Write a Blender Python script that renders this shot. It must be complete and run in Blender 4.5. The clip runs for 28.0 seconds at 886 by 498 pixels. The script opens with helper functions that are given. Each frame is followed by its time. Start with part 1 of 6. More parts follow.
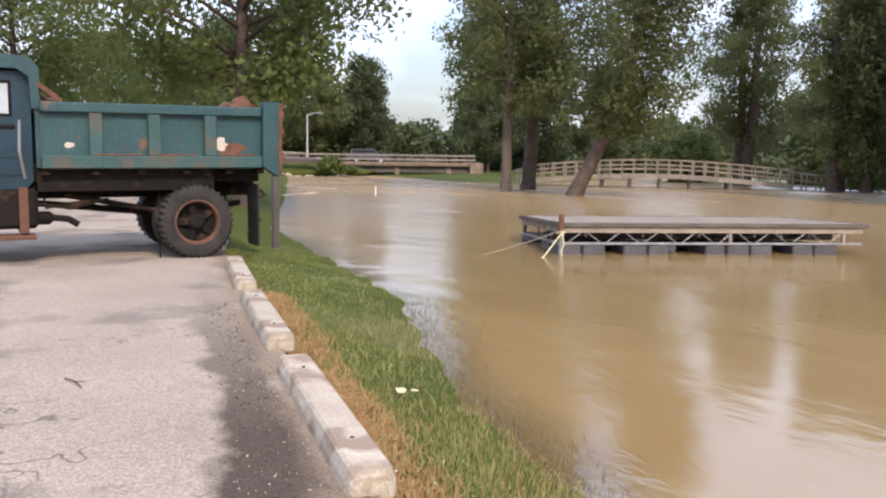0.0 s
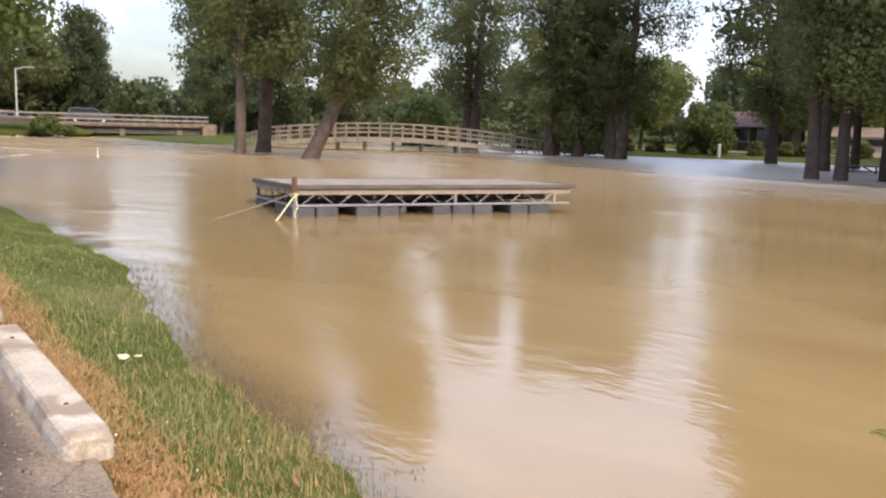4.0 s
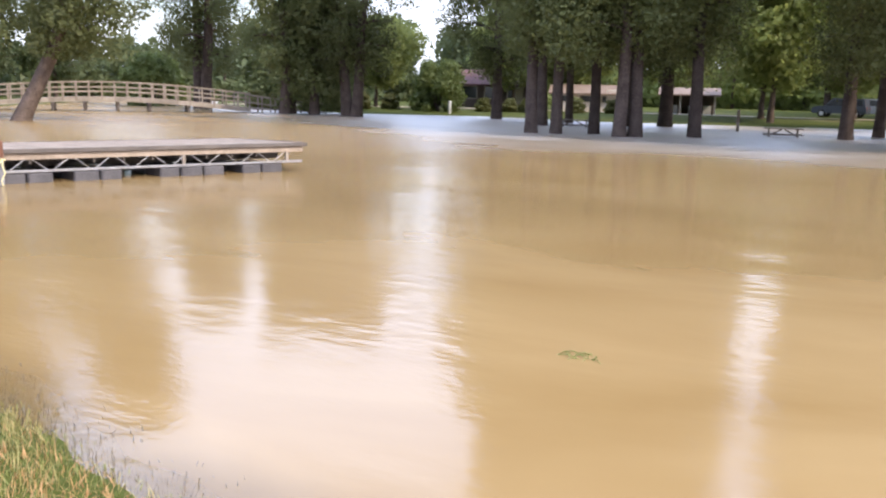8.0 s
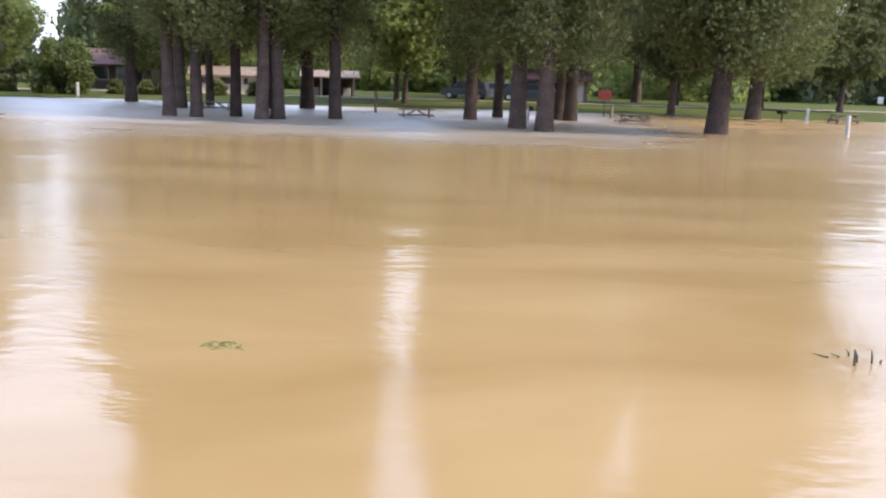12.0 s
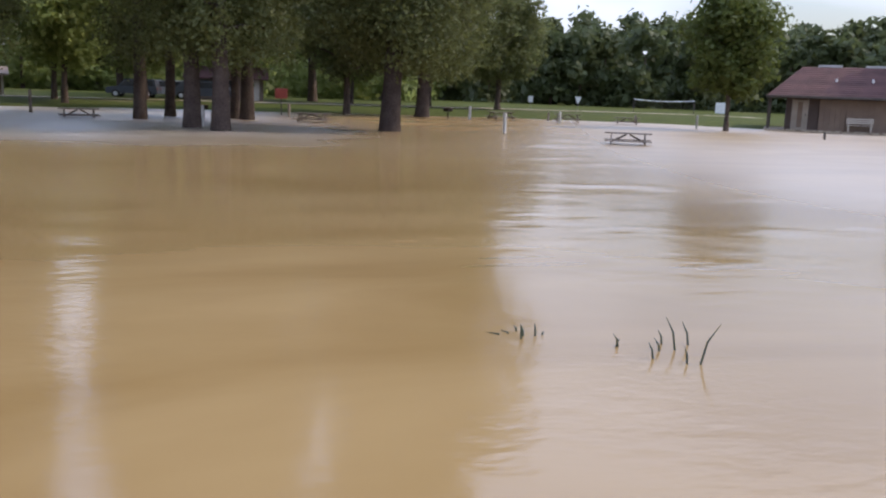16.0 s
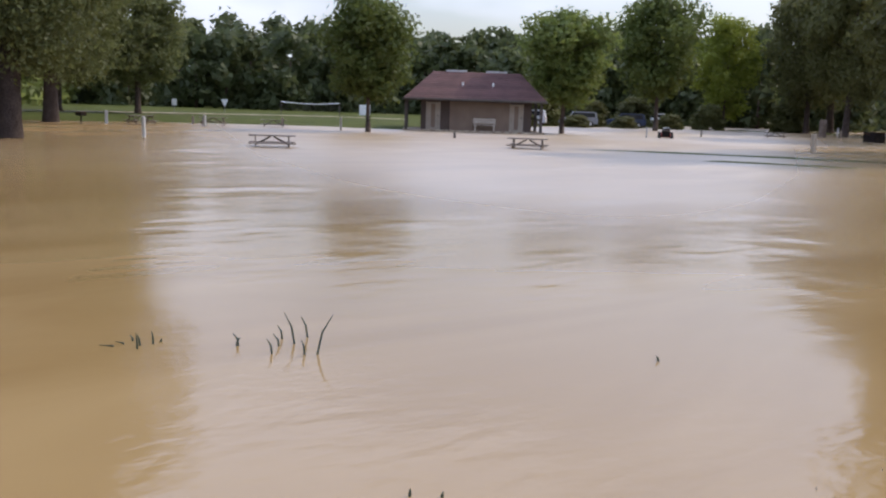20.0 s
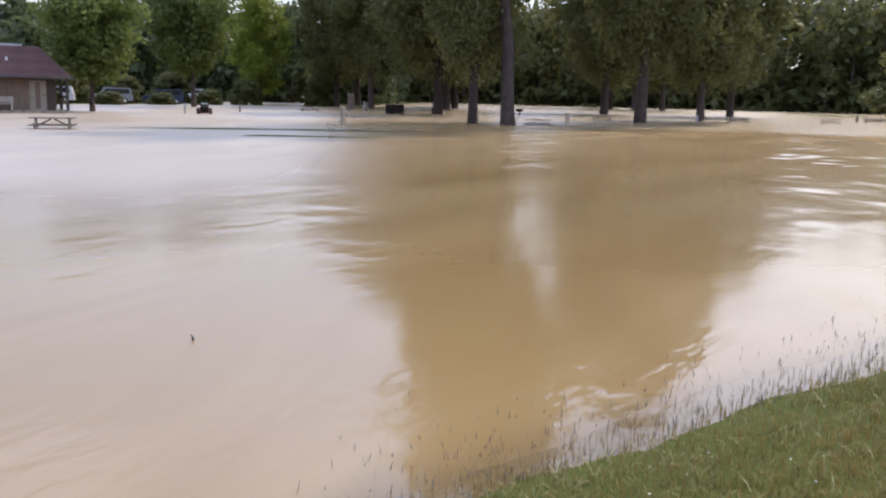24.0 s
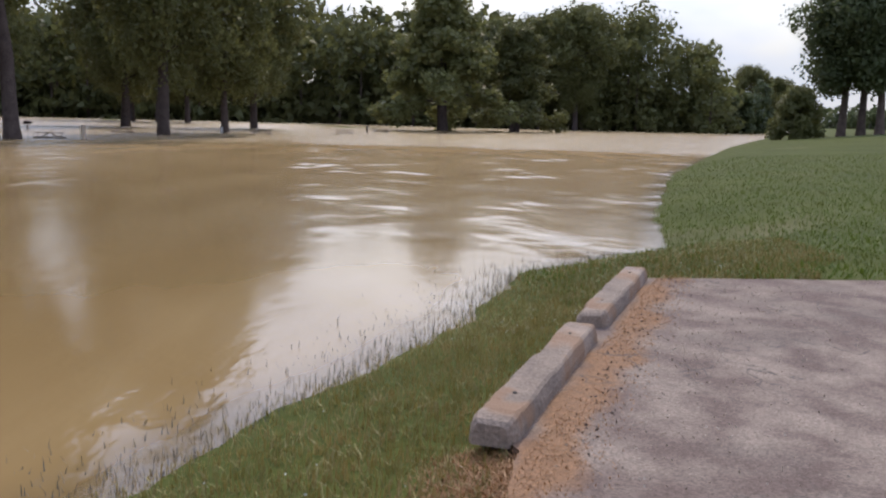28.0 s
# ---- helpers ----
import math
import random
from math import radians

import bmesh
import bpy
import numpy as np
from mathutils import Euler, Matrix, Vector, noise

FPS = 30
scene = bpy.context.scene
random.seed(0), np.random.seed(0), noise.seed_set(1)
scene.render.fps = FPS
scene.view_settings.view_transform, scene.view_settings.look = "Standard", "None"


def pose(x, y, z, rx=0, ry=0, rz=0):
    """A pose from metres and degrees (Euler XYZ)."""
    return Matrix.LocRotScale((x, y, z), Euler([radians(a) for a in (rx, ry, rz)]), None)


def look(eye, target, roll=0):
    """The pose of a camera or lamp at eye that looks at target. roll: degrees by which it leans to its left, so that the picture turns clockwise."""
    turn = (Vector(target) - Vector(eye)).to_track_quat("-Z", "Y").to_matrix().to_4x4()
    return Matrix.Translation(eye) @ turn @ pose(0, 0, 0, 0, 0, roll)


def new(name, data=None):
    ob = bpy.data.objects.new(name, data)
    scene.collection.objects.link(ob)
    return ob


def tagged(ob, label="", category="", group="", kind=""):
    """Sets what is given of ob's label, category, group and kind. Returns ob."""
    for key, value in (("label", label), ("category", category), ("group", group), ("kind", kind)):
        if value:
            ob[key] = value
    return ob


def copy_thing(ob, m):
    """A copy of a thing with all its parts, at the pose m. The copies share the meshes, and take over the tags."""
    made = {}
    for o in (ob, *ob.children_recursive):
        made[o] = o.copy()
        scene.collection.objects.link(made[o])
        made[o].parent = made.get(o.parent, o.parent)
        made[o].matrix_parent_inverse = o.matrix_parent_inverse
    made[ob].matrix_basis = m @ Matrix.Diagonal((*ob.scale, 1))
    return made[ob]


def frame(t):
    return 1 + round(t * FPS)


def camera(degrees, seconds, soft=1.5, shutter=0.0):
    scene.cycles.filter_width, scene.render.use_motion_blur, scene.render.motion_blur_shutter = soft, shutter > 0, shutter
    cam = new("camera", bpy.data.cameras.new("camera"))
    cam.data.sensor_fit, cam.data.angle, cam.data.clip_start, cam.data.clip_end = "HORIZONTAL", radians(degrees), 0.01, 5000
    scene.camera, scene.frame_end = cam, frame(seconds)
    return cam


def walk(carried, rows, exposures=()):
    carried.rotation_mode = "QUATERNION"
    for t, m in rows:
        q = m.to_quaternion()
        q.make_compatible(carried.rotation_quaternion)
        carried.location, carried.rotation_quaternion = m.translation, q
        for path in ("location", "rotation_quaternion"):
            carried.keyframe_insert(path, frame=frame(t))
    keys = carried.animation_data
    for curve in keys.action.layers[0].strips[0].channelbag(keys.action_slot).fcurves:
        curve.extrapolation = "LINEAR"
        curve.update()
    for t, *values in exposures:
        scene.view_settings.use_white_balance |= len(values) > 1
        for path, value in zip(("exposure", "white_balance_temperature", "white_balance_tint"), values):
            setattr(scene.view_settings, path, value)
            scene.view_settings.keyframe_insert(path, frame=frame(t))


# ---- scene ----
cam = camera(53.13, 28.0, soft=2.2)
# seconds, eye x y z, yaw to the left, pitch, roll
PATH = [
    (0, -0.656, 0.160, 1.900, 61.02, -5.86, 0.83), (0.5, -0.631, 0.160, 1.900, 59.40, -6.08, 1.12),
    (1, -0.605, 0.160, 1.900, 57.56, -6.25, 1.18), (1.5, -0.579, 0.159, 1.900, 55.50, -6.44, 1.38),
    (2, -0.554, 0.159, 1.900, 53.25, -6.66, 1.55), (2.5, -0.522, 0.154, 1.900, 51.03, -6.91, 1.64),
    (3, -0.490, 0.149, 1.900, 48.70, -7.27, 1.62), (3.5, -0.459, 0.143, 1.900, 46.41, -7.59, 1.61),
    (5.5, -0.327, 0.041, 1.900, 37.51, -8.61, 1.44), (6, -0.294, 0.008, 1.900, 35.38, -8.81, 1.43),
    (6.5, -0.256, 0.026, 1.900, 33.37, -9.09, 1.46), (7, -0.217, 0.043, 1.900, 31.38, -9.41, 1.35),
    (7.5, -0.178, 0.061, 1.900, 29.46, -9.76, 1.31), (8, -0.139, 0.078, 1.900, 27.53, -10.11, 1.33),
    (8.5, -0.123, 0.124, 1.900, 25.58, -10.31, 1.32), (9, -0.107, 0.170, 1.900, 23.06, -10.51, 1.31),
    (9.5, -0.090, 0.216, 1.900, 19.81, -10.65, 1.44), (10, -0.074, 0.262, 1.900, 16.55, -10.76, 1.57),
    (10.5, -0.069, 0.242, 1.900, 13.66, -10.80, 1.63), (11, -0.065, 0.223, 1.900, 10.97, -10.77, 1.51),
    (11.5, -0.060, 0.204, 1.900, 8.16, -10.72, 1.56), (12, -0.055, 0.185, 1.900, 5.02, -10.65, 1.69),
    (12.5, -0.051, 0.181, 1.900, 1.64, -10.59, 1.81), (13, -0.046, 0.178, 1.900, -1.72, -10.52, 1.94),
    (13.5, -0.041, 0.174, 1.900, -4.70, -10.41, 2.08), (15.5, -0.047, 0.162, 1.900, -13.23, -10.16, 2.02),
    (16, -0.051, 0.159, 1.900, -15.42, -10.09, 1.98), (16.5, -0.024, 0.133, 1.900, -17.70, -10.03, 1.93),
    (17, 0.003, 0.108, 1.900, -20.11, -9.95, 1.92), (17.5, 0.030, 0.083, 1.900, -22.66, -9.87, 1.93),
    (18, 0.057, 0.058, 1.900, -25.34, -9.74, 1.88), (18.5, 0.099, 0.021, 1.900, -28.20, -9.62, 2.01),
    (19, 0.140, -0.016, 1.900, -31.14, -9.46, 1.99), (19.5, 0.181, -0.052, 1.900, -34.26, -9.34, 1.90),
    (20, 0.223, -0.089, 1.900, -37.40, -9.19, 1.82), (20.5, 0.235, -0.119, 1.900, -40.69, -9.17, 1.68),
    (22.5, 0.297, -0.214, 1.900, -54.63, -9.71, 1.30), (23, 0.324, -0.219, 1.900, -58.22, -9.85, 1.17),
    (23.5, 0.351, -0.224, 1.900, -62.02, -9.94, 1.20), (24, 0.377, -0.229, 1.900, -66.10, -9.94, 1.35),
    (24.5, 0.445, -0.266, 1.900, -70.22, -9.82, 1.40), (25, 0.513, -0.303, 1.900, -74.45, -9.63, 1.62),
    (25.5, 0.581, -0.340, 1.900, -78.55, -9.44, 1.85), (26, 0.649, -0.377, 1.900, -82.42, -9.26, 1.73),
    (26.5, 0.663, -0.400, 1.900, -86.10, -9.07, 1.84), (27, 0.677, -0.423, 1.900, -89.50, -8.85, 1.88),
    (27.5, 0.690, -0.446, 1.900, -92.69, -8.62, 1.78), (28, 0.704, -0.468, 1.900, -95.64, -8.44, 1.55)]
walk(cam, [(t, Matrix.Translation((x, y, z)) @ pose(0, 0, 0, 90 + p, 0, w) @ pose(0, 0, 0, 0, 0, r)) for t, x, y, z, w, p, r in PATH],
     exposures=[(0, -0.04, 6700, 10), (3, 0.06, 7000, 10), (6, 0.24, 6700, 10), (8, 0.50, 6500, 10), (12.4, 0.46, 6450, 10), (13, -0.24, 6450, 10), (13.4, -0.32, 6450, 10), (16, -0.32, 6400, 10), (18, -0.24, 6350, 10), (19, -0.66, 6650, 10), (20, -0.42, 6550, 10), (23, -0.22, 6400, 10), (25.5, -0.40, 6450, 10), (28, -0.62, 6500, 10)])

# ---- world and sun ----
SUN_AZ, SUN_EL = radians(-97), radians(43)   # azimuth to the left of +y
world = bpy.data.worlds.new("sky")
scene.world = world
world.use_nodes = True
wn, wl = world.node_tree.nodes, world.node_tree.links
wn.clear()
sky = wn.new("ShaderNodeTexSky")
sky.sky_type, sky.sun_disc = "NISHITA", False
sky.sun_elevation, sky.sun_rotation = SUN_EL, -SUN_AZ
sky.air_density, sky.dust_density, sky.ozone_density = 1.0, 3.0, 1.0
cl_noise = wn.new("ShaderNodeTexNoise")
cl_noise.inputs["Scale"].default_value, cl_noise.inputs["Detail"].default_value = 2.6, 7
cl_map = wn.new("ShaderNodeMapping")
cl_map.inputs["Scale"].default_value = (1, 1, 2.6)
cl_co = wn.new("ShaderNodeTexCoord")
cl_ramp = wn.new("ShaderNodeValToRGB")
cl_ramp.color_ramp.elements[0].position, cl_ramp.color_ramp.elements[1].position = 0.40, 0.58
cl_ramp.color_ramp.elements[0].color = (0.28, 0.28, 0.28, 1)
cl_mix = wn.new("ShaderNodeMixRGB")
cl_mix.inputs[2].default_value = (6.5, 6.85, 7.8, 1)
bg, wo = wn.new("ShaderNodeBackground"), wn.new("ShaderNodeOutputWorld")
bg.inputs["Strength"].default_value = 0.13
wl.new(cl_co.outputs["Generated"], cl_map.inputs["Vector"])
wl.new(cl_map.outputs[0], cl_noise.inputs["Vector"])
wl.new(cl_noise.outputs["Fac"], cl_ramp.inputs[0])
wl.new(cl_ramp.outputs[0], cl_mix.inputs[0])
wl.new(sky.outputs[0], cl_mix.inputs[1])
# a thin overcast, brighter overhead than at the horizon
cl_sep, cl_up, cl_mul = wn.new("ShaderNodeSeparateXYZ"), wn.new("ShaderNodeMixRGB"), wn.new("ShaderNodeVectorMath")
cl_up.inputs[1].default_value, cl_up.inputs[2].default_value = (1.4, 1.4, 1.4, 1), (2.25, 2.50, 3.12, 1)
cl_mul.operation = "MULTIPLY"
wl.new(cl_co.outputs["Generated"], cl_sep.inputs[0])
cl_rise = wn.new("ShaderNodeMapRange")
for cl_key, cl_value in (("From Min", 0.06), ("From Max", 0.45), ("To Min", 0.0), ("To Max", 1.0)):
    cl_rise.inputs[cl_key].default_value = cl_value
wl.new(cl_sep.outputs["Z"], cl_rise.inputs["Value"])
wl.new(cl_rise.outputs[0], cl_up.inputs[0])
wl.new(cl_mix.outputs[0], cl_mul.inputs[0])
wl.new(cl_up.outputs[0], cl_mul.inputs[1])
wl.new(cl_mul.outputs[0], bg.inputs["Color"])
wl.new(bg.outputs[0], wo.inputs[0])
sun = new("sun", bpy.data.lights.new("sun", "SUN"))
sun.data.energy, sun.data.angle, sun.data.color = 3.9, radians(1.5), (1.0, 0.86, 0.66)
sun_from = Vector((-math.sin(SUN_AZ) * math.cos(SUN_EL), math.cos(SUN_AZ) * math.cos(SUN_EL), math.sin(SUN_EL)))
sun.matrix_world = look(sun_from * 50, (0, 0, 0))


# ---- materials ----
def lin(c):
    return (*c, 1.0)


def material(name, a, b, rough=0.8, scale=3.0, fine=40.0, metal=0.0, bump=0.3, dist=0.01, c=None, c_scale=1.0, c_cut=0.6, vary=0.0, coords="Object", spec=0.5):
    """Two colours mixed by coarse and fine noise, a third in patches, bump from the fine noise, and a tone that differs from object to object."""
    m = bpy.data.materials.new(name)
    m.use_nodes = True
    n, l = m.node_tree.nodes, m.node_tree.links
    p = n["Principled BSDF"]
    co = n.new("ShaderNodeTexCoord")
    n1, n2 = n.new("ShaderNodeTexNoise"), n.new("ShaderNodeTexNoise")
    n1.inputs["Scale"].default_value, n2.inputs["Scale"].default_value = scale, fine
    n1.inputs["Detail"].default_value, n2.inputs["Detail"].default_value = 6, 4
    for q in (n1, n2):
        l.new(co.outputs[coords], q.inputs["Vector"])
    add = n.new("ShaderNodeMath")
    add.operation = "ADD"
    l.new(n1.outputs["Fac"], add.inputs[0])
    l.new(n2.outputs["Fac"], add.inputs[1])
    ramp = n.new("ShaderNodeValToRGB")
    half = n.new("ShaderNodeMath")
    half.operation, half.inputs[1].default_value = "MULTIPLY", 0.5
    l.new(add.outputs[0], half.inputs[0])
    l.new(half.outputs[0], ramp.inputs[0])
    ramp.color_ramp.elements[0].position, ramp.color_ramp.elements[1].position = 0.35, 0.65
    ramp.color_ramp.elements[0].color, ramp.color_ramp.elements[1].color = lin(a), lin(b)
    out = ramp.outputs[0]
    if c:
        n3 = n.new("ShaderNodeTexNoise")
        n3.inputs["Scale"].default_value, n3.inputs["Detail"].default_value = c_scale, 8
        l.new(co.outputs[coords], n3.inputs["Vector"])
        r3 = n.new("ShaderNodeValToRGB")
        r3.color_ramp.elements[0].position, r3.color_ramp.elements[1].position = c_cut - 0.04, c_cut + 0.06
        l.new(n3.outputs["Fac"], r3.inputs[0])
        mx = n.new("ShaderNodeMixRGB")
        mx.inputs[2].default_value = lin(c)
        l.new(r3.outputs[0], mx.inputs[0])
        l.new(out, mx.inputs[1])
        out = mx.outputs[0]
    if vary:
        info, hs = n.new("ShaderNodeObjectInfo"), n.new("ShaderNodeHueSaturation")
        ma = n.new("ShaderNodeMapRange")
        ma.inputs["To Min"].default_value, ma.inputs["To Max"].default_value = 1 - vary, 1 + vary
        l.new(info.outputs["Random"], ma.inputs["Value"])
        l.new(ma.outputs[0], hs.inputs["Value"])
        l.new(out, hs.inputs["Color"])
        out = hs.outputs[0]
    l.new(out, p.inputs["Base Color"])
    p.inputs["Roughness"].default_value, p.inputs["Metallic"].default_value = rough, metal
    p.inputs["Specular IOR Level"].default_value = spec
    if bump:
        bp = n.new("ShaderNodeBump")
        bp.inputs["Strength"].default_value, bp.inputs["Distance"].default_value = bump, dist
        l.new(add.outputs[0], bp.inputs["Height"])
        l.new(bp.outputs[0], p.inputs["Normal"])
    return m


def leaf_material(name, a, b, vary=0.25, through_light=0.5, patch=None, patch_scale=1.2):
    """Leaf colour that differs from leaf clump to leaf clump and tree to tree, with light let through."""
    m = bpy.data.materials.new(name)
    m.use_nodes = True
    n, l = m.node_tree.nodes, m.node_tree.links
    p = n["Principled BSDF"]
    geo, info = n.new("ShaderNodeNewGeometry"), n.new("ShaderNodeObjectInfo")
    mix, hs = n.new("ShaderNodeMixRGB"), n.new("ShaderNodeHueSaturation")
    a, b = [tuple((0.5 * (u + v) - k * 0.5 * (v - u)) * q for u, v, q in zip(a, b, (1.04, 0.95, 0.98))) for k in (0.35, -0.35)]
    mix.inputs[1].default_value, mix.inputs[2].default_value = lin(a), lin(b)
    l.new(geo.outputs["Random Per Island"], mix.inputs[0])
    colour = mix.outputs[0]
    if patch:
        co, ns, rp, pm = n.new("ShaderNodeTexCoord"), n.new("ShaderNodeTexNoise"), n.new("ShaderNodeMapRange"), n.new("ShaderNodeMixRGB")
        ns.inputs["Scale"].default_value, ns.inputs["Detail"].default_value = patch_scale, 6
        rp.inputs["From Min"].default_value, rp.inputs["From Max"].default_value, rp.inputs["To Max"].default_value = 0.42, 0.66, 0.8
        pm.inputs[2].default_value = lin(patch)
        l.new(co.outputs["Object"], ns.inputs["Vector"])
        l.new(ns.outputs["Fac"], rp.inputs["Value"])
        l.new(rp.outputs[0], pm.inputs[0])
        l.new(colour, pm.inputs[1])
        colour = pm.outputs[0]
    ma = n.new("ShaderNodeMapRange")
    ma.inputs["To Min"].default_value, ma.inputs["To Max"].default_value = 1 - vary, 1 + vary
    l.new(info.outputs["Random"], ma.inputs["Value"])
    l.new(ma.outputs[0], hs.inputs["Value"])
    l.new(colour, hs.inputs["Color"])
    l.new(hs.outputs[0], p.inputs["Base Color"])
    p.inputs["Roughness"].default_value = 0.55
    p.inputs["Specular IOR Level"].default_value = 0.3
    tr, sh = n.new("ShaderNodeBsdfTranslucent"), n.new("ShaderNodeMixShader")
    l.new(hs.outputs[0], tr.inputs["Color"])
    sh.inputs[0].default_value = through_light
    l.new(p.outputs[0], sh.inputs[1])
    l.new(tr.outputs[0], sh.inputs[2])
    l.new(sh.outputs[0], n["Material Output"].inputs["Surface"])
    return m


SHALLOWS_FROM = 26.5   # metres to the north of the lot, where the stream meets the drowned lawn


def water_material():
    """Silty water: a brown scattering body that clears where it is shallow, under a rippled surface that mirrors by Fresnel."""
    m = bpy.data.materials.new("muddy water")
    m.use_nodes = True
    n, l = m.node_tree.nodes, m.node_tree.links
    n.remove(n["Principled BSDF"])
    co = n.new("ShaderNodeTexCoord")

    def put(value, socket):
        if isinstance(value, (int, float)):
            socket.default_value = value
        else:
            l.new(value, socket)

    def calc(op, a, b=0.0, c=0.0):
        q = n.new("ShaderNodeMath")
        q.operation = op
        for v, socket in zip((a, b, c), q.inputs):
            put(v, socket)
        return q.outputs[0]

    def ranged(value, f0, f1, t0, t1, smooth=False):
        q = n.new("ShaderNodeMapRange")
        if smooth:
            q.interpolation_type = "SMOOTHSTEP"
        for v, key in zip((value, f0, f1, t0, t1), ("Value", "From Min", "From Max", "To Min", "To Max")):
            put(v, q.inputs[key])
        return q.outputs[0]

    def noise_at(scale, detail, stretch=(1, 1, 1), turn=0.0, warp=0.0):
        mp, q = n.new("ShaderNodeMapping"), n.new("ShaderNodeTexNoise")
        mp.inputs["Scale"].default_value, mp.inputs["Rotation"].default_value = stretch, (0, 0, turn)
        q.inputs["Scale"].default_value, q.inputs["Detail"].default_value = scale, detail
        q.inputs["Distortion"].default_value = warp
        l.new(co.outputs["Object"], mp.inputs["Vector"])
        l.new(mp.outputs[0], q.inputs["Vector"])
        return q.outputs["Fac"]

    def bump(height, strength, reach, under=None):
        q = n.new("ShaderNodeBump")
        put(height, q.inputs["Height"])
        put(strength, q.inputs["Strength"])
        q.inputs["Distance"].default_value = reach
        if under is not None:
            l.new(under, q.inputs["Normal"])
        return q.outputs[0]

    place, far = n.new("ShaderNodeSeparateXYZ"), n.new("ShaderNodeVectorMath")
    l.new(co.outputs["Object"], place.inputs[0])
    far.operation = "LENGTH"
    l.new(co.outputs["Object"], far.inputs[0])
    x, y, away = place.outputs["X"], place.outputs["Y"], far.outputs["Value"]

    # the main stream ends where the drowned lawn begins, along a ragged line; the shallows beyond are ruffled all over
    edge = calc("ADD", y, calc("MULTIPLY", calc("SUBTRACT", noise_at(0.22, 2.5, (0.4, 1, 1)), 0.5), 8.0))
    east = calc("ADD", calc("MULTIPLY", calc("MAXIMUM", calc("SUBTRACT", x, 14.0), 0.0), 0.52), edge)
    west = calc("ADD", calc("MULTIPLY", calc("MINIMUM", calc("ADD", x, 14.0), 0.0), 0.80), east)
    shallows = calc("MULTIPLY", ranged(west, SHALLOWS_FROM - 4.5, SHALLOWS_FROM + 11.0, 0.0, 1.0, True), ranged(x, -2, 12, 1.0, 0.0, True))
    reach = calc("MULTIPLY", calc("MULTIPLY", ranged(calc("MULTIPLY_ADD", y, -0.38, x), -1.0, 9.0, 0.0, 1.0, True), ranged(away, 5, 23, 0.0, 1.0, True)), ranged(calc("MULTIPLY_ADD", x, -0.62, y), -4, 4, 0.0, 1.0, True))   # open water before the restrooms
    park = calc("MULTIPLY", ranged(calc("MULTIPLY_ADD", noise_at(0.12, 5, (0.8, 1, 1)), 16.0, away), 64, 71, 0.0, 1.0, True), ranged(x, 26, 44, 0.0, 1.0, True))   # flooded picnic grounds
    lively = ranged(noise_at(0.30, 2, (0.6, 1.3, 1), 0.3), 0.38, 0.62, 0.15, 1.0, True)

    # surface relief: broad swell, wavelets of the current, fine ripples in cat's-paws
    swell = bump(noise_at(0.55, 2, (0.7, 1.2, 1), 0.35), ranged(away, 14, 60, 0.24, 0.10), 0.06)
    # broken water out in the stream and the open reach
    rush = calc("MULTIPLY", ranged(away, 8, 34, 0.03, 0.9), calc("MULTIPLY", lively, ranged(x, 4, 26, 0.30, 1.0)))
    current = bump(noise_at(0.42, 1.6, (0.8, 1.15, 1), 0.6, 0.3), rush, 0.42, swell)
    chop = bump(noise_at(1.15, 1, (0.7, 1.2, 1), 0.4, 0.2), calc("MULTIPLY", calc("MULTIPLY", ranged(away, 13, 24, 0.5, 0.02), ranged(away, 7, 14, 0.12, 1.0)), lively), 0.07, current)
    wavelet = bump(noise_at(4.2, 2, (0.6, 1.2, 1), 0.5, 0.1), calc("MULTIPLY", ranged(away, 5, 22, 0.45, 0.0, True), lively), 0.020, chop)
    paw = ranged(noise_at(0.21, 5, (0.6, 1.2, 1), 0.2), 0.47, 0.64, 0.06, 1.0)
    ripple = bump(noise_at(13.0, 2, (0.65, 1.2, 1), 0.2, 0.3), calc("MULTIPLY", ranged(away, 3, 16, 0.5, 0.0, True), paw), 0.008, wavelet)

    # silt tones; the lighter streaks also paint in sky glinting off ripples
    silt_and_glints = n.new("ShaderNodeValToRGB")
    silt_and_glints.color_ramp.elements[0].position, silt_and_glints.color_ramp.elements[1].position = 0.32, 0.68
    silt_and_glints.color_ramp.elements[0].color, silt_and_glints.color_ramp.elements[1].color = (0.216, 0.136, 0.054, 1), (0.282, 0.189, 0.086, 1)
    l.new(noise_at(0.33, 4, (0.45, 1.2, 1), 0.25, 0.8), silt_and_glints.inputs[0])
    body, clear, mud = n.new("ShaderNodeMixShader"), n.new("ShaderNodeBsdfTransparent"), n.new("ShaderNodeBsdfDiffuse")
    clear.inputs["Color"].default_value = (0.62, 0.54, 0.36, 1)
    l.new(silt_and_glints.outputs[0], mud.inputs["Color"])
    depth = n.new("ShaderNodeAttribute")
    depth.attribute_name = "depth"
    murk = ranged(depth.outputs["Fac"], 0.0, 0.13, 0.5, 1.0, True)
    l.new(murk, body.inputs[0])
    l.new(clear.outputs[0], body.inputs[1])
    l.new(mud.outputs[0], body.inputs[2])

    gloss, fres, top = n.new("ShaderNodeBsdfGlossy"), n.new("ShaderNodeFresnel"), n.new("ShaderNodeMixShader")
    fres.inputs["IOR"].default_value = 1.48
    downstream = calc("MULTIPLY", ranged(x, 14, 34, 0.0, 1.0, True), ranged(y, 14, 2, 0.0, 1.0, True))
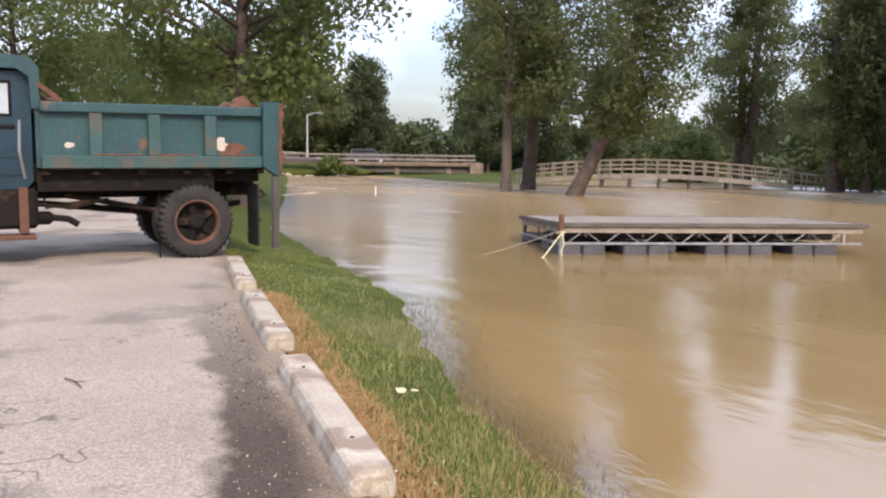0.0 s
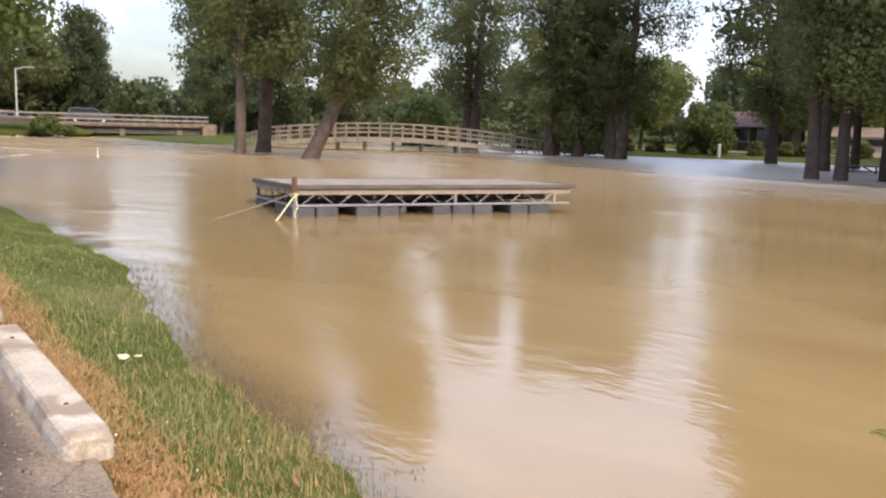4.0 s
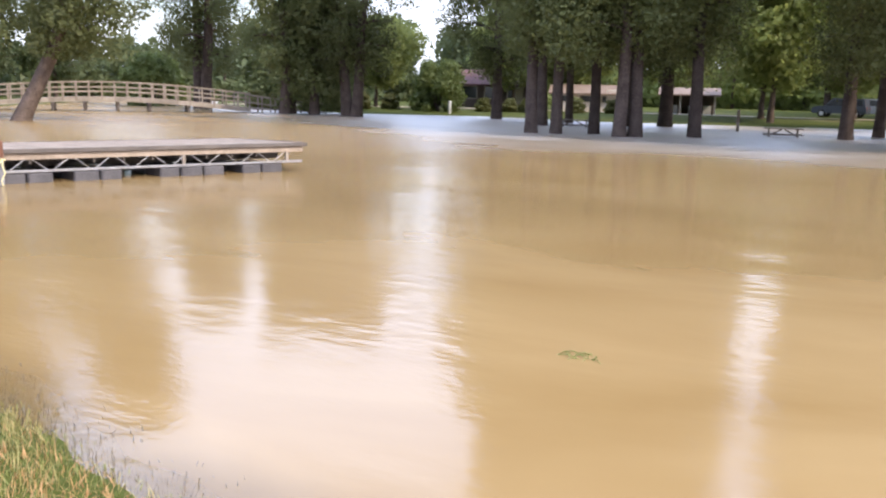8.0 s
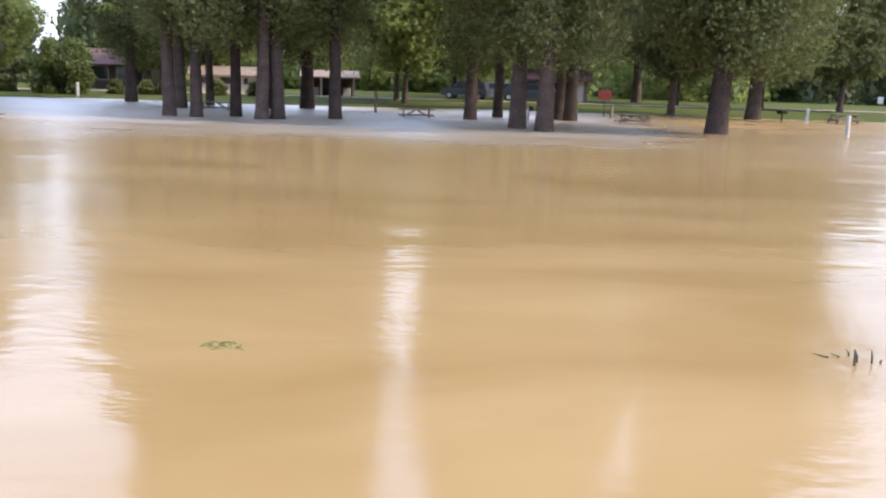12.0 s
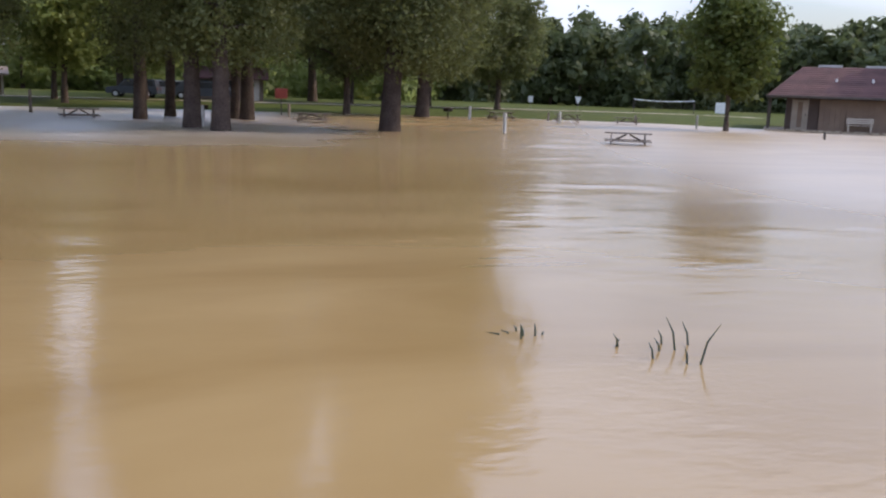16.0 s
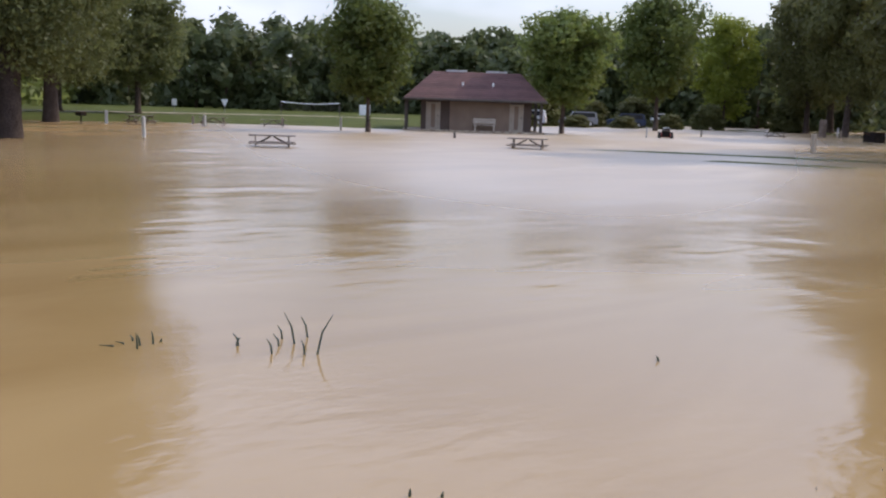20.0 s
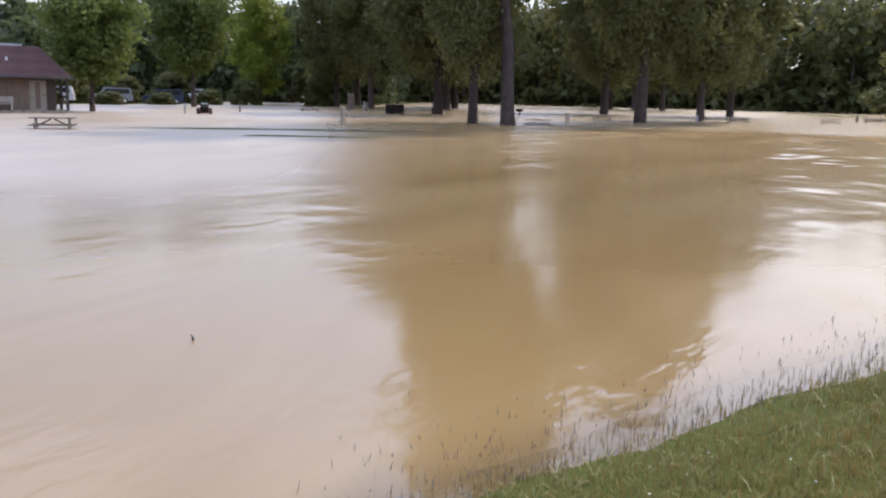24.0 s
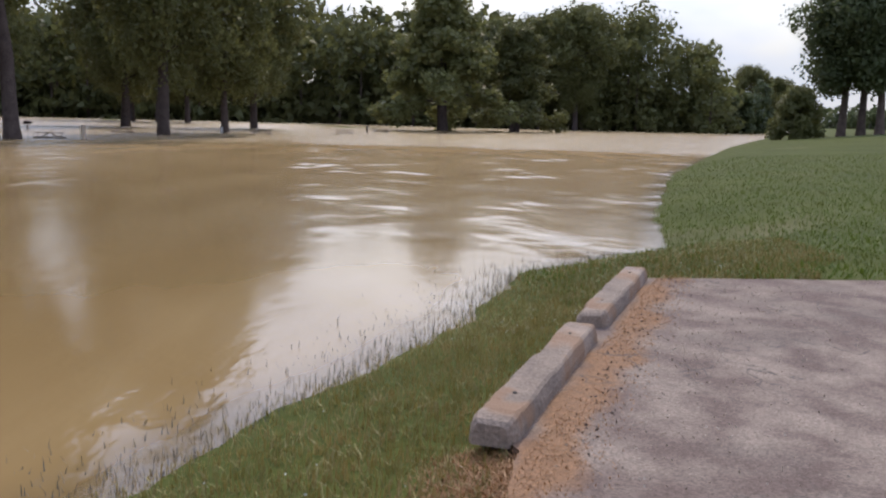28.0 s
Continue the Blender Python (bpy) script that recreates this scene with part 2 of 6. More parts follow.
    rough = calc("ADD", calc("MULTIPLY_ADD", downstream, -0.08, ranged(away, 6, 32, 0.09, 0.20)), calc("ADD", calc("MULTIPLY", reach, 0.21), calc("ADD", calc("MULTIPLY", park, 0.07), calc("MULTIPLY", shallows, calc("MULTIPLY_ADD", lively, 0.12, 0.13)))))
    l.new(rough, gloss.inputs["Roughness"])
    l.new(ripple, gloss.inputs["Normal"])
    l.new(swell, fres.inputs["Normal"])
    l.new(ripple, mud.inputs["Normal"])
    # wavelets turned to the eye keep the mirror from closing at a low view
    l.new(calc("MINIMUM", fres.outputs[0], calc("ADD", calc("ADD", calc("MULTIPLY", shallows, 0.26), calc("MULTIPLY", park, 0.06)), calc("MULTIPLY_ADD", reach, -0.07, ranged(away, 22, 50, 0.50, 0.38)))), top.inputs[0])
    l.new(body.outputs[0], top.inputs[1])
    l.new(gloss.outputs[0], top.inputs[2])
    l.new(top.outputs[0], n["Material Output"].inputs["Surface"])
    return m


GRASS_G = material("lawn soil", (0.040, 0.050, 0.009), (0.070, 0.077, 0.016), 0.95, 0.35, 14, bump=0.8, dist=0.03, c=(0.15, 0.125, 0.07), c_scale=0.09, c_cut=0.66, coords="Object", spec=0.1)
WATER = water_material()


def asphalt_material():
    """Bleached asphalt with a dark damp track and a dusty orange verge along the wheel stops, and fine cracks."""
    m = material("worn asphalt", (0.235, 0.180, 0.138), (0.34, 0.272, 0.212), 0.95, 0.55, 130, bump=0.5, dist=0.006, c=(0.185, 0.148, 0.118), c_scale=0.8, c_cut=0.56, spec=0.2)
    n, l = m.node_tree.nodes, m.node_tree.links
    p = n["Principled BSDF"]
    co = n.new("ShaderNodeTexCoord")
    base = p.inputs["Base Color"].links[0].from_socket

    def math_node(op, a, b):
        q = n.new("ShaderNodeMath")
        q.operation = op
        for i, v in enumerate((a, b)):
            if isinstance(v, (int, float)):
                q.inputs[i].default_value = v
            elif v is not None:
                l.new(v, q.inputs[i])
        return q.outputs[0]

    def noise_out(scale, detail=6):
        q = n.new("ShaderNodeTexNoise")
        q.inputs["Scale"].default_value, q.inputs["Detail"].default_value = scale, detail
        l.new(co.outputs["Object"], q.inputs["Vector"])
        return q.outputs["Fac"]

    def band(nx, ny, c, half, soft, ragged, along_from, along_to):
        """How far a place lies inside a band round the line nx x + ny y = c."""
        dot = n.new("ShaderNodeVectorMath")
        dot.operation = "DOT_PRODUCT"
        dot.inputs[1].default_value = (nx, ny, 0)
        l.new(co.outputs["Object"], dot.inputs[0])
        d = math_node("ABSOLUTE", math_node("SUBTRACT", dot.outputs["Value"], c), None)
        d = math_node("ADD", d, math_node("MULTIPLY", math_node("SUBTRACT", noise_out(1.4, 9), 0.5), ragged))
        r = n.new("ShaderNodeMapRange")
        for key, v in (("From Min", half + soft), ("From Max", half), ("To Min", 0.0), ("To Max", 1.0)):
            r.inputs[key].default_value = v
        l.new(d, r.inputs["Value"])
        sep = n.new("ShaderNodeSeparateXYZ")
        l.new(co.outputs["Object"], sep.inputs[0])
        g = n.new("ShaderNodeMapRange")
        for key, v in (("From Min", along_from), ("From Max", along_to), ("To Min", 0.0), ("To Max", 1.0)):
            g.inputs[key].default_value = v
        l.new(sep.outputs["X"], g.inputs["Value"])
        return math_node("MULTIPLY", r.outputs[0], g.outputs[0])

    def tint(under, mask, colour, most):
        q = n.new("ShaderNodeMixRGB")
        q.inputs[2].default_value = lin(colour)
        l.new(math_node("MULTIPLY", mask, most), q.inputs[0])
        l.new(under, q.inputs[1])
        return q.outputs[0]

    out = tint(base, band(0.20, 0.98, 0.50, 0.17, 0.12, 0.85, -11, -5.0), (0.050, 0.034, 0.024), 0.93)
    out = tint(out, band(0.20, 0.98, 0.80, 0.05, 0.16, 0.6, -2.0, -4.0), (0.205, 0.150, 0.100), 0.85)
    side = n.new("ShaderNodeSeparateXYZ")
    l.new(co.outputs["Object"], side.inputs[0])
    # darker blotchy surface towards +x, with the dimmer light there in its colour
    old = n.new("ShaderNodeMapRange")
    for key, v in (("From Min", 1.0), ("From Max", 3.5), ("To Min", 0.0), ("To Max", 1.0)):
        old.inputs[key].default_value = v
    l.new(side.outputs["X"], old.inputs["Value"])
    blot = n.new("ShaderNodeMapRange")
    for key, v in (("From Min", 0.40), ("From Max", 0.62), ("To Min", 0.45), ("To Max", 1.0)):
        blot.inputs[key].default_value = v
    l.new(noise_out(2.6, 12), blot.inputs["Value"])
    out = tint(out, math_node("MULTIPLY", old.outputs[0], blot.outputs[0]), (0.108, 0.073, 0.060), 0.9)
    out = tint(out, band(0.42, 0.907, 0.64, 0.08, 0.12, 0.75, 1.0, 3.0), (0.215, 0.115, 0.058), 0.9)
    # crazed cracks
    vor = n.new("ShaderNodeTexVoronoi")
    vor.feature = "DISTANCE_TO_EDGE"
    vor.inputs["Scale"].default_value = 1.1
    warp = n.new("ShaderNodeVectorMath")
    warp.operation = "ADD"
    wq = n.new("ShaderNodeTexNoise")
    wq.inputs["Scale"].default_value = 3.0
    l.new(co.outputs["Object"], wq.inputs["Vector"])
    l.new(co.outputs["Object"], warp.inputs[0])
    l.new(wq.outputs["Color"], warp.inputs[1])
    l.new(warp.outputs[0], vor.inputs["Vector"])
    cr = n.new("ShaderNodeMapRange")
    for key, v in (("From Min", 0.022), ("From Max", 0.004), ("To Min", 0.0), ("To Max", 1.0)):
        cr.inputs[key].default_value = v
    l.new(vor.outputs["Distance"], cr.inputs["Value"])
    worn = n.new("ShaderNodeMapRange")
    for key, v in (("From Min", 0.50), ("From Max", 0.62), ("To Min", 0.0), ("To Max", 0.8)):
        worn.inputs[key].default_value = v
    l.new(noise_out(0.45, 4), worn.inputs["Value"])
    out = tint(out, math_node("MULTIPLY", cr.outputs[0], worn.outputs[0]), (0.08, 0.065, 0.055), 1.0)
    # scattered pale and dark stones
    grit = n.new("ShaderNodeTexVoronoi")
    grit.inputs["Scale"].default_value = 95
    l.new(co.outputs["Object"], grit.inputs["Vector"])
    gm = n.new("ShaderNodeMixRGB")
    bw = n.new("ShaderNodeRGBToBW")
    l.new(grit.outputs["Color"], bw.inputs[0])
    gm.blend_type, gm.inputs[0].default_value = "OVERLAY", 0.38
    l.new(out, gm.inputs[1])
    l.new(bw.outputs[0], gm.inputs[2])
    hs = n.new("ShaderNodeHueSaturation")
    hs.inputs["Saturation"].default_value = 1.0
    l.new(gm.outputs[0], hs.inputs["Color"])
    l.new(hs.outputs[0], p.inputs["Base Color"])
    return m


ASPHALT = asphalt_material()
CONCRETE = material("worn concrete", (0.25, 0.195, 0.138), (0.49, 0.41, 0.31), 0.9, 3, 70, bump=0.6, dist=0.010, c=(0.22, 0.155, 0.105), c_scale=3.2, c_cut=0.55, vary=0.06)
CONCRETE_D = material("stained concrete", (0.100, 0.072, 0.054), (0.28, 0.205, 0.152), 0.9, 2.2, 55, bump=0.7, dist=0.012, c=(0.20, 0.115, 0.065), c_scale=3.0, c_cut=0.56)
BARK_D = material("dark wet bark", (0.038, 0.028, 0.024), (0.088, 0.067, 0.057), 0.95, 2, 14, bump=1.0, dist=0.05, vary=0.25, spec=0.1)
BARK = material("grey bark", (0.055, 0.039, 0.031), (0.13, 0.096, 0.078), 0.95, 2, 14, bump=1.0, dist=0.05, vary=0.25, spec=0.1)
BARK_P = material("pale bark", (0.095, 0.070, 0.055), (0.19, 0.145, 0.115), 0.95, 2, 14, bump=1.0, dist=0.05, vary=0.15, spec=0.1)
LEAF_C = leaf_material("cottonwood leaves", (0.082, 0.106, 0.037), (0.165, 0.190, 0.074), 0.18, 0.6)
LEAF_D = leaf_material("cypress leaves", (0.074, 0.089, 0.027), (0.160, 0.171, 0.058), 0.18)
LEAF_K = leaf_material("dark grove leaves", (0.076, 0.100, 0.033), (0.155, 0.182, 0.064), 0.15)
# Sunlight on the far trees is put into this brighter leaf colour.
LEAF_B = leaf_material("woodland leaves with sun in colour", (0.15, 0.20, 0.055), (0.28, 0.34, 0.115), 0.15, 0.68)
LEAF_M = leaf_material("maple leaves", (0.078, 0.122, 0.026), (0.165, 0.21, 0.058), 0.2)
LEAF_P = leaf_material("park tree leaves", (0.075, 0.115, 0.027), (0.175, 0.22, 0.066), 0.15)
LEAF_Y = leaf_material("fresh leaves", (0.14, 0.19, 0.02), (0.25, 0.30, 0.05), 0.1)
LEAF_W = leaf_material("woodland leaves", (0.050, 0.075, 0.029), (0.115, 0.142, 0.056), 0.2)
TIMBER = material("weathered timber", (0.155, 0.125, 0.098), (0.27, 0.225, 0.18), 0.9, 2, 30, bump=0.4, dist=0.01, vary=0.15)
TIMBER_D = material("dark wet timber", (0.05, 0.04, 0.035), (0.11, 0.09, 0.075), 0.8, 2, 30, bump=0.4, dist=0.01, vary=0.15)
TIMBER_P = material("brown weathered table boards", (0.10, 0.08, 0.065), (0.19, 0.155, 0.13), 0.9, 2, 30, bump=0.4, dist=0.01, vary=0.15)
PALEWOOD = material("pale bleached boards", (0.18, 0.148, 0.118), (0.29, 0.25, 0.21), 0.9, 3, 40, bump=0.4, dist=0.006, vary=0.15)
DECKING = material("grey deck boards", (0.165, 0.125, 0.092), (0.29, 0.23, 0.178), 0.9, 3, 40, bump=0.4, dist=0.006, vary=0.15)
STEEL = material("dull galvanised steel", (0.20, 0.19, 0.19), (0.32, 0.31, 0.31), 0.55, 4, 50, 0.6, 0.1)
RUST = material("rusty steel", (0.075, 0.032, 0.02), (0.17, 0.075, 0.042), 0.9, 6, 40, 0.1, 0.5)
TEAL = material("faded green truck paint", (0.008, 0.038, 0.042), (0.024, 0.070, 0.070), 0.5, 1.6, 20, 0.0, 0.15, c=(0.13, 0.07, 0.04), c_scale=3.4, c_cut=0.655)
TEAL_D = material("grimy green truck paint", (0.016, 0.050, 0.048), (0.035, 0.078, 0.072), 0.6, 2.4, 24, 0.0, 0.2, c=(0.062, 0.062, 0.045), c_scale=2.2, c_cut=0.53)
NAVY = material("dark blue cab paint", (0.008, 0.024, 0.036), (0.014, 0.038, 0.054), 0.35, 2, 20, 0.0, 0.05)
BLACK = material("dirty black steel", (0.006, 0.0045, 0.004), (0.018, 0.013, 0.010), 0.9, 5, 40, 0.0, 0.2, c=(0.05, 0.026, 0.015), c_scale=4, c_cut=0.62, spec=0.2)
RUBBER = material("worn rubber", (0.016, 0.0145, 0.013), (0.048, 0.041, 0.036), 0.9, 5, 40, 0, 0.3, spec=0.25)
FLOAT = material("grey plastic float", (0.036, 0.032, 0.034), (0.080, 0.072, 0.074), 0.6, 3, 30, 0, 0.2, vary=0.1)
ROPE = material("pale yellow rope", (0.55, 0.48, 0.22), (0.72, 0.66, 0.40), 0.9, 20, 90, 0, 0.3)
POSTW = material("greyed white paint", (0.30, 0.29, 0.27), (0.46, 0.45, 0.43), 0.7, 3, 30, 0, 0.1)
WHITE = material("white paint", (0.62, 0.61, 0.58), (0.80, 0.79, 0.76), 0.6, 3, 30, 0, 0.1)
ROOF = material("red brown shingles", (0.058, 0.026, 0.023), (0.105, 0.047, 0.042), 0.9, 1.2, 12, 0, 0.6, 0.02, vary=0.2)
TAN = material("tan wall boards", (0.15, 0.105, 0.077), (0.21, 0.15, 0.11), 0.85, 1, 20, 0, 0.2)
BROWN = material("brown wall paint", (0.055, 0.038, 0.030), (0.09, 0.062, 0.050), 0.85, 1, 20, 0, 0.2)
# CREAM darkened: shade on the restroom front is put into the colour.
CREAM_SHADED = material("cream paint darkened for shade", (0.24, 0.20, 0.155), (0.33, 0.28, 0.225), 0.6, 2, 20, 0, 0.1)
CREAM_Y = material("yellowed paper", (0.50, 0.42, 0.22), (0.64, 0.55, 0.33), 0.85, 6, 40, 0, 0.2)
CREAM = material("cream door paint", (0.42, 0.36, 0.29), (0.55, 0.48, 0.40), 0.6, 2, 20, 0, 0.1)
DARKGLASS = material("dark window glass", (0.02, 0.022, 0.025), (0.035, 0.037, 0.04), 0.08, 2, 9, 0, 0.0)
# Reflected sky is painted into this pale glass colour.
PALEGLASS = material("window glass with painted sky", (0.35, 0.38, 0.40), (0.45, 0.48, 0.50), 0.15, 2, 9, 0, 0.0)
RED = material("faded red paint", (0.22, 0.035, 0.025), (0.32, 0.06, 0.045), 0.6, 3, 20, 0, 0.1)
BLUE = material("dark blue car paint", (0.02, 0.03, 0.07), (0.03, 0.05, 0.11), 0.3, 3, 20, 0.2, 0.0)
SILVER = material("silver paint", (0.50, 0.50, 0.52), (0.62, 0.62, 0.64), 0.35, 3, 20, 0.3, 0.0)
GREY = material("grey siding", (0.20, 0.21, 0.23), (0.30, 0.31, 0.33), 0.8, 2, 20, 0, 0.1)
SLATE = material("slate grey car paint", (0.05, 0.055, 0.068), (0.075, 0.082, 0.10), 0.4, 3, 20, 0.1, 0.0)
BLADE = leaf_material("grass blades", (0.085, 0.135, 0.022), (0.20, 0.255, 0.065), 0.0, 0.35, (0.29, 0.26, 0.09), 1.4)
BLADE_M = leaf_material("mown lawn blades", (0.064, 0.104, 0.012), (0.115, 0.158, 0.024), 0.0, 0.3, (0.12, 0.125, 0.035), 0.8)
BLADE_R = leaf_material("darker grass blades", (0.088, 0.085, 0.018), (0.205, 0.182, 0.052), 0.0, 0.35, (0.27, 0.185, 0.07), 3.2)
BLADE_DRY = leaf_material("dry orange grass", (0.30, 0.175, 0.065), (0.46, 0.30, 0.125), 0.0, 0.25)
BLADE_RUST = leaf_material("reddish dead grass", (0.20, 0.10, 0.035), (0.34, 0.19, 0.075), 0.0, 0.2)
BLADE_STRAW = leaf_material("straw grass", (0.20, 0.19, 0.06), (0.33, 0.30, 0.11), 0.0, 0.3)
REED = material("dark reed stems", (0.02, 0.03, 0.015), (0.05, 0.06, 0.03), 0.7, 9, 60, 0, 0.1)
SEDGE = leaf_material("grey green sedge tips", (0.045, 0.05, 0.042), (0.15, 0.155, 0.13), 0.0, 0.2)
CLOVER = material("white clover heads", (0.50, 0.48, 0.40), (0.70, 0.67, 0.56), 0.8, 9, 60, 0, 0.0)


# ---- mesh helpers ----
def part(name, bm, mat, parent=None, label="", smooth=False):
    me = bpy.data.meshes.new(name)
    bm.normal_update()
    bm.to_mesh(me)
    bm.free()
    me.materials.append(mat)
    if smooth:
        me.polygons.foreach_set("use_smooth", [True] * len(me.polygons))
    ob = new(name, me)
    ob.parent = parent
    if label:
        ob["label"] = label
    return ob


def thing(name, label, category, m=Matrix(), group="", kind=""):
    ob = new(name)
    ob.empty_display_size = 0.2
    ob.matrix_world = m
    return tagged(ob, label, category, group, kind)


def add_box(bm, lo, hi, bevel=0.0, m=None):
    lo, hi = Vector(lo), Vector(hi)
    r = bmesh.ops.create_cube(bm, size=1.0)
    vs = r["verts"]
    for v in vs:
        v.co = (lo + hi) / 2 + Vector((v.co.x * (hi - lo).x, v.co.y * (hi - lo).y, v.co.z * (hi - lo).z))
    if bevel:
        es = {e for v in vs for e in v.link_edges}
        g = bmesh.ops.bevel(bm, geom=list(es), offset=bevel, segments=1, affect="EDGES", profile=0.6)
        vs = list({v for f in g["faces"] for v in f.verts} | {v for v in vs if v.is_valid})
    if m is not None:
        bmesh.ops.transform(bm, matrix=m, verts=[v for v in vs if v.is_valid])
    return bm


def box(lo, hi, bevel=0.0, m=None):
    return add_box(bmesh.new(), lo, hi, bevel, m)


def add_beam(bm, a, b, w, h):
    """A straight bar of section w by h from a to b."""
    a, b = Vector(a), Vector(b)
    d = b - a
    r = bmesh.ops.create_cube(bm, size=1.0)
    q = d.to_track_quat("X", "Z").to_matrix().to_4x4()
    m = Matrix.Translation((a + b) / 2) @ q @ Matrix.Diagonal((d.length, w, h, 1))
    bmesh.ops.transform(bm, matrix=m, verts=r["verts"])
    return bm


def beam(a, b, w, h):
    return add_beam(bmesh.new(), a, b, w, h)


def add_tube(bm, pts, radii, sides=8, wobble=0.0):
    """A tube through pts with a radius at each."""
    rings = []
    pts = [Vector(p) for p in pts]
    whole = pts[-1] - pts[0]
    ref = Vector((1, 0, 0)) if abs(whole.x) < 0.8 * whole.length else Vector((0, 1, 0))
    for i, p in enumerate(pts):
        d = (pts[min(i + 1, len(pts) - 1)] - pts[max(i - 1, 0)]).normalized()
        u = (ref - d * ref.dot(d)).normalized()
        w = d.cross(u)
        ring = []
        for k in range(sides):
            a = 2 * math.pi * k / sides
            rr = radii[i] * (1 + wobble * (random.random() - 0.5))
            ring.append(bm.verts.new(p + u * (rr * math.cos(a)) + w * (rr * math.sin(a))))
        rings.append(ring)
    for r0, r1 in zip(rings, rings[1:]):
        for k in range(sides):
            bm.faces.new((r0[k], r0[(k + 1) % sides], r1[(k + 1) % sides], r1[k]))
    bm.faces.new(rings[0][::-1])
    bm.faces.new(rings[-1])
    return bm


def tube(pts, radii, sides=8, wobble=0.0):
    return add_tube(bmesh.new(), pts, radii, sides, wobble)


def turned(profile, sides=32, lug=0.0):
    """A body turned round the x axis: profile of (x, radius). lug: depth of the grooves between tread blocks."""
    bm = bmesh.new()
    rings = []
    for x, r in profile:
        groove = lug if r > 0.5 else 0.0
        rr = [r - groove * (k // 2 % 2) for k in range(sides)]
        rings.append([bm.verts.new((x, rr[k] * math.cos(2 * math.pi * k / sides), rr[k] * math.sin(2 * math.pi * k / sides))) for k in range(sides)])
    for r0, r1 in zip(rings, rings[1:]):
        for k in range(sides):
            bm.faces.new((r0[k], r0[(k + 1) % sides], r1[(k + 1) % sides], r1[k]))
    return bm


def prism(outline, x0, x1):
    """An outline of (y, z) pushed from x0 to x1."""
    bm = bmesh.new()
    a = [bm.verts.new((x0, y, z)) for y, z in outline]
    b = [bm.verts.new((x1, y, z)) for y, z in outline]
    bm.faces.new(a)
    bm.faces.new(b[::-1])
    for i in range(len(a)):
        j = (i + 1) % len(a)
        bm.faces.new((a[j], a[i], b[i], b[j]))
    bmesh.ops.recalc_face_normals(bm, faces=bm.faces)
    return bm


def raw_mesh(name, verts, faces_n, mat, parent=None, sides=4, smooth=False):
    """A mesh of many loose faces with the same number of sides, from an array."""
    verts = np.asarray(verts, np.float32).reshape(-1, 3)
    me = bpy.data.meshes.new(name)
    me.vertices.add(len(verts))
    me.vertices.foreach_set("co", verts.ravel())
    me.loops.add(faces_n * sides)
    me.loops.foreach_set("vertex_index", np.arange(faces_n * sides, dtype=np.int32))
    me.polygons.add(faces_n)
    me.polygons.foreach_set("loop_start", np.arange(0, faces_n * sides, sides, dtype=np.int32))
    me.update(calc_edges=True)
    me.validate()
    me.materials.append(mat)
    ob = new(name, me)
    ob.parent = parent
    return ob


# ---- ground and water ----
NEAR_SHORE = [(-100, 34), (-70, 24), (-42, 14.3), (-23, 7.4), (-17.4, 6.5), (-13.6, 5.75), (-11.4, 5.4), (-8.8, 4.4), (-6.9, 3.75), (-4.6, 3.2), (-3.2, 2.85), (0, 2.3), (3, 1.6), (4.5, 1.0),
              (5.5, 0.35), (7.4, -0.7), (9.0, -1.65), (11.3, -2.5), (13.8, -5.3), (18.7, -6.7), (33, -12.2), (77, -33.4), (235, -117), (900, -470)]
FAR_SHORE = [(900, -330), (400, -120), (200, -40), (146, -12), (120, 4), (112, 26), (102, 50), (80, 70), (64, 72), (54, 60), (39, 54.5), (34, 62), (24, 66), (10, 67), (-4, 66), (-12, 63), (-21, 60.5), (-30, 64),
             (-38, 60), (-44, 58), (-60, 66), (-80, 90), (-95, 80), (-72, 60), (-62, 45), (-58, 38), (-66, 36), (-78, 38), (-100, 40)]
SHORE = np.array(NEAR_SHORE + FAR_SHORE, float)


def shore_distance(x, y):
    """Metres to the shoreline, positive on land; and whether the near bank is nearest."""
    p = np.stack([x, y], -1)
    a, b = SHORE, np.roll(SHORE, -1, 0)
    best = np.full(len(x), 1e9)
    near = np.zeros(len(x), bool)
    inside = np.zeros(len(x), bool)
    for i in range(len(a)):
        d = b[i] - a[i]
        s = np.clip(((p - a[i]) @ d) / (d @ d), 0, 1)
        q = np.hypot(*(p - a[i] - s[:, None] * d).T)
        near = np.where(q < best, i < len(NEAR_SHORE) - 1, near)
        best = np.minimum(best, q)
        cross = (a[i, 1] > y) != (b[i, 1] > y)
        with np.errstate(divide="ignore", invalid="ignore"):
            xi = a[i, 0] + (y - a[i, 1]) / (b[i, 1] - a[i, 1]) * d[0]
        inside ^= cross & (x < xi)
    return np.where(inside, -best, best), near


def wave(x, y, s, k=0.0):
    return (np.sin(x * s + 1.3 * np.sin(y * s * 0.7 + k)) + np.sin(y * s * 1.27 + 1.7 * np.sin(x * s * 0.53 + 2 * k)) + 0.6 * np.sin((x + y) * s * 2.3 + k) + 0.4 * np.sin((x - 0.7 * y) * s * 4.1 + 3 * k)) / 3


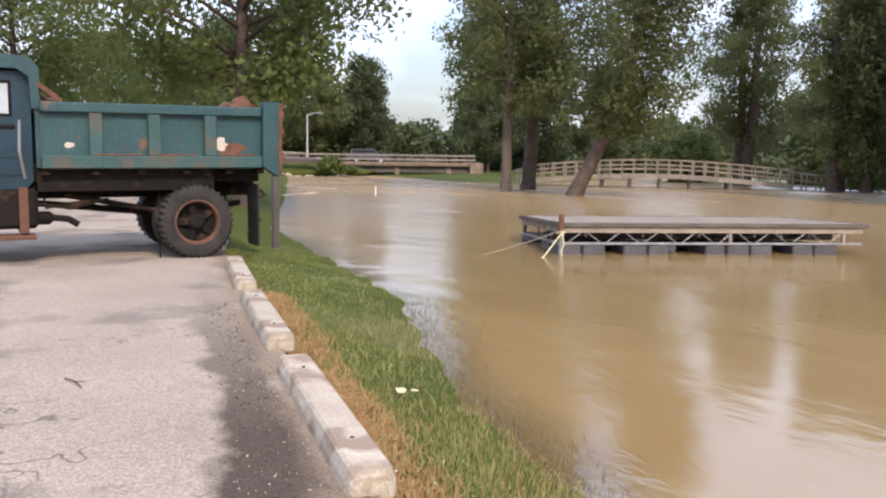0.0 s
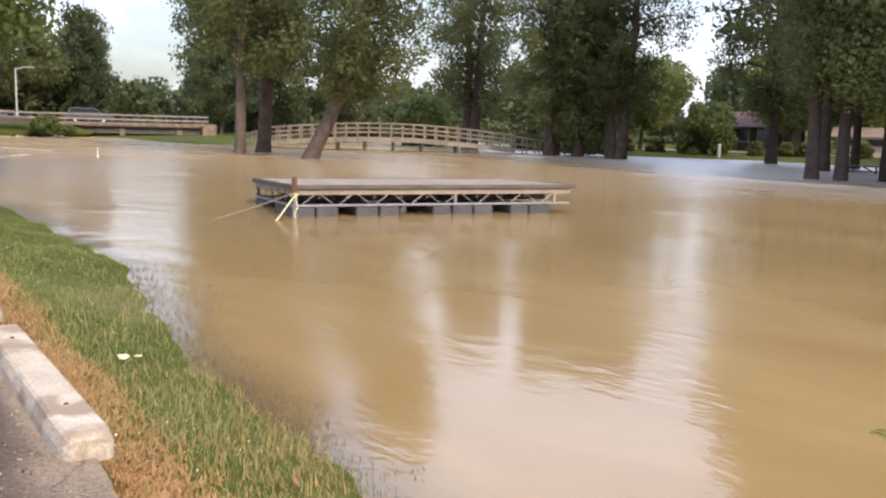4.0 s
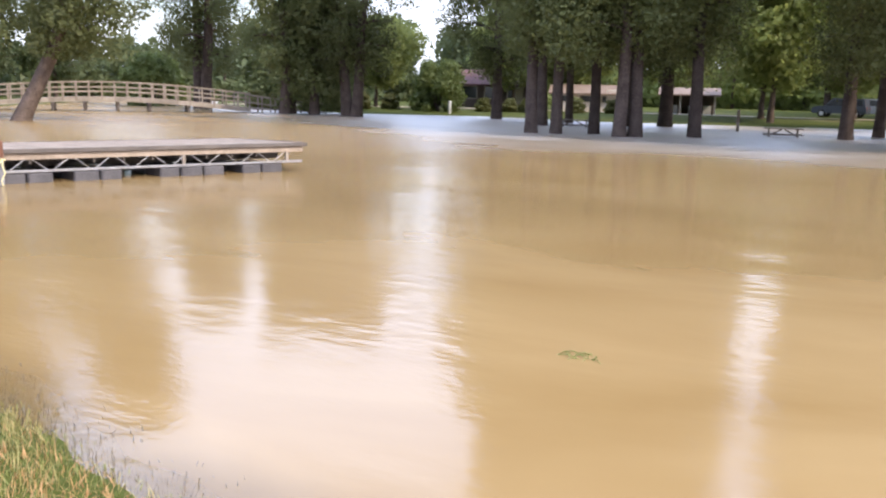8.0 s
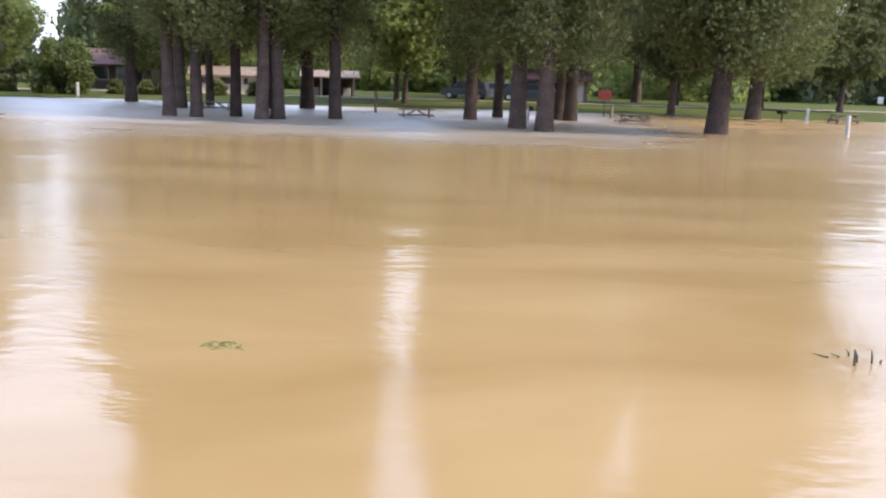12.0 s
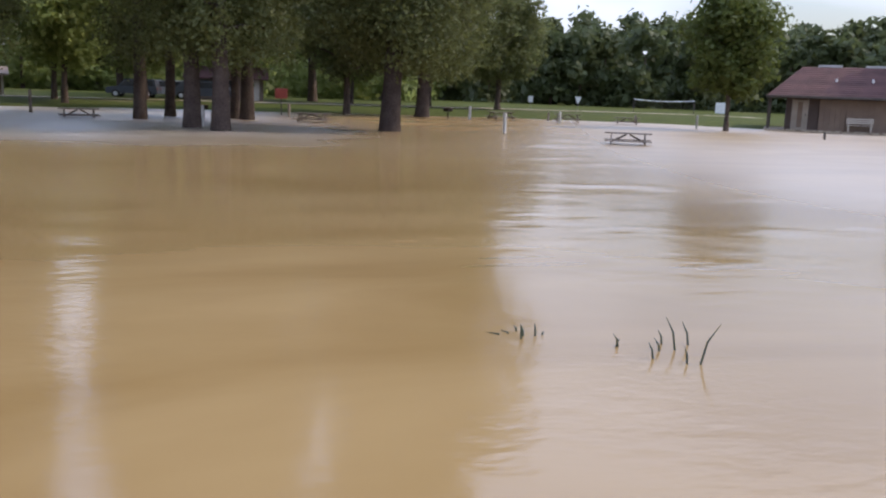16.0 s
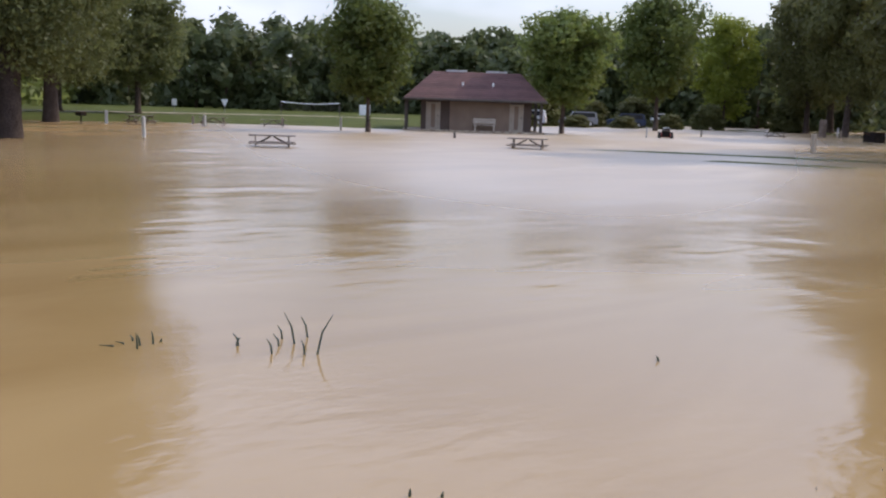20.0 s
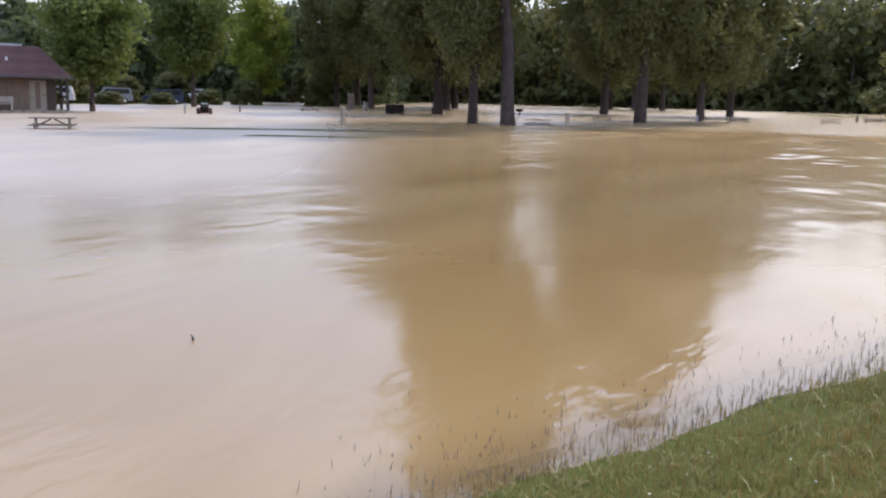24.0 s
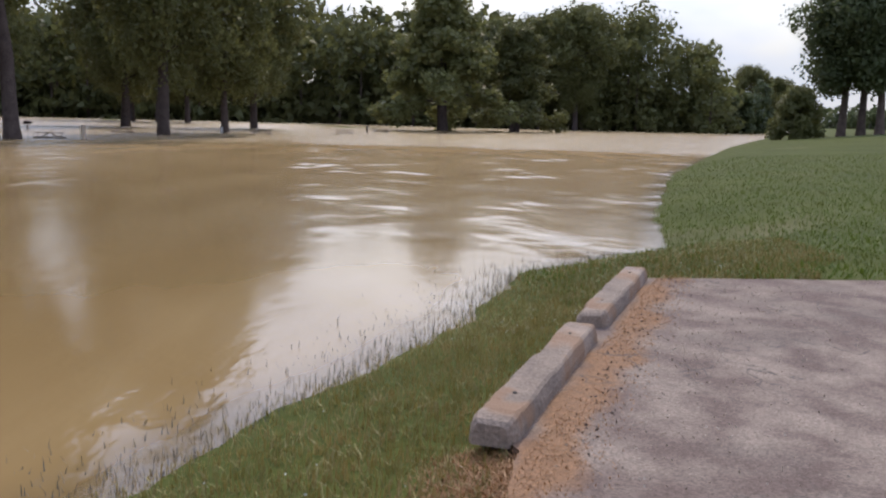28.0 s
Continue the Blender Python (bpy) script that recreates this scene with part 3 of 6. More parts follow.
def ground_z(x, y):
    x, y = np.atleast_1d(np.asarray(x, float)), np.atleast_1d(np.asarray(y, float))
    d, near = shore_distance(x, y)
    d = d + (0.13 * wave(x, y, 2.2, 0.5) + 0.07 * wave(x, y, 6.1, 1.5)) * np.clip(1.6 - np.abs(d), 0, 1)
    bank = np.where(near, np.minimum(0.21 * d, 0.43 + 0.004 * np.clip(d - 2, 0, 60)) + 0.085 * np.clip(d - 2, 0, 12) * np.clip((x - 18) / 50, 0, 1), 0.02 + np.minimum(0.03 * d, 0.30) + np.clip(d - 12, 0, 80) * 0.004)
    az = np.degrees(np.arctan2(-x, y))
    flood = np.clip((-44 - az) / 8, 0, 1) * (~near)
    bank = bank * (1 - flood) + flood * (0.055 * wave(x, y, 0.13, 2.0) + 0.035 * wave(x, y, 0.41, 1.0) - 0.03 + np.clip(d - 110, 0, 100) * 0.01)
    lake = np.maximum(-0.16 * -d, -1.2)
    # low strips of mown lawn that just break the surface
    off = (x - 33.7) * 0.82 + (y - 28.8) * 0.57
    strip = np.exp(-((off / 1.2) ** 2)) * np.clip((y - 17) / 3, 0, 1) * np.clip((33 - y) / 3, 0, 1) + np.exp(-(((off + 6.1) / 0.8) ** 2)) * np.clip((y - 15.5) / 2, 0, 1) * np.clip((24 - y) / 2, 0, 1)
    rr = np.hypot(x, y) + 2.2 * wave(x, y, 0.09, 3.0)
    for r0, a0, a1, half in ((66, -74, -90, 0.9), (76, -58, -84, 1.1), (84, -70, -98, 1.3), (97, -60, -80, 1.6), (108, -76, -101, 1.8)):
        strip = np.maximum(strip, np.exp(-(((rr - r0) / half) ** 2)) * np.clip((a0 - az) / 5, 0, 1) * np.clip((az - a1) / 5, 0, 1) * (0.86 + 0.16 * wave(x, y, 0.5, 1.0)))
    lake = np.maximum(lake, -0.16 + 0.205 * strip + 0.02 * wave(x, y, 1.1))
    z = np.where(d > 0, bank, lake)
    # the bed under the asphalt lies lower
    lot_edge = np.interp(x, [-60, -30, -16.5, -13.95, -9.9, -4.2, 0, 4.4, 6.9, 8.75], [14.5, 7.6, 4.5, 3.75, 2.83, 1.78, 0.72, -1.2, -2.1, -3.02])
    z = np.where((y < lot_edge - 0.3) & (x < 8.5), np.minimum(z, 0.33), z)
    return z + np.where(d > 0.4, 0.012 * wave(x, y, 1.9) + 0.008 * wave(x, y, 5.0, 2.0), 0) * np.clip(1 - np.hypot(x, y) / 40, 0, 1)


def build_ground():
    radii = np.concatenate([[0.02], np.arange(0.3, 9, 0.3), np.geomspace(9, 2600, 190)])
    azs = np.radians(np.concatenate([np.arange(-130, 100, 0.75), np.arange(100, 230, 4.0)]))
    R, A = np.meshgrid(radii, azs, indexing="ij")
    x, y = (-np.sin(A) * R).ravel(), (np.cos(A) * R).ravel()
    z = ground_z(x, y)
    n, k = len(radii), len(azs)
    i, j = np.meshgrid(np.arange(n - 1), np.arange(k), indexing="ij")
    quads = np.stack([i * k + j, i * k + (j + 1) % k, (i + 1) * k + (j + 1) % k, (i + 1) * k + j], -1).reshape(-1, 4)[:, ::-1]
    me = bpy.data.meshes.new("ground")
    me.from_pydata(np.stack([x, y, z], -1).tolist(), [], quads.tolist())
    me.materials.append(GRASS_G)
    me.polygons.foreach_set("use_smooth", [True] * len(me.polygons))
    tagged(new("ground", me), "green park lawn sloping gently into brown flood water", "lawn", kind="structure")


build_ground()


def build_water():
    """The flood's level surface, which knows how deep the ground lies below it."""
    radii = np.concatenate([[0.02], np.arange(0.6, 15, 0.3), np.geomspace(15, 2400, 90)])
    azs = np.radians(np.concatenate([np.arange(-130, 100, 1.0), np.arange(100, 230, 4.0)]))
    R, A = np.meshgrid(radii, azs, indexing="ij")
    x, y = (-np.sin(A) * R).ravel(), (np.cos(A) * R).ravel()
    n, k = len(radii), len(azs)
    i, j = np.meshgrid(np.arange(n - 1), np.arange(k), indexing="ij")
    quads = np.stack([i * k + j, i * k + (j + 1) % k, (i + 1) * k + (j + 1) % k, (i + 1) * k + j], -1).reshape(-1, 4)[:, ::-1]
    me = bpy.data.meshes.new("water")
    me.from_pydata(np.stack([x, y, 0 * x], -1).tolist(), [], quads.tolist())
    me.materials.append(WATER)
    me.attributes.new("depth", "FLOAT", "POINT").data.foreach_set("value", np.where(R.ravel() > 60, 1.0, -ground_z(x, y)).astype(np.float32))
    tagged(new("water", me), "still muddy brown flood water reflecting sky and trees", "water", kind="structure")


build_water()

LOT_Z = 0.45
STOP_L, STOP_R = [(-16.5, 4.5), (-13.95, 3.75), (-9.9, 2.83), (-4.2, 1.78)], [(0, 0.72), (3.4, -0.85), (4.4, -1.2), (4.75, -1.08), (6.9, -2.1), (8.75, -3.02)]


def build_lot():
    """The asphalt, with an uneven edge along the wheel stops and the lawn."""
    edge = []
    line = [(-60, 14.5), (-30, 7.6)] + STOP_L + STOP_R + [(8.72, -5.6), (8.9, -40)]
    for (x0, y0), (x1, y1) in zip(line, line[1:]):
        n = max(2, min(60, int(math.hypot(x1 - x0, y1 - y0) / 0.12)))
        for i in range(n):
            s = i / n
            x, y = x0 + (x1 - x0) * s, y0 + (y1 - y0) * s
            w = 0.05 * noise.noise((x * 1.7, y * 1.7, 0)) + 0.03 * noise.noise((x * 6, y * 6, 3))
            edge.append((x - w * 0.4, y + w))
    edge += [(8.9, -60), (-60, -60)]
    bm = bmesh.new()
    top = [bm.verts.new((x, y, LOT_Z)) for x, y in edge]
    low = [bm.verts.new((x, y, LOT_Z - 0.12)) for x, y in edge]
    bm.faces.new(top)
    for i in range(len(top)):
        j = (i + 1) % len(top)
        bm.faces.new((top[j], top[i], low[i], low[j]))
    bmesh.ops.recalc_face_normals(bm, faces=bm.faces)
    return tagged(part("road", bm, ASPHALT), "bleached grey asphalt of a worn parking lot", "asphalt", kind="structure")


lot = build_lot()


# ---- wheel stops ----
def wheel_stop(a, b, mat, label, tilt=0.0):
    """A concrete bar from a to b along its foot line on the water side."""
    a, b = Vector((*a, 0)), Vector((*b, 0))
    d = b - a
    turn = math.atan2(d.y, d.x)
    t = thing("wheel_stop", label, "wheel stop", Matrix.Translation((a + b) / 2 + Vector((0, 0, LOT_Z))) @ Matrix.Rotation(turn, 4, "Z") @ Matrix.Rotation(radians(tilt), 4, "X"), "wheel stops along the lot")
    n, L = 46, d.length / 2
    bm = bmesh.new()
    rings = []
    for x, e in [(-L, 0.72), (-L + 0.025, 0.88), (-L + 0.07, 1.0)] + [(-L + 2 * L * i / n, 1.0) for i in range(2, n - 1)] + [(L - 0.07, 1.0), (L - 0.025, 0.88), (L, 0.72)]:
        ring = []
        for y, z in ((-0.120, -0.02), (-0.116, 0.045), (-0.098, 0.100), (-0.082, 0.114), (0.082, 0.116), (0.098, 0.100), (0.116, 0.045), (0.120, -0.02)):
            c = noise.noise((x * 5 + a.x, y * 14, z * 14)) * 0.006 + noise.noise((x * 19 + a.x, y * 30, z * 30)) * 0.004
            # knocked-off corners along the top edges
            c -= 0.030 * max(0.0, noise.noise((x * 3.1 + 2 * a.x, 7 * y, 4.0)) - 0.28) * (1 if z > 0.09 else 0)
            ring.append(bm.verts.new((x, y * e + c, (z + c) * (e if z > 0 else 1))))
        rings.append(ring)
    for r0, r1 in zip(rings, rings[1:]):
        for k in range(7):
            bm.faces.new((r0[k], r0[k + 1], r1[k + 1], r1[k]))
    bm.faces.new(rings[0])
    bm.faces.new(rings[-1][::-1])
    bmesh.ops.recalc_face_normals(bm, faces=bm.faces)
    part("bar", bm, mat, t)
    for s in (-0.62, 0.62):
        part("pin_hole", tube([(s * L, 0, 0.108), (s * L, 0, 0.1195)], [0.011, 0.011], 8), RUBBER, t)
    return t


wheel_stop((-4.02, 1.70), (-6.36, 2.16), CONCRETE, "bleached pale concrete wheel stop with chipped edges")
wheel_stop((-6.98, 2.28), (-9.32, 2.76), CONCRETE, "pale concrete wheel stop with rusty stains")
wheel_stop((-9.98, 2.90), (-12.32, 3.42), CONCRETE, "pale concrete wheel stop behind the truck wheel")
wheel_stop((4.50, -1.08), (6.46, -2.0), CONCRETE_D, "dark stained concrete wheel stop beside orange dry grass")
wheel_stop((6.75, -2.14), (8.75, -3.1), CONCRETE_D, "grey stained concrete wheel stop at the lot corner")


# ---- trees ----
def leaf_quads(rng, centres, size, flat=0.35):
    """One folded diamond at each centre, turned at random; rows of four corners."""
    n = len(centres)
    u = rng.normal(size=(n, 3))
    u /= np.linalg.norm(u, axis=1, keepdims=True)
    v = rng.normal(size=(n, 3))
    v -= (v * u).sum(1, keepdims=True) * u
    v /= np.linalg.norm(v, axis=1, keepdims=True)
    u[:, 2] *= 1 - flat
    s = size * rng.uniform(0.55, 1.35, (n, 1))
    a, w = s * u, s * v * rng.uniform(0.35, 0.62, (n, 1))
    return np.stack([centres - a, centres + w, centres + a * 0.9, centres - w], 1)


def leaf_triangles(rng, centres, size, out):
    """One three-cornered spray of leaves at each centre, its face turned roughly outwards from its clump."""
    n = len(centres)
    face = 0.75 * out + rng.normal(0, 0.5, (n, 3)) + np.array([0, 0, 0.08])
    face /= np.linalg.norm(face, axis=1, keepdims=True)
    u = rng.normal(size=(n, 3))
    u -= (u * face).sum(1, keepdims=True) * face
    u /= np.linalg.norm(u, axis=1, keepdims=True)
    v = np.cross(face, u)
    s = size * rng.uniform(0.6, 1.3, (n, 1))
    a, w = s * u, s * v * rng.uniform(0.45, 0.75, (n, 1))
    return np.stack([centres - a, centres + w * 1.2, centres + a * 0.55 - w], 1)


def crown_points(rng, n, clumps, clump_r):
    """Points gathered on the outside of clumps (rows of x, y, z, weight), and the way out from each clump's middle."""
    c = np.asarray(clumps, float)
    pick = rng.choice(len(c), n, p=c[:, 3] ** 2 / (c[:, 3] ** 2).sum())
    d = rng.normal(size=(n, 3))
    d /= np.linalg.norm(d, axis=1, keepdims=True)
    r = clump_r * c[pick, 3:4] * rng.uniform(0.2, 1.0, (n, 1)) ** 0.6 * rng.uniform(0.85, 1.35, (n, 1))
    return c[pick, :3] + d * r * np.array([1.1, 1.1, 0.95]), d


def tree(name, label, seed, height, trunk_r, crown_from, spread, leaves, leaf, leaf_mat, bark_mat, shape="round", lean=(0, 0), trunks=1, droop=0.0, low=None, clump_r=1.0, floor=None, fine=None, cut=0.55, extra=2):
    """A tapered trunk with limbs, and a crown of many leaf clumps at the limbs' ends. Stands at the origin."""
    rng = np.random.default_rng(seed)
    random.seed(seed)
    t = thing(name, label, "tree")
    bm = bmesh.new()
    clumps = []
    for k in range(trunks):
        off = Vector((0.0, 0.0, 0.0)) if trunks == 1 else Vector((math.cos(k * 2.4), math.sin(k * 2.4), 0)) * trunk_r * 0.9
        fan = Vector((lean[0], lean[1], 0)) + (off.normalized() * 0.10 if trunks > 1 else Vector((0, 0, 0)))
        n = 11
        pts, rad = [], []
        for i in range(n):
            s = i / (n - 1)
            z = s * height * 0.93 - (0.5 if i == 0 else 0)
            wob = Vector((noise.noise((z * 0.16, seed, k)), noise.noise((z * 0.16, seed, k + 9)), 0)) * 0.05 * height * s
            pts.append(off + fan * max(z, 0) * (1 - 0.25 * s) + wob + Vector((0, 0, z)))
            rad.append(trunk_r * ((1 - s) ** 0.8 * 0.92 + 0.05) * (1.28 if i == 0 else 1.0))
        pts.insert(1, pts[0].lerp(pts[1], 0.0) + Vector((0, 0, 0.5)))
        rad.insert(1, trunk_r * 1.22)
        pts.insert(2, off + fan * 0.9 + Vector((0, 0, 0.9)))
        rad.insert(2, trunk_r * 1.0)
        add_tube(bm, pts, rad, 12, 0.10)
        limbs = 30 // trunks + 6
        for i in range(limbs):
            s = (i + rng.uniform(0, 1)) / limbs
            z0 = crown_from + (height * 0.9 - crown_from) * s
            f = z0 / (height * 0.93) * (n - 1)
            j = min(int(f) + 2, len(pts) - 2)
            p0 = pts[j].lerp(pts[j + 1], f - int(f))
            if shape == "cone":
                reach = spread * (1.02 - 0.85 * s) * rng.uniform(0.6, 1.1)
                rise = 0.05 - 0.25 * (1 - s)
            elif shape == "tall":
                reach = spread * (0.62 + 0.5 * math.sin(math.pi * min(1, s * 1.1 + 0.1))) * rng.uniform(0.5, 1.1)
                rise = 0.45
            else:
                reach = spread * (0.25 + 0.95 * math.sin(math.pi * (0.12 + 0.80 * s))) * rng.uniform(0.55, 1.08)
                rise = 0.32
            a = i * 2.399 + rng.uniform(-0.4, 0.4)
            d = Vector((math.cos(a), math.sin(a), 0))
            tip = p0 + d * reach + Vector((0, 0, reach * rise - droop * reach * (1 - s)))
            mid = p0.lerp(tip, 0.5) + Vector((0, 0, 0.08 * reach))
            r0 = max(0.02, trunk_r * 0.34 * (1 - 0.75 * s))
            add_tube(bm, [p0, mid, tip], [r0, r0 * 0.6, r0 * 0.18], 5)
            for q in (0.45, 0.7, 0.88, 1.02):
                c = p0.lerp(tip, q) + Vector(rng.normal(size=3)) * 0.16 * reach * 0.6
                clumps.append((*c, rng.uniform(0.6, 1.25) * (0.8 + 0.3 * q)))
                if droop and rng.random() < 0.7:
                    clumps.append((c.x, c.y, c.z - rng.uniform(0.6, 2.2) * droop * 2, 0.8))
        clumps.append((*pts[-1], 0.9))
    if low is not None:
        # hanging skirts of foliage round the trunk
        for i in range(26):
            a = rng.uniform(0, 6.28)
            r = spread * rng.uniform(0.35, 0.95)
            clumps.append((r * math.cos(a), r * math.sin(a), rng.uniform(low, crown_from + 1), rng.uniform(0.6, 1.0)))
    part("trunk", bm, bark_mat, t, smooth=True)
    leaves = int(leaves * 1.6)
    pts, out = crown_points(rng, leaves, clumps, clump_r)
    if floor is not None:
        under = pts[:, 2] < floor
        pts[under, 2] = floor + (floor - pts[under, 2]) * 0.35 + rng.uniform(0, 1.2, under.sum())
    if low is not None:
        pts[:, 2] = np.maximum(pts[:, 2], low * rng.uniform(0.7, 1.0, len(pts)))
    sizes = np.full((len(pts), 1), leaf)
    if fine is not None:
        # smaller leaves, more of them, where the crown hangs low
        near = pts[:, 2] < fine
        more = np.repeat(pts[near], extra, axis=0)
        more = more + rng.normal(0, leaf * 0.9, more.shape)
        sizes[near] = leaf * cut
        pts, out = np.concatenate([pts, more]), np.concatenate([out, np.repeat(out[near], extra, axis=0)])
        sizes = np.concatenate([sizes, np.full((len(more), 1), leaf * cut)])
        leaves = len(pts)
    raw_mesh("crown", leaf_triangles(rng, pts, sizes, out).reshape(-1, 3), leaves, leaf_mat, t, 3)
    return t


def stand(ob, x, y, turn=0.0, size=1.0, wide=None, z=None, label=""):
    """A copy of a tree at a place, sunk a little into the ground."""
    g = float(ground_z(x, y)[0]) if z is None else z
    w = size if wide is None else wide
    o = copy_thing(ob, Matrix.Translation((x, y, max(g, -0.7) - 0.05)) @ Matrix.Rotation(turn, 4, "Z") @ Matrix.Diagonal((w, w, size, 1)))
    if label:
        o["label"] = label
    return o


def move_thing(ob, x, y, turn=0.0, z=None):
    g = float(ground_z(x, y)[0]) if z is None else z
    ob.matrix_world = Matrix.Translation((x, y, max(g, -0.7) - 0.05)) @ Matrix.Rotation(turn, 4, "Z")
    return ob


# two tall cottonwoods and the leaning one in the water before the footbridge
cot_a = tree("cottonwood_tree", "tall grey-barked cottonwood standing in flood water", 11, 23, 0.33, 5.4, 3.6, 20000, 0.145, LEAF_C, BARK_P, "tall", (0.0, 0.01), droop=0.25, clump_r=1.15, floor=4.6)
move_thing(cot_a, -45.9, 29.5)
cot_b = tree("cottonwood_tree", "tall thick cottonwood standing beside its slimmer twin", 12, 25, 0.45, 5.6, 3.9, 20000, 0.145, LEAF_C, BARK, "tall", (0.03, 0.04), droop=0.25, clump_r=1.15, floor=4.4)
move_thing(cot_b, -47.2, 32.0)
cot_l = tree("cottonwood_tree", "leaning cottonwood with drooping leafy branches, in water", 13, 18, 0.40, 4.4, 2.9, 18000, 0.14, LEAF_C, BARK, "tall", (0.27, 0.35), droop=0.6, clump_r=0.95, floor=3.2)
move_thing(cot_l, -38.6, 29.0)
# broad park trees behind the truck
park_a = tree("park_tree", "broad green shade tree with low wide limbs on the lawn", 21, 13, 0.34, 3.2, 5.4, 21000, 0.13, LEAF_P, BARK, "round", (0.02, 0), clump_r=0.95, floor=2.7)
move_thing(park_a, -29.7, 8.6)
big = tree("shade_tree", "large dense dark green tree with a thick trunk", 31, 21, 0.48, 4.6, 6.2, 9500, 0.37, LEAF_C, BARK, "round", (0, 0), clump_r=1.6)
move_thing(big, 11.3, 95)
hero = tree("shade_tree", "large dark green tree with a thick forking trunk by the water", 34, 19, 0.52, 4.4, 3.5, 17000, 0.16, LEAF_C, BARK, "tall", (0, 0), trunks=2, droop=0.45, clump_r=1.0, floor=2.9)
move_thing(hero, -52.4, 56.4)
willow = tree("willow_tree", "dark willow with foliage hanging to the water", 33, 13, 0.36, 4.0, 2.9, 12000, 0.19, LEAF_C, BARK, "tall", (0, 0), droop=0.9, low=0.7, clump_r=1.0)
move_thing(willow, -38.6, 53.2)
cyp = tree("cypress_tree", "tall dark cypress with a bare straight trunk in water", 41, 26, 0.30, 4.6, 3.1, 6000, 0.29, LEAF_K, BARK_D, "tall", (0.0, 0.012), droop=0.35, clump_r=1.1, floor=3.3, fine=8.5, cut=0.38, extra=4)
move_thing(cyp, -16.5, 40.4)
cyp2 = tree("cypress_tree", "tall dark cypress with a flared trunk in shallow water", 42, 25, 0.36, 3.8, 3.3, 6200, 0.29, LEAF_K, BARK_D, "tall", (-0.012, 0.0), droop=0.35, clump_r=1.1, floor=2.4, fine=8.5, cut=0.38, extra=4)
move_thing(cyp2, 0.75, 37.9)
oak = tree("shade_tree", "tall thick-trunked dark shade tree in shallow water", 43, 24, 0.47, 4.2, 4.8, 10500, 0.31, LEAF_K, BARK_D, "round", (0.03, 0.0), droop=0.35, clump_r=1.5, floor=2.7, fine=8.5, cut=0.38, extra=4)
move_thing(oak, 8.35, 40.6)
maple = tree("maple_tree", "young oval green maple on a slim trunk at the waterline", 51, 9.2, 0.16, 2.6, 2.6, 8000, 0.19, LEAF_M, BARK, "round", (0, 0), clump_r=0.8)
move_thing(maple, 32.4, 50.7)
lime = tree("linden_tree", "tall yellow-green tree with a full egg-shaped crown", 52, 14.0, 0.18, 1.9, 3.3, 10000, 0.22, LEAF_Y, BARK, "round", (0, 0), clump_r=0.95)
move_thing(lime, 95, 67.5)
spruce = tree("conifer_tree", "dark broad conifer with layered boughs at the water", 53, 21.5, 0.5, 3.4, 8.6, 14000, 0.40, LEAF_D, BARK_D, "cone", (0, 0), trunks=2, clump_r=1.4)
spruce.matrix_world = Matrix.Translation((127, -12.6, -0.2)) @ Matrix.Diagonal((1.2, 1.2, 1.0, 1))

big_g = tree("shade_tree", "tall dark feathery tree beyond the bridges", 36, 21, 0.4, 3.0, 6.2, 8000, 0.36, LEAF_W, BARK, "tall", (0, 0), droop=0.2, clump_r=1.5)
move_thing(big_g, -100, 62)
big_d = tree("shade_tree", "large dense dark tree with a thick trunk in the flood", 32, 21, 0.5, 4.4, 6.2, 9500, 0.38, LEAF_D, BARK_D, "round", (0, 0), clump_r=1.55, floor=3.0, fine=9.0)
move_thing(big_d, 104, 25.5)
for x, y, w, s, src in [(-13.9, 42.1, 0.9, 1.0, cyp), (-15.3, 40.6, 0.95, 1.02, cyp), (-12.1, 40.3, 1.05, 0.98, cyp), (-11.5, 40.9, 1.1, 1.0, cyp), (-9.3, 43.2, 1.05, 1.04, cyp),
                        (-19.9, 50.5, 1.1, 1.0, cyp), (-20.4, 56.6, 0.9, 0.95, cyp), (-15.8, 54.6, 1.0, 1.0, cyp), (-14.0, 56.6, 1.2, 1.0, cyp2), (-26.7, 58.9, 1.1, 1.0, cyp2),
                        (-2.98, 47.6, 0.9, 1.0, cyp2), (-1.7, 52.6, 0.95, 1.0, cyp), (-0.4, 39.9, 1.0, 1.0, cyp2), (1.8, 51.5, 0.9, 1.0, cyp), (2.4, 50.4, 1.05, 1.0, cyp2)]:
    stand(src, x, y, random.uniform(0, 6.28), s, w)
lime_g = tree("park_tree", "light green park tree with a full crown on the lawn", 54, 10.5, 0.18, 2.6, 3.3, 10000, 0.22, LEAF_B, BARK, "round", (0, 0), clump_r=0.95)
move_thing(lime_g, 14, 86)
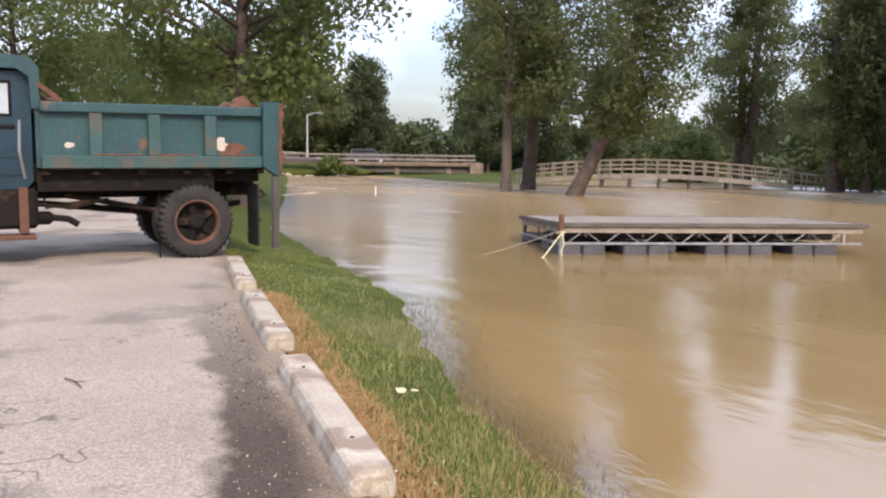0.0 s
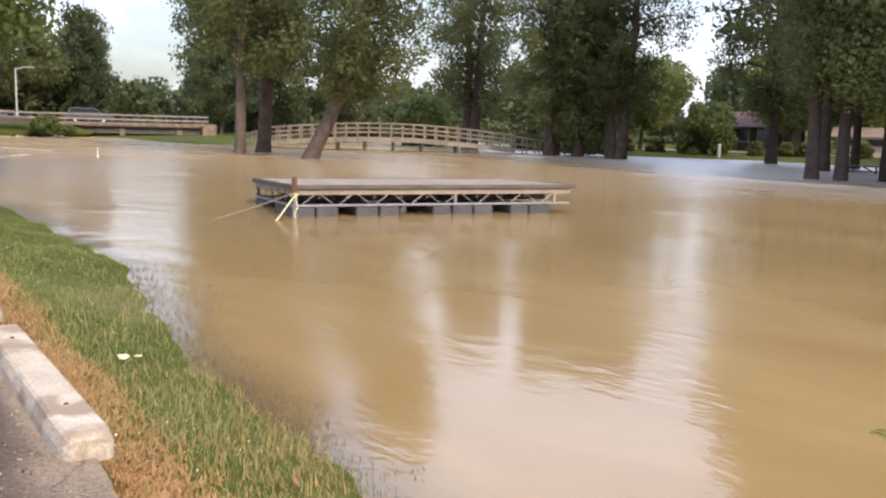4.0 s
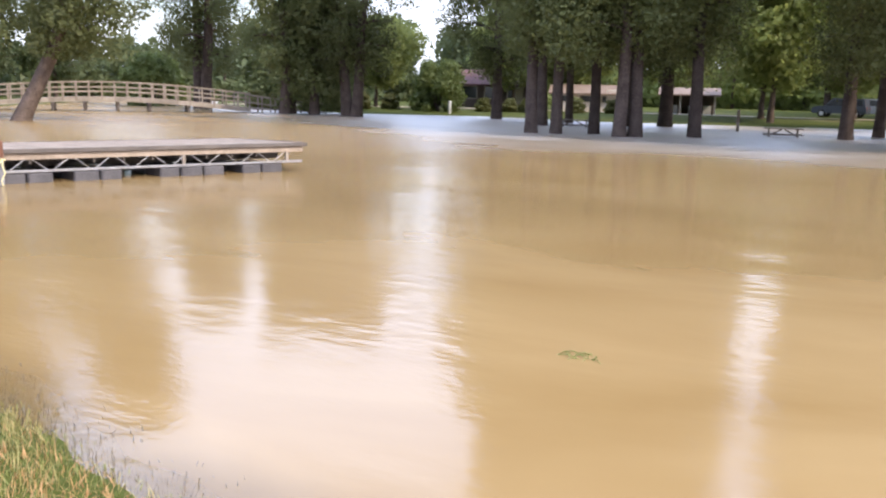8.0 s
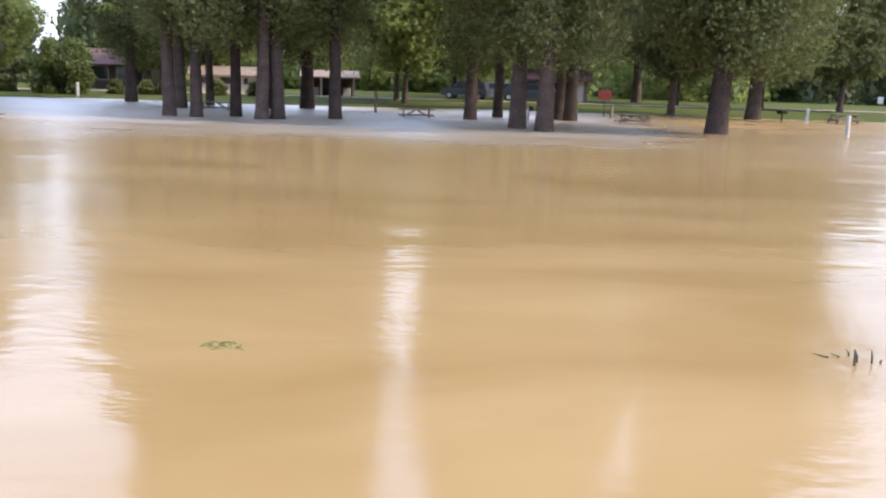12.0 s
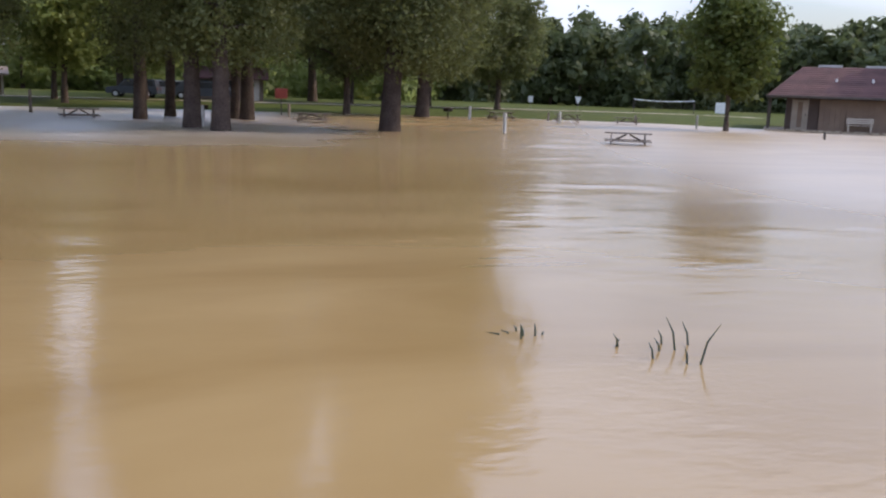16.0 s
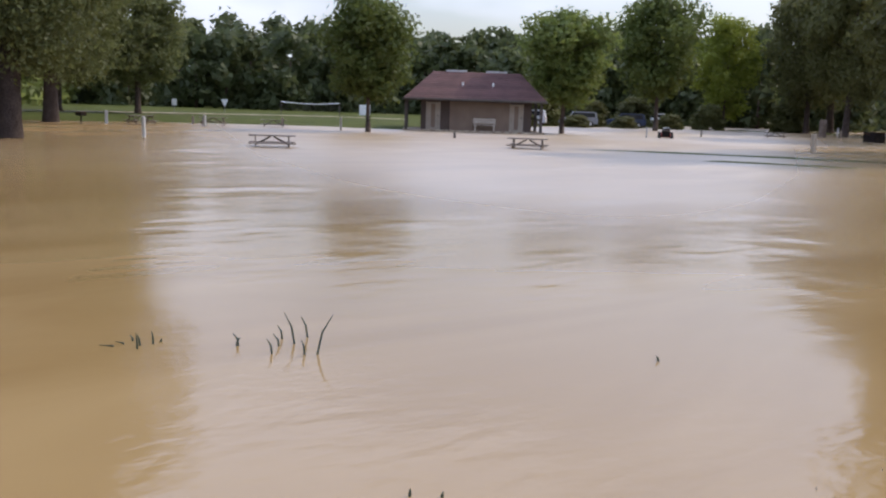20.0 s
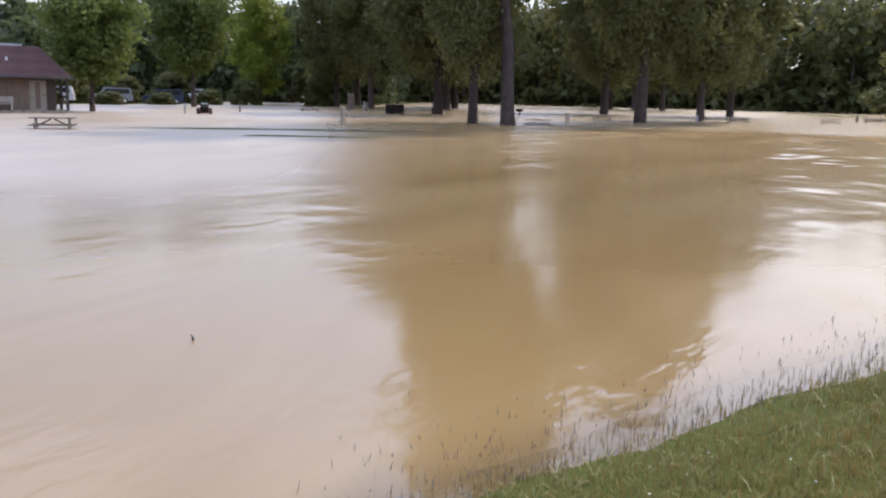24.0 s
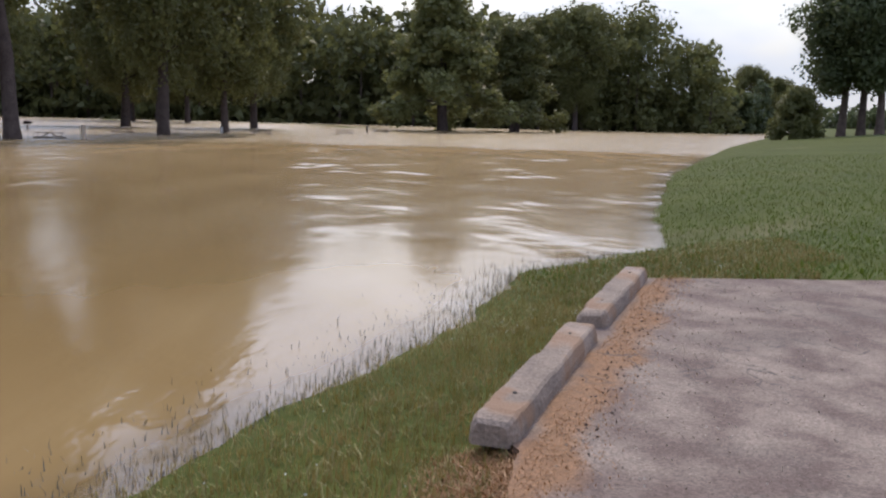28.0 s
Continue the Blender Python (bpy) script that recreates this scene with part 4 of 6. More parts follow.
for x, y, s, w, src in [(-41.0, 53.0, 0.95, 0.85, hero), (-35.0, 52.8, 0.9, 0.8, hero), (15.4, 63.2, 1.0, 1.05, oak), (10.4, 66.3, 0.6, 0.6, big), (21, 84, 0.75, 0.8, big), (3, 92, 0.8, 0.9, big),
                        (-10.8, 74, 1.0, 1.2, lime_g), (-4.5, 80, 1.0, 1.2, lime_g), (-30, 84, 1.0, 1.3, lime_g), (-44.5, 71, 0.8, 1.0, lime_g), (-49, 73, 0.8, 1.0, lime_g), (-34.5, 80, 0.9, 1.0, lime_g), (-8, 98, 0.6, 0.8, big), (-9.4, 69, 1.2, 1.3, lime_g), (27.1, 81, 0.55, 0.6, big), (50.7, 50.9, 1.06, 1.2, maple), (73.5, 60.3, 1.5, 1.5, maple), (97, 57.5, 0.8, 0.7, big_d), (92, 50, 0.95, 0.75, big_d), (110, 62, 1.0, 1.0, big_d),
                        (78.7, 35.4, 1.0, 1.0, big_d), (99.5, 43.7, 1.0, 0.9, big_d), (112, 48, 0.9, 0.9, big_d), (150, 36, 1.0, 1.0, big_d), (146, 31, 0.9, 0.8, big_d), (149, 27, 1.0, 0.9, big_d),
                        (56.0, 22.5, 0.9, 0.66, big_d), (72.0, 14.6, 1.2, 0.95, big_d), (84.4, 11.7, 0.85, 0.75, big_d), (112, 12.2, 1.0, 0.9, big_d), (150, 78, 1.1, 1.2, big_d), (140, -25, 0.8, 0.7, spruce), (-99, 37, 0.6, 0.6, big), (-98, 43.5, 0.66, 0.5, big_g), (-88.5, 54.6, 0.56, 0.5, big_g), (-85, 60.5, 0.66, 0.55, big_g), (-81, 65.5, 0.6, 0.55, big_g), (-96, 26, 0.8, 0.6, big_g)]:
    stand(src, x, y, random.uniform(0, 6.28), s, w)
for x, y, s, w in [(-43, 2.6, 0.8, 0.8), (-62, 9, 0.75, 0.6), (-70, 14.5, 0.8, 0.8)]:
    stand(park_a, x, y, random.uniform(0, 6.28), s, w)
bare = tree("shade_tree", "tall leaning tree with a long bare trunk in the flood", 44, 27, 0.46, 11.5, 6.0, 9000, 0.36, LEAF_D, BARK_D, "tall", (0.02, 0.05), droop=0.3, clump_r=1.4, floor=10.0)
move_thing(bare, 54.7, 19.5)
# the far reach of the river
for i, (x, y, s) in enumerate([(200, -31, 1.15), (194, -40, 1.2), (186, -46, 1.25), (300, -135, 1.1), (330, -160, 1.0)]):
    stand(big_d, x, y, i * 1.3, s, s * 0.95)
road_tree = tree("roadside_tree", "tall roadside tree with a bare leaning trunk and airy crown", 61, 17, 0.42, 5.5, 4.3, 11000, 0.28, LEAF_W, BARK, "tall", (0.02, -0.03), droop=0.35, clump_r=1.25)
move_thing(road_tree, 87.8, -49.6)
stand(road_tree, 86.9, -51.2, 1.0, 1.0)
stand(road_tree, 85.9, -52.6, 2.3, 1.05)


def shrub(name, label, seed, w, h, leaves, leaf, mat, taper=0.0):
    """A leafy bush down to the ground."""
    rng = np.random.default_rng(seed)
    t = thing(name, label, "bush")
    bm = bmesh.new()
    clumps = []
    for i in range(44):
        a, s = rng.uniform(0, 6.28), rng.uniform(0.05, 1)
        r = w * (math.sqrt(max(0.02, 1 - (2 * s - 0.8) ** 2 / 1.5)) * (1 - taper * s)) * rng.uniform(0.5, 0.95)
        c = (r * math.cos(a), r * math.sin(a), h * s * 0.92)
        clumps.append((*c, rng.uniform(0.6, 1.1)))
        if i % 4 == 0:
            add_tube(bm, [(0, 0, 0), (c[0] * 0.4, c[1] * 0.4, c[2] * 0.6), c], [0.05, 0.03, 0.01], 5)
    part("stems", bm, BARK, t)
    leaves = int(leaves * 1.5)
    p, out = crown_points(rng, leaves, clumps, w * 0.34)
    p[:, 2] = np.maximum(p[:, 2], 0.05)
    raw_mesh("foliage", leaf_triangles(rng, p, leaf, out).reshape(-1, 3), leaves, mat, t, 3)
    return t


bush_y = shrub("rounded_bush", "round light green tree-sized bush on the far lawn", 71, 2.3, 4.3, 9000, 0.16, LEAF_P)
move_thing(bush_y, -36.1, 67.5)
stand(bush_y, -61.4, 60.0, 1.0, 1.15)
bush_d = shrub("clipped_bush", "small dark clipped bush on the far lawn", 72, 0.75, 1.3, 2200, 0.13, LEAF_D)
move_thing(bush_d, -46.5, 63)
for x, y, s in [(-44.6, 64, 1), (-42.5, 65.5, 1.1), (-48.5, 61.5, 1.1), (-40.5, 67, 1), (-33, 70, 0.9), (-31, 71, 0.9), (-29.6, 71.5, 0.9), (-25.5, 72.4, 1.0), (-22.6, 73.5, 0.9), (-51, 62, 1.2)]:
    stand(bush_d, x, y, random.uniform(0, 6), s)
bush_b = shrub("round_shrub", "big dark shrub at the water's edge", 73, 2.5, 5.0, 7000, 0.22, LEAF_D, 0.45)
move_thing(bush_b, 85.4, -43.5)
# shrubs added to make up the dark, shaded mass round the parked cars
for x, y, s, w in [(66, 76, 0.6, 0.9), (71, 74.5, 0.7, 1.0), (77, 73, 0.6, 0.9), (83, 71.5, 0.7, 1.0), (90, 66, 0.6, 0.9), (97, 60, 0.7, 1.0), (60, 76, 0.5, 0.8), (64.8, 70.5, 0.3, 0.6), (71, 69.2, 0.3, 0.7), (77.5, 68, 0.3, 0.7), (83.5, 66.5, 0.35, 0.7)]:
    stand(bush_b, x, y, x, s, w, label="added dark shrub at the edge of the flooded lawn")
bush_r = shrub("bank_shrub", "tangle of green shrubs on the bank", 74, 1.2, 1.2, 3000, 0.16, LEAF_M)
move_thing(bush_r, -79.8, 31.6, z=0.55)
stand(bush_r, -79.6, 33.4, 1, 0.5, 0.8, z=0.4)


def woods(name, label, seed, az0, az1, near, depth, low, high, count, leaf, mat):
    """A belt of woodland that follows an arc round the lake: many crowns, too many to count."""
    rng = np.random.default_rng(seed)
    n = int(abs(az1 - az0) / 180 * math.pi * near / 4.2)
    clumps, bm = [], bmesh.new()
    for i in range(n):
        for row in range(3):
            a = radians(az0 + (az1 - az0) * (i + rng.uniform(0, 1)) / n)
            r = near + depth * (row + rng.uniform(0, 0.8)) / 3
            h = rng.uniform(low, high) * (0.82 + 0.14 * row)
            x, y = -math.sin(a) * r, math.cos(a) * r
            wd = max(2.6, h * rng.uniform(0.21, 0.33))
            z0 = 0.3
            if row == 0:
                add_tube(bm, [(x, y, -0.3), (x, y, h * 0.7)], [0.28, 0.1], 6)
            for k in range(26):
                s = rng.uniform(0.0, 1.0)
                q = wd * math.sqrt(max(0.03, 1 - ((s - 0.42) / 0.62) ** 2)) * rng.uniform(0.4, 1)
                b = rng.uniform(0, 6.28)
                clumps.append((x + q * math.cos(b), y + q * math.sin(b), z0 + h * s, rng.uniform(0.7, 1.2) * wd / 3.2))
            # shrubs that close the gaps under the crowns
            for k in range(15 if row else 4):
                b, q = rng.uniform(0, 6.28), wd * rng.uniform(0.2, 1.3)
                clumps.append((x + q * math.cos(b), y + q * math.sin(b), z0 + h * rng.uniform(0.0, 0.30), rng.uniform(0.8, 1.2) * wd / 3.2))
    ob = thing(name, label, "woodland", kind="stuff")
    part("trunks", bm, BARK, ob)
    count = int(count * 1.55)
    p, out = crown_points(rng, count, clumps, 1.45)
    p[:, 2] = np.maximum(p[:, 2], 0.2)
    raw_mesh("foliage", leaf_triangles(rng, p, leaf, out).reshape(-1, 3), count, mat, ob, 3)
    return ob


woods("woodland", "distant belt of mixed green woodland", 81, 96, 66, 105, 30, 8, 11, 30000, 0.5, LEAF_W)
woods("woodland", "low distant belt of woodland behind the bridges", 82, 66, 40, 112, 34, 5, 7.5, 26000, 0.5, LEAF_W)
woods("woodland", "green woodland behind the far lawn", 87, 40, 24, 118, 34, 8.5, 12, 30000, 0.5, LEAF_W)
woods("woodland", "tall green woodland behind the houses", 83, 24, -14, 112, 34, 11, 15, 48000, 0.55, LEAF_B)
woods("woodland", "dark even belt of woodland behind the shelter", 84, -14, -62, 135, 34, 12, 14, 80000, 0.78, LEAF_W)
woods("woodland", "dark woodland on the flooded far side", 85, -62, -100, 190, 40, 19, 26, 52000, 1.15, LEAF_D)
woods("woodland", "tall dark grove along the far river bank", 88, -100.5, -109, 198, 26, 22, 27, 20000, 0.75, LEAF_D)
woods("woodland", "dark grove stepping down towards the river bend", 90, -109, -112.3, 205, 26, 16, 20, 7000, 0.75, LEAF_D)
woods("woodland", "lower dark grove where the river bends", 89, -112.3, -115.5, 220, 26, 9, 12, 4500, 0.75, LEAF_W)
woods("woodland", "low hazy tree line on the horizon", 86, -100, -150, 640, 60, 12, 17, 26000, 2.0, LEAF_W)


# ---- dump truck ----
def build_truck():
    t = thing("dump_truck", "old green dump truck with rusty bed parked tail to the water", "truck", pose(-14.36, 3.24, LOT_Z - 0.02, 0.6, 0, 0))
    # x: out to the visible side, y: to the tail, z: up; the rear axle is at y = 0
    bed = part("bed", prism([(-2.05, 1.32), (1.02, 1.32), (1.02, 1.40), (-2.05, 1.40)], -1.1, 1.1), TEAL, t, "faded teal steel dump bed")
    for side in (1, -1):
        x = 1.08 * side
        part("side_panel", box((x - 0.03, -2.05, 1.34), (x + 0.03, 0.98, 2.18)), TEAL, bed)
        part("top_rail", box((x - 0.04, -2.05, 2.06), (x + 0.12 * 1 if side > 0 else x + 0.04, 0.86, 2.19) if side > 0 else (x + 0.04, 0.86, 2.19), 0.012), TEAL, bed)
        part("bottom_rail", box((x - 0.04, -2.05, 1.33), (x + 0.13, 0.86, 1.50), 0.012) if side > 0 else box((x - 0.13, -2.05, 1.33), (x + 0.04, 0.86, 1.50), 0.012), TEAL_D, bed, "teal rail with rubbed rusty patches")
        for y in (-1.38, -0.63, 0.13):
            part("stake", box((x, y - 0.085, 1.5), (x + 0.11 * side, y + 0.085, 2.06), 0.01) if side > 0 else box((x - 0.11, y - 0.085, 1.5), (x, y + 0.085, 2.06), 0.01), TEAL_D, bed)
        part("corner_post", prism([(0.86, 1.36), (1.10, 1.20), (1.13, 1.22), (1.13, 2.27), (0.88, 2.27)], x - 0.05, x + 0.15) if side > 0 else prism([(0.86, 1.36), (1.10, 1.20), (1.13, 2.27), (0.88, 2.27)], x - 0.15, x + 0.05), TEAL, bed)
    part("post_edge", prism([(1.095, 1.22), (1.145, 1.24), (1.145, 2.10), (1.12, 2.18), (1.10, 1.9)], 1.02, 1.242), RUST, bed, "rusted rear edge of the corner post")
    for y0, z0, w, h in ((-1.15, 1.92, 0.035, 0.012), (-0.30, 1.72, 0.02, 0.03), (-1.02, 1.62, 0.02, 0.03), (-1.80, 1.80, 0.015, 0.025)):
        bm = bmesh.new()
        bm.faces.new([bm.verts.new((1.1125, y0 + w * math.cos(a) * random.uniform(0.5, 1.1), z0 + h * math.sin(a) * random.uniform(0.5, 1.2))) for a in np.linspace(0, 6.0, 12)])
        part("rust_spot", bm, RUST, bed, "small rust spot in the paint")
    bed.location.z = -0.05
    part("front_panel", box((-1.08, -2.10, 1.34), (1.08, -2.03, 2.62)), TEAL, bed)
    part("tailgate", box((-1.05, 1.04, 1.36), (1.05, 1.12, 2.22), 0.01), RUST, bed, "rusty tailgate")
    part("tailgate_bar", beam((-1.2, 1.14, 2.2), (1.24, 1.14, 2.2), 0.06, 0.09), RUST, bed)
    for z in (1.45, 1.8, 2.05):
        part("tailgate_hinge", box((1.16, 1.10, z), (1.24, 1.19, z + 0.10), 0.01), RUST, bed)
    # cab guard, bent over the cab roof
    part("cab_guard", prism([(-2.14, 2.1), (-2.05, 2.1), (-2.05, 2.64), (-2.16, 2.76), (-3.4, 2.82), (-3.4, 2.62), (-2.30, 2.60), (-2.16, 2.50)], -1.1, 1.12), TEAL, bed, "bent steel guard over the cab")
    part("guard_brace", beam((1.1, -2.06, 2.42), (1.1, -1.78, 2.2), 0.06, 0.06), RUST, bed)
    for y0, z0, w, h in ((0.27, 1.62, 0.22, 0.22), (-1.70, 1.60, 0.13, 0.10)):
        bm = bmesh.new()
        bm.faces.new([bm.verts.new((1.114, y0 + w * math.cos(a) * random.uniform(0.7, 1.1) * 0.5, z0 + 0.04 + h * math.sin(a) * random.uniform(0.6, 1.1) * 0.5)) for a in np.linspace(0, 6.0, 14)])
        part("bare_patch", bm, CREAM, bed, "bare pale patch where paint has flaked")
    for y0, y1 in ((-0.6, -0.05), (0.22, 0.78), (-1.42, -0.8)):
        part("rust_streak", box((1.10, y0, 1.50), (1.20, y1, 1.525), 0.01), RUST, bed, "rust lying on the rail")
    # rust creeping out round the flaked patch
    bm = bmesh.new()
    bm.faces.new([bm.verts.new((1.113, 0.42 + 0.26 * math.cos(a) * random.uniform(0.5, 1.1), 1.60 + 0.10 * math.sin(a) * random.uniform(0.5, 1.2))) for a in np.linspace(0, 6.0, 16)])
    part("rust_patch", bm, RUST, bed, "spreading rust patch")
    # debris that shows over the rail
    for y, z, s in ((0.65, 2.2, 0.2), (0.45, 2.18, 0.14), (-2.0, 2.2, 0.15)):
        bm = bmesh.new()
        bmesh.ops.create_icosphere(bm, subdivisions=2, radius=s)
        for v in bm.verts:
            v.co *= 1 + 0.5 * noise.noise(v.co * 9)
            v.co += Vector((0.9, y, z - 0.05))
        part("scrap", bm, RUST, bed, "rusty scrap on the load")
    # frame, hoist, springs
    chassis = part("chassis", box((-0.45, -4.9, 0.86), (-0.33, 0.95, 1.10), 0.01), BLACK, t)
    part("chassis_rail", box((0.33, -4.9, 0.86), (0.45, 0.95, 1.10), 0.01), BLACK, chassis)
    part("subframe", box((-0.9, -2.15, 1.08), (0.9, 0.9, 1.33), 0.02), BLACK, t)
    for y in (-2.0, -1.4, -0.8, -0.2, 0.4, 0.85):
        part("cross_sill", box((-1.12, y - 0.05, 1.2), (1.14, y + 0.05, 1.335)), BLACK, t)
    part("side_skirt", box((1.0, -2.1, 0.98), (1.03, 0.2, 1.34)), BLACK, t)
    part("axle", tube([(-0.95, 0, 0.53), (0.95, 0, 0.53)], [0.1, 0.1], 12), BLACK, t)
    part("differential", turned([(-0.25, 0.05), (-0.18, 0.2), (0, 0.25), (0.18, 0.2), (0.25, 0.05)], 16), BLACK, t).location = (0, 0, 0.53)
    part("drive_shaft", tube([(0.05, -3.2, 0.9), (0.05, -0.15, 0.58)], [0.05, 0.05], 10), BLACK, t)
    part("hoist_strut", tube([(0.75, -1.75, 0.92), (0.75, -0.45, 0.66)], [0.04, 0.04], 8), BLACK, t)
    part("leaf_spring", prism([(-0.7, 0.72), (0, 0.6), (0.7, 0.72), (0.7, 0.80), (0, 0.72), (-0.7, 0.80)], 0.5, 0.6), BLACK, t)
    # wheels
    tyre_profile = [(-0.135, 0.30), (-0.15, 0.38), (-0.145, 0.46), (-0.12, 0.505), (-0.06, 0.525), (0.06, 0.525), (0.12, 0.505), (0.145, 0.46), (0.15, 0.38), (0.135, 0.30)]

    def wheel(x, y, side, tread=True):
        w = part("wheel", turned([(-0.12 * side, 0.305), (0.02 * side, 0.30), (0.10 * side, 0.305), (0.128 * side, 0.318)], 36), RUST, t, "rust-brown steel wheel")
        w.location = (x, y, 0.525)
        part("tyre", turned(tyre_profile, 144 if tread else 48, 0.022 if tread else 0.0), RUBBER, w, "worn black truck tyre")
        part("disc", turned([(0.015 * side, 0.30), (0.03 * side, 0.26), (0.0, 0.20), (-0.01 * side, 0.12)], 32), BLACK, w)
        for k in range(5):
            m = Matrix.Rotation(2 * math.pi * k / 5 + 0.3, 4, "X")
            part("spoke", box((0.01 * side, -0.05, 0.10) if side > 0 else (-0.06, -0.05, 0.10), (0.06, 0.05, 0.29) if side > 0 else (-0.01, 0.05, 0.29), 0.012, m), BLACK, w)
        part("hub", turned([(0.0, 0.13), (0.09 * side, 0.11), (0.13 * side, 0.07), (0.135 * side, 0.0)], 20), BLACK, w, "greasy hub")
        for k in range(10):
            a = 2 * math.pi * k / 10
            part("wheel_nut", tube([(0.05 * side, 0.10 * math.cos(a), 0.10 * math.sin(a)), (0.085 * side, 0.10 * math.cos(a), 0.10 * math.sin(a))], [0.014, 0.014], 6), RUST, w)
        part("rim_ring", turned([(0.10 * side, 0.315), (0.14 * side, 0.318), (0.145 * side, 0.30), (0.12 * side, 0.285), (0.05 * side, 0.27)], 36), RUST, w, "rusty rim ring")

    wheel(1.05, -0.08, 1)
    wheel(0.72, -0.08, 1, False)
    wheel(-1.05, 0, -1)
    wheel(-0.72, 0, -1, False)
    wheel(1.0, -4.3, 1)
    wheel(-1.0, -4.3, -1)
    # cab
    cab = part("cab", prism([(-2.14, 1.12), (-2.14, 2.42), (-2.22, 2.52), (-3.23, 2.52), (-3.53, 2.0), (-3.63, 1.95), (-3.63, 0.95), (-2.28, 0.95)], -1.0, 1.0), NAVY, t, "dark blue steel cab")
    part("door", prism([(-2.24, 1.20), (-2.24, 2.40), (-2.30, 2.46), (-3.14, 2.46), (-3.38, 1.98), (-3.38, 1.20)], 1.0, 1.018), NAVY, cab)
    part("door_window", prism([(-2.40, 1.98), (-2.40, 2.36), (-3.06, 2.36), (-3.26, 1.98)], 1.016, 1.024), PALEGLASS, cab, "side window with sky painted into its glass")
    part("window_seal", prism([(-2.36, 1.94), (-2.36, 2.40), (-3.10, 2.40), (-3.32, 1.94)], 1.012, 1.020), BLACK, cab)
    part("door_handle", box((1.016, -2.56, 1.80), (1.05, -2.34, 1.84), 0.006), BLACK, cab)
    part("door_crease", box((1.016, -3.36, 1.42), (1.026, -2.26, 1.45), 0.004), NAVY, cab)
    part("hood", prism([(-3.64, 0.95), (-3.64, 1.92), (-4.88, 1.75), (-4.98, 1.0)], -0.85, 0.85), NAVY, t)
    part("front_fender", prism([(-3.48, 1.0), (-3.56, 1.25), (-3.88, 1.35), (-4.38, 1.3), (-4.73, 1.0), (-4.53, 1.15), (-4.08, 1.22), (-3.73, 1.15)], 0.8, 1.05), NAVY, t)
    part("bumper", box((-1.1, -5.18, 0.6), (1.1, -5.03, 0.85), 0.02), BLACK, t)
    # tank and step under the cab
    tank = part("fuel_tank", box((0.62, -3.08, 0.50), (1.06, -2.10, 1.02), 0.05), BLACK, t, "grimy black fuel tank")
    part("tank_strap", box((0.61, -2.33, 0.44), (1.08, -2.22, 1.04), 0.008), RUST, tank, "rusty strap")
    part("tank_strap", box((0.61, -2.88, 0.44), (1.08, -2.78, 1.04), 0.008), RUST, tank, "rusty strap")
    part("step", box((0.8, -3.08, 0.36), (1.1, -2.14, 0.42), 0.01), RUST, tank)
    part("exhaust_pipe", tube([(0.8, -2.12, 0.62), (0.8, -1.95, 0.62), (0.8, -1.9, 0.62), (0.82, -1.72, 0.60), (0.85, -1.60, 0.52)], [0.09, 0.09, 0.045, 0.045, 0.045], 12), BLACK, t, "sooty exhaust stub")
    for k in range(3):
        part("hose", tube([(0.9, -2.25 + 0.1 * k, 1.12), (0.92, -2.2 + 0.1 * k, 0.85 - 0.05 * k), (0.9, -1.7, 0.74 + 0.04 * k), (0.85, -1.2, 0.86)], [0.018] * 4, 6), BLACK, t)
    part("air_line", tube([(1.02, -2.28, 1.9), (1.08, -2.3, 1.5), (1.0, -2.24, 1.15)], [0.02] * 3, 6), STEEL, t)
    part("chain", tube([(0.95, -0.55, 1.0), (0.95, -0.56, 0.02)], [0.008] * 2, 5), BLACK, t)
    part("mud_flap", box((0.62, 0.80, 0.14), (1.14, 0.825, 1.05), 0.005), RUBBER, t, "black rubber mud flap")
    part("mud_flap", box((-1.14, 0.80, 0.14), (-0.62, 0.825, 1.05), 0.005), RUBBER, t)
    part("tow_hook", tube([(0.5, 0.9, 0.95), (0.5, 1.06, 0.93), (0.5, 1.10, 0.86), (0.5, 1.03, 0.82)], [0.025] * 4, 7), RUST, t)
    part("brake_hose", tube([(0.9, 0.75, 0.8), (0.95, 0.9, 0.5), (0.9, 0.7, 0.3)], [0.012] * 3, 6), BLACK, t)


build_truck()
post = thing("support_post", "weathered timber post standing on the grass behind the truck", "post", pose(-16.2, 5.28, 0.18))
part("post", box((-0.06, -0.06, -0.2), (0.06, 0.06, 1.38), 0.008), TIMBER_D, post)


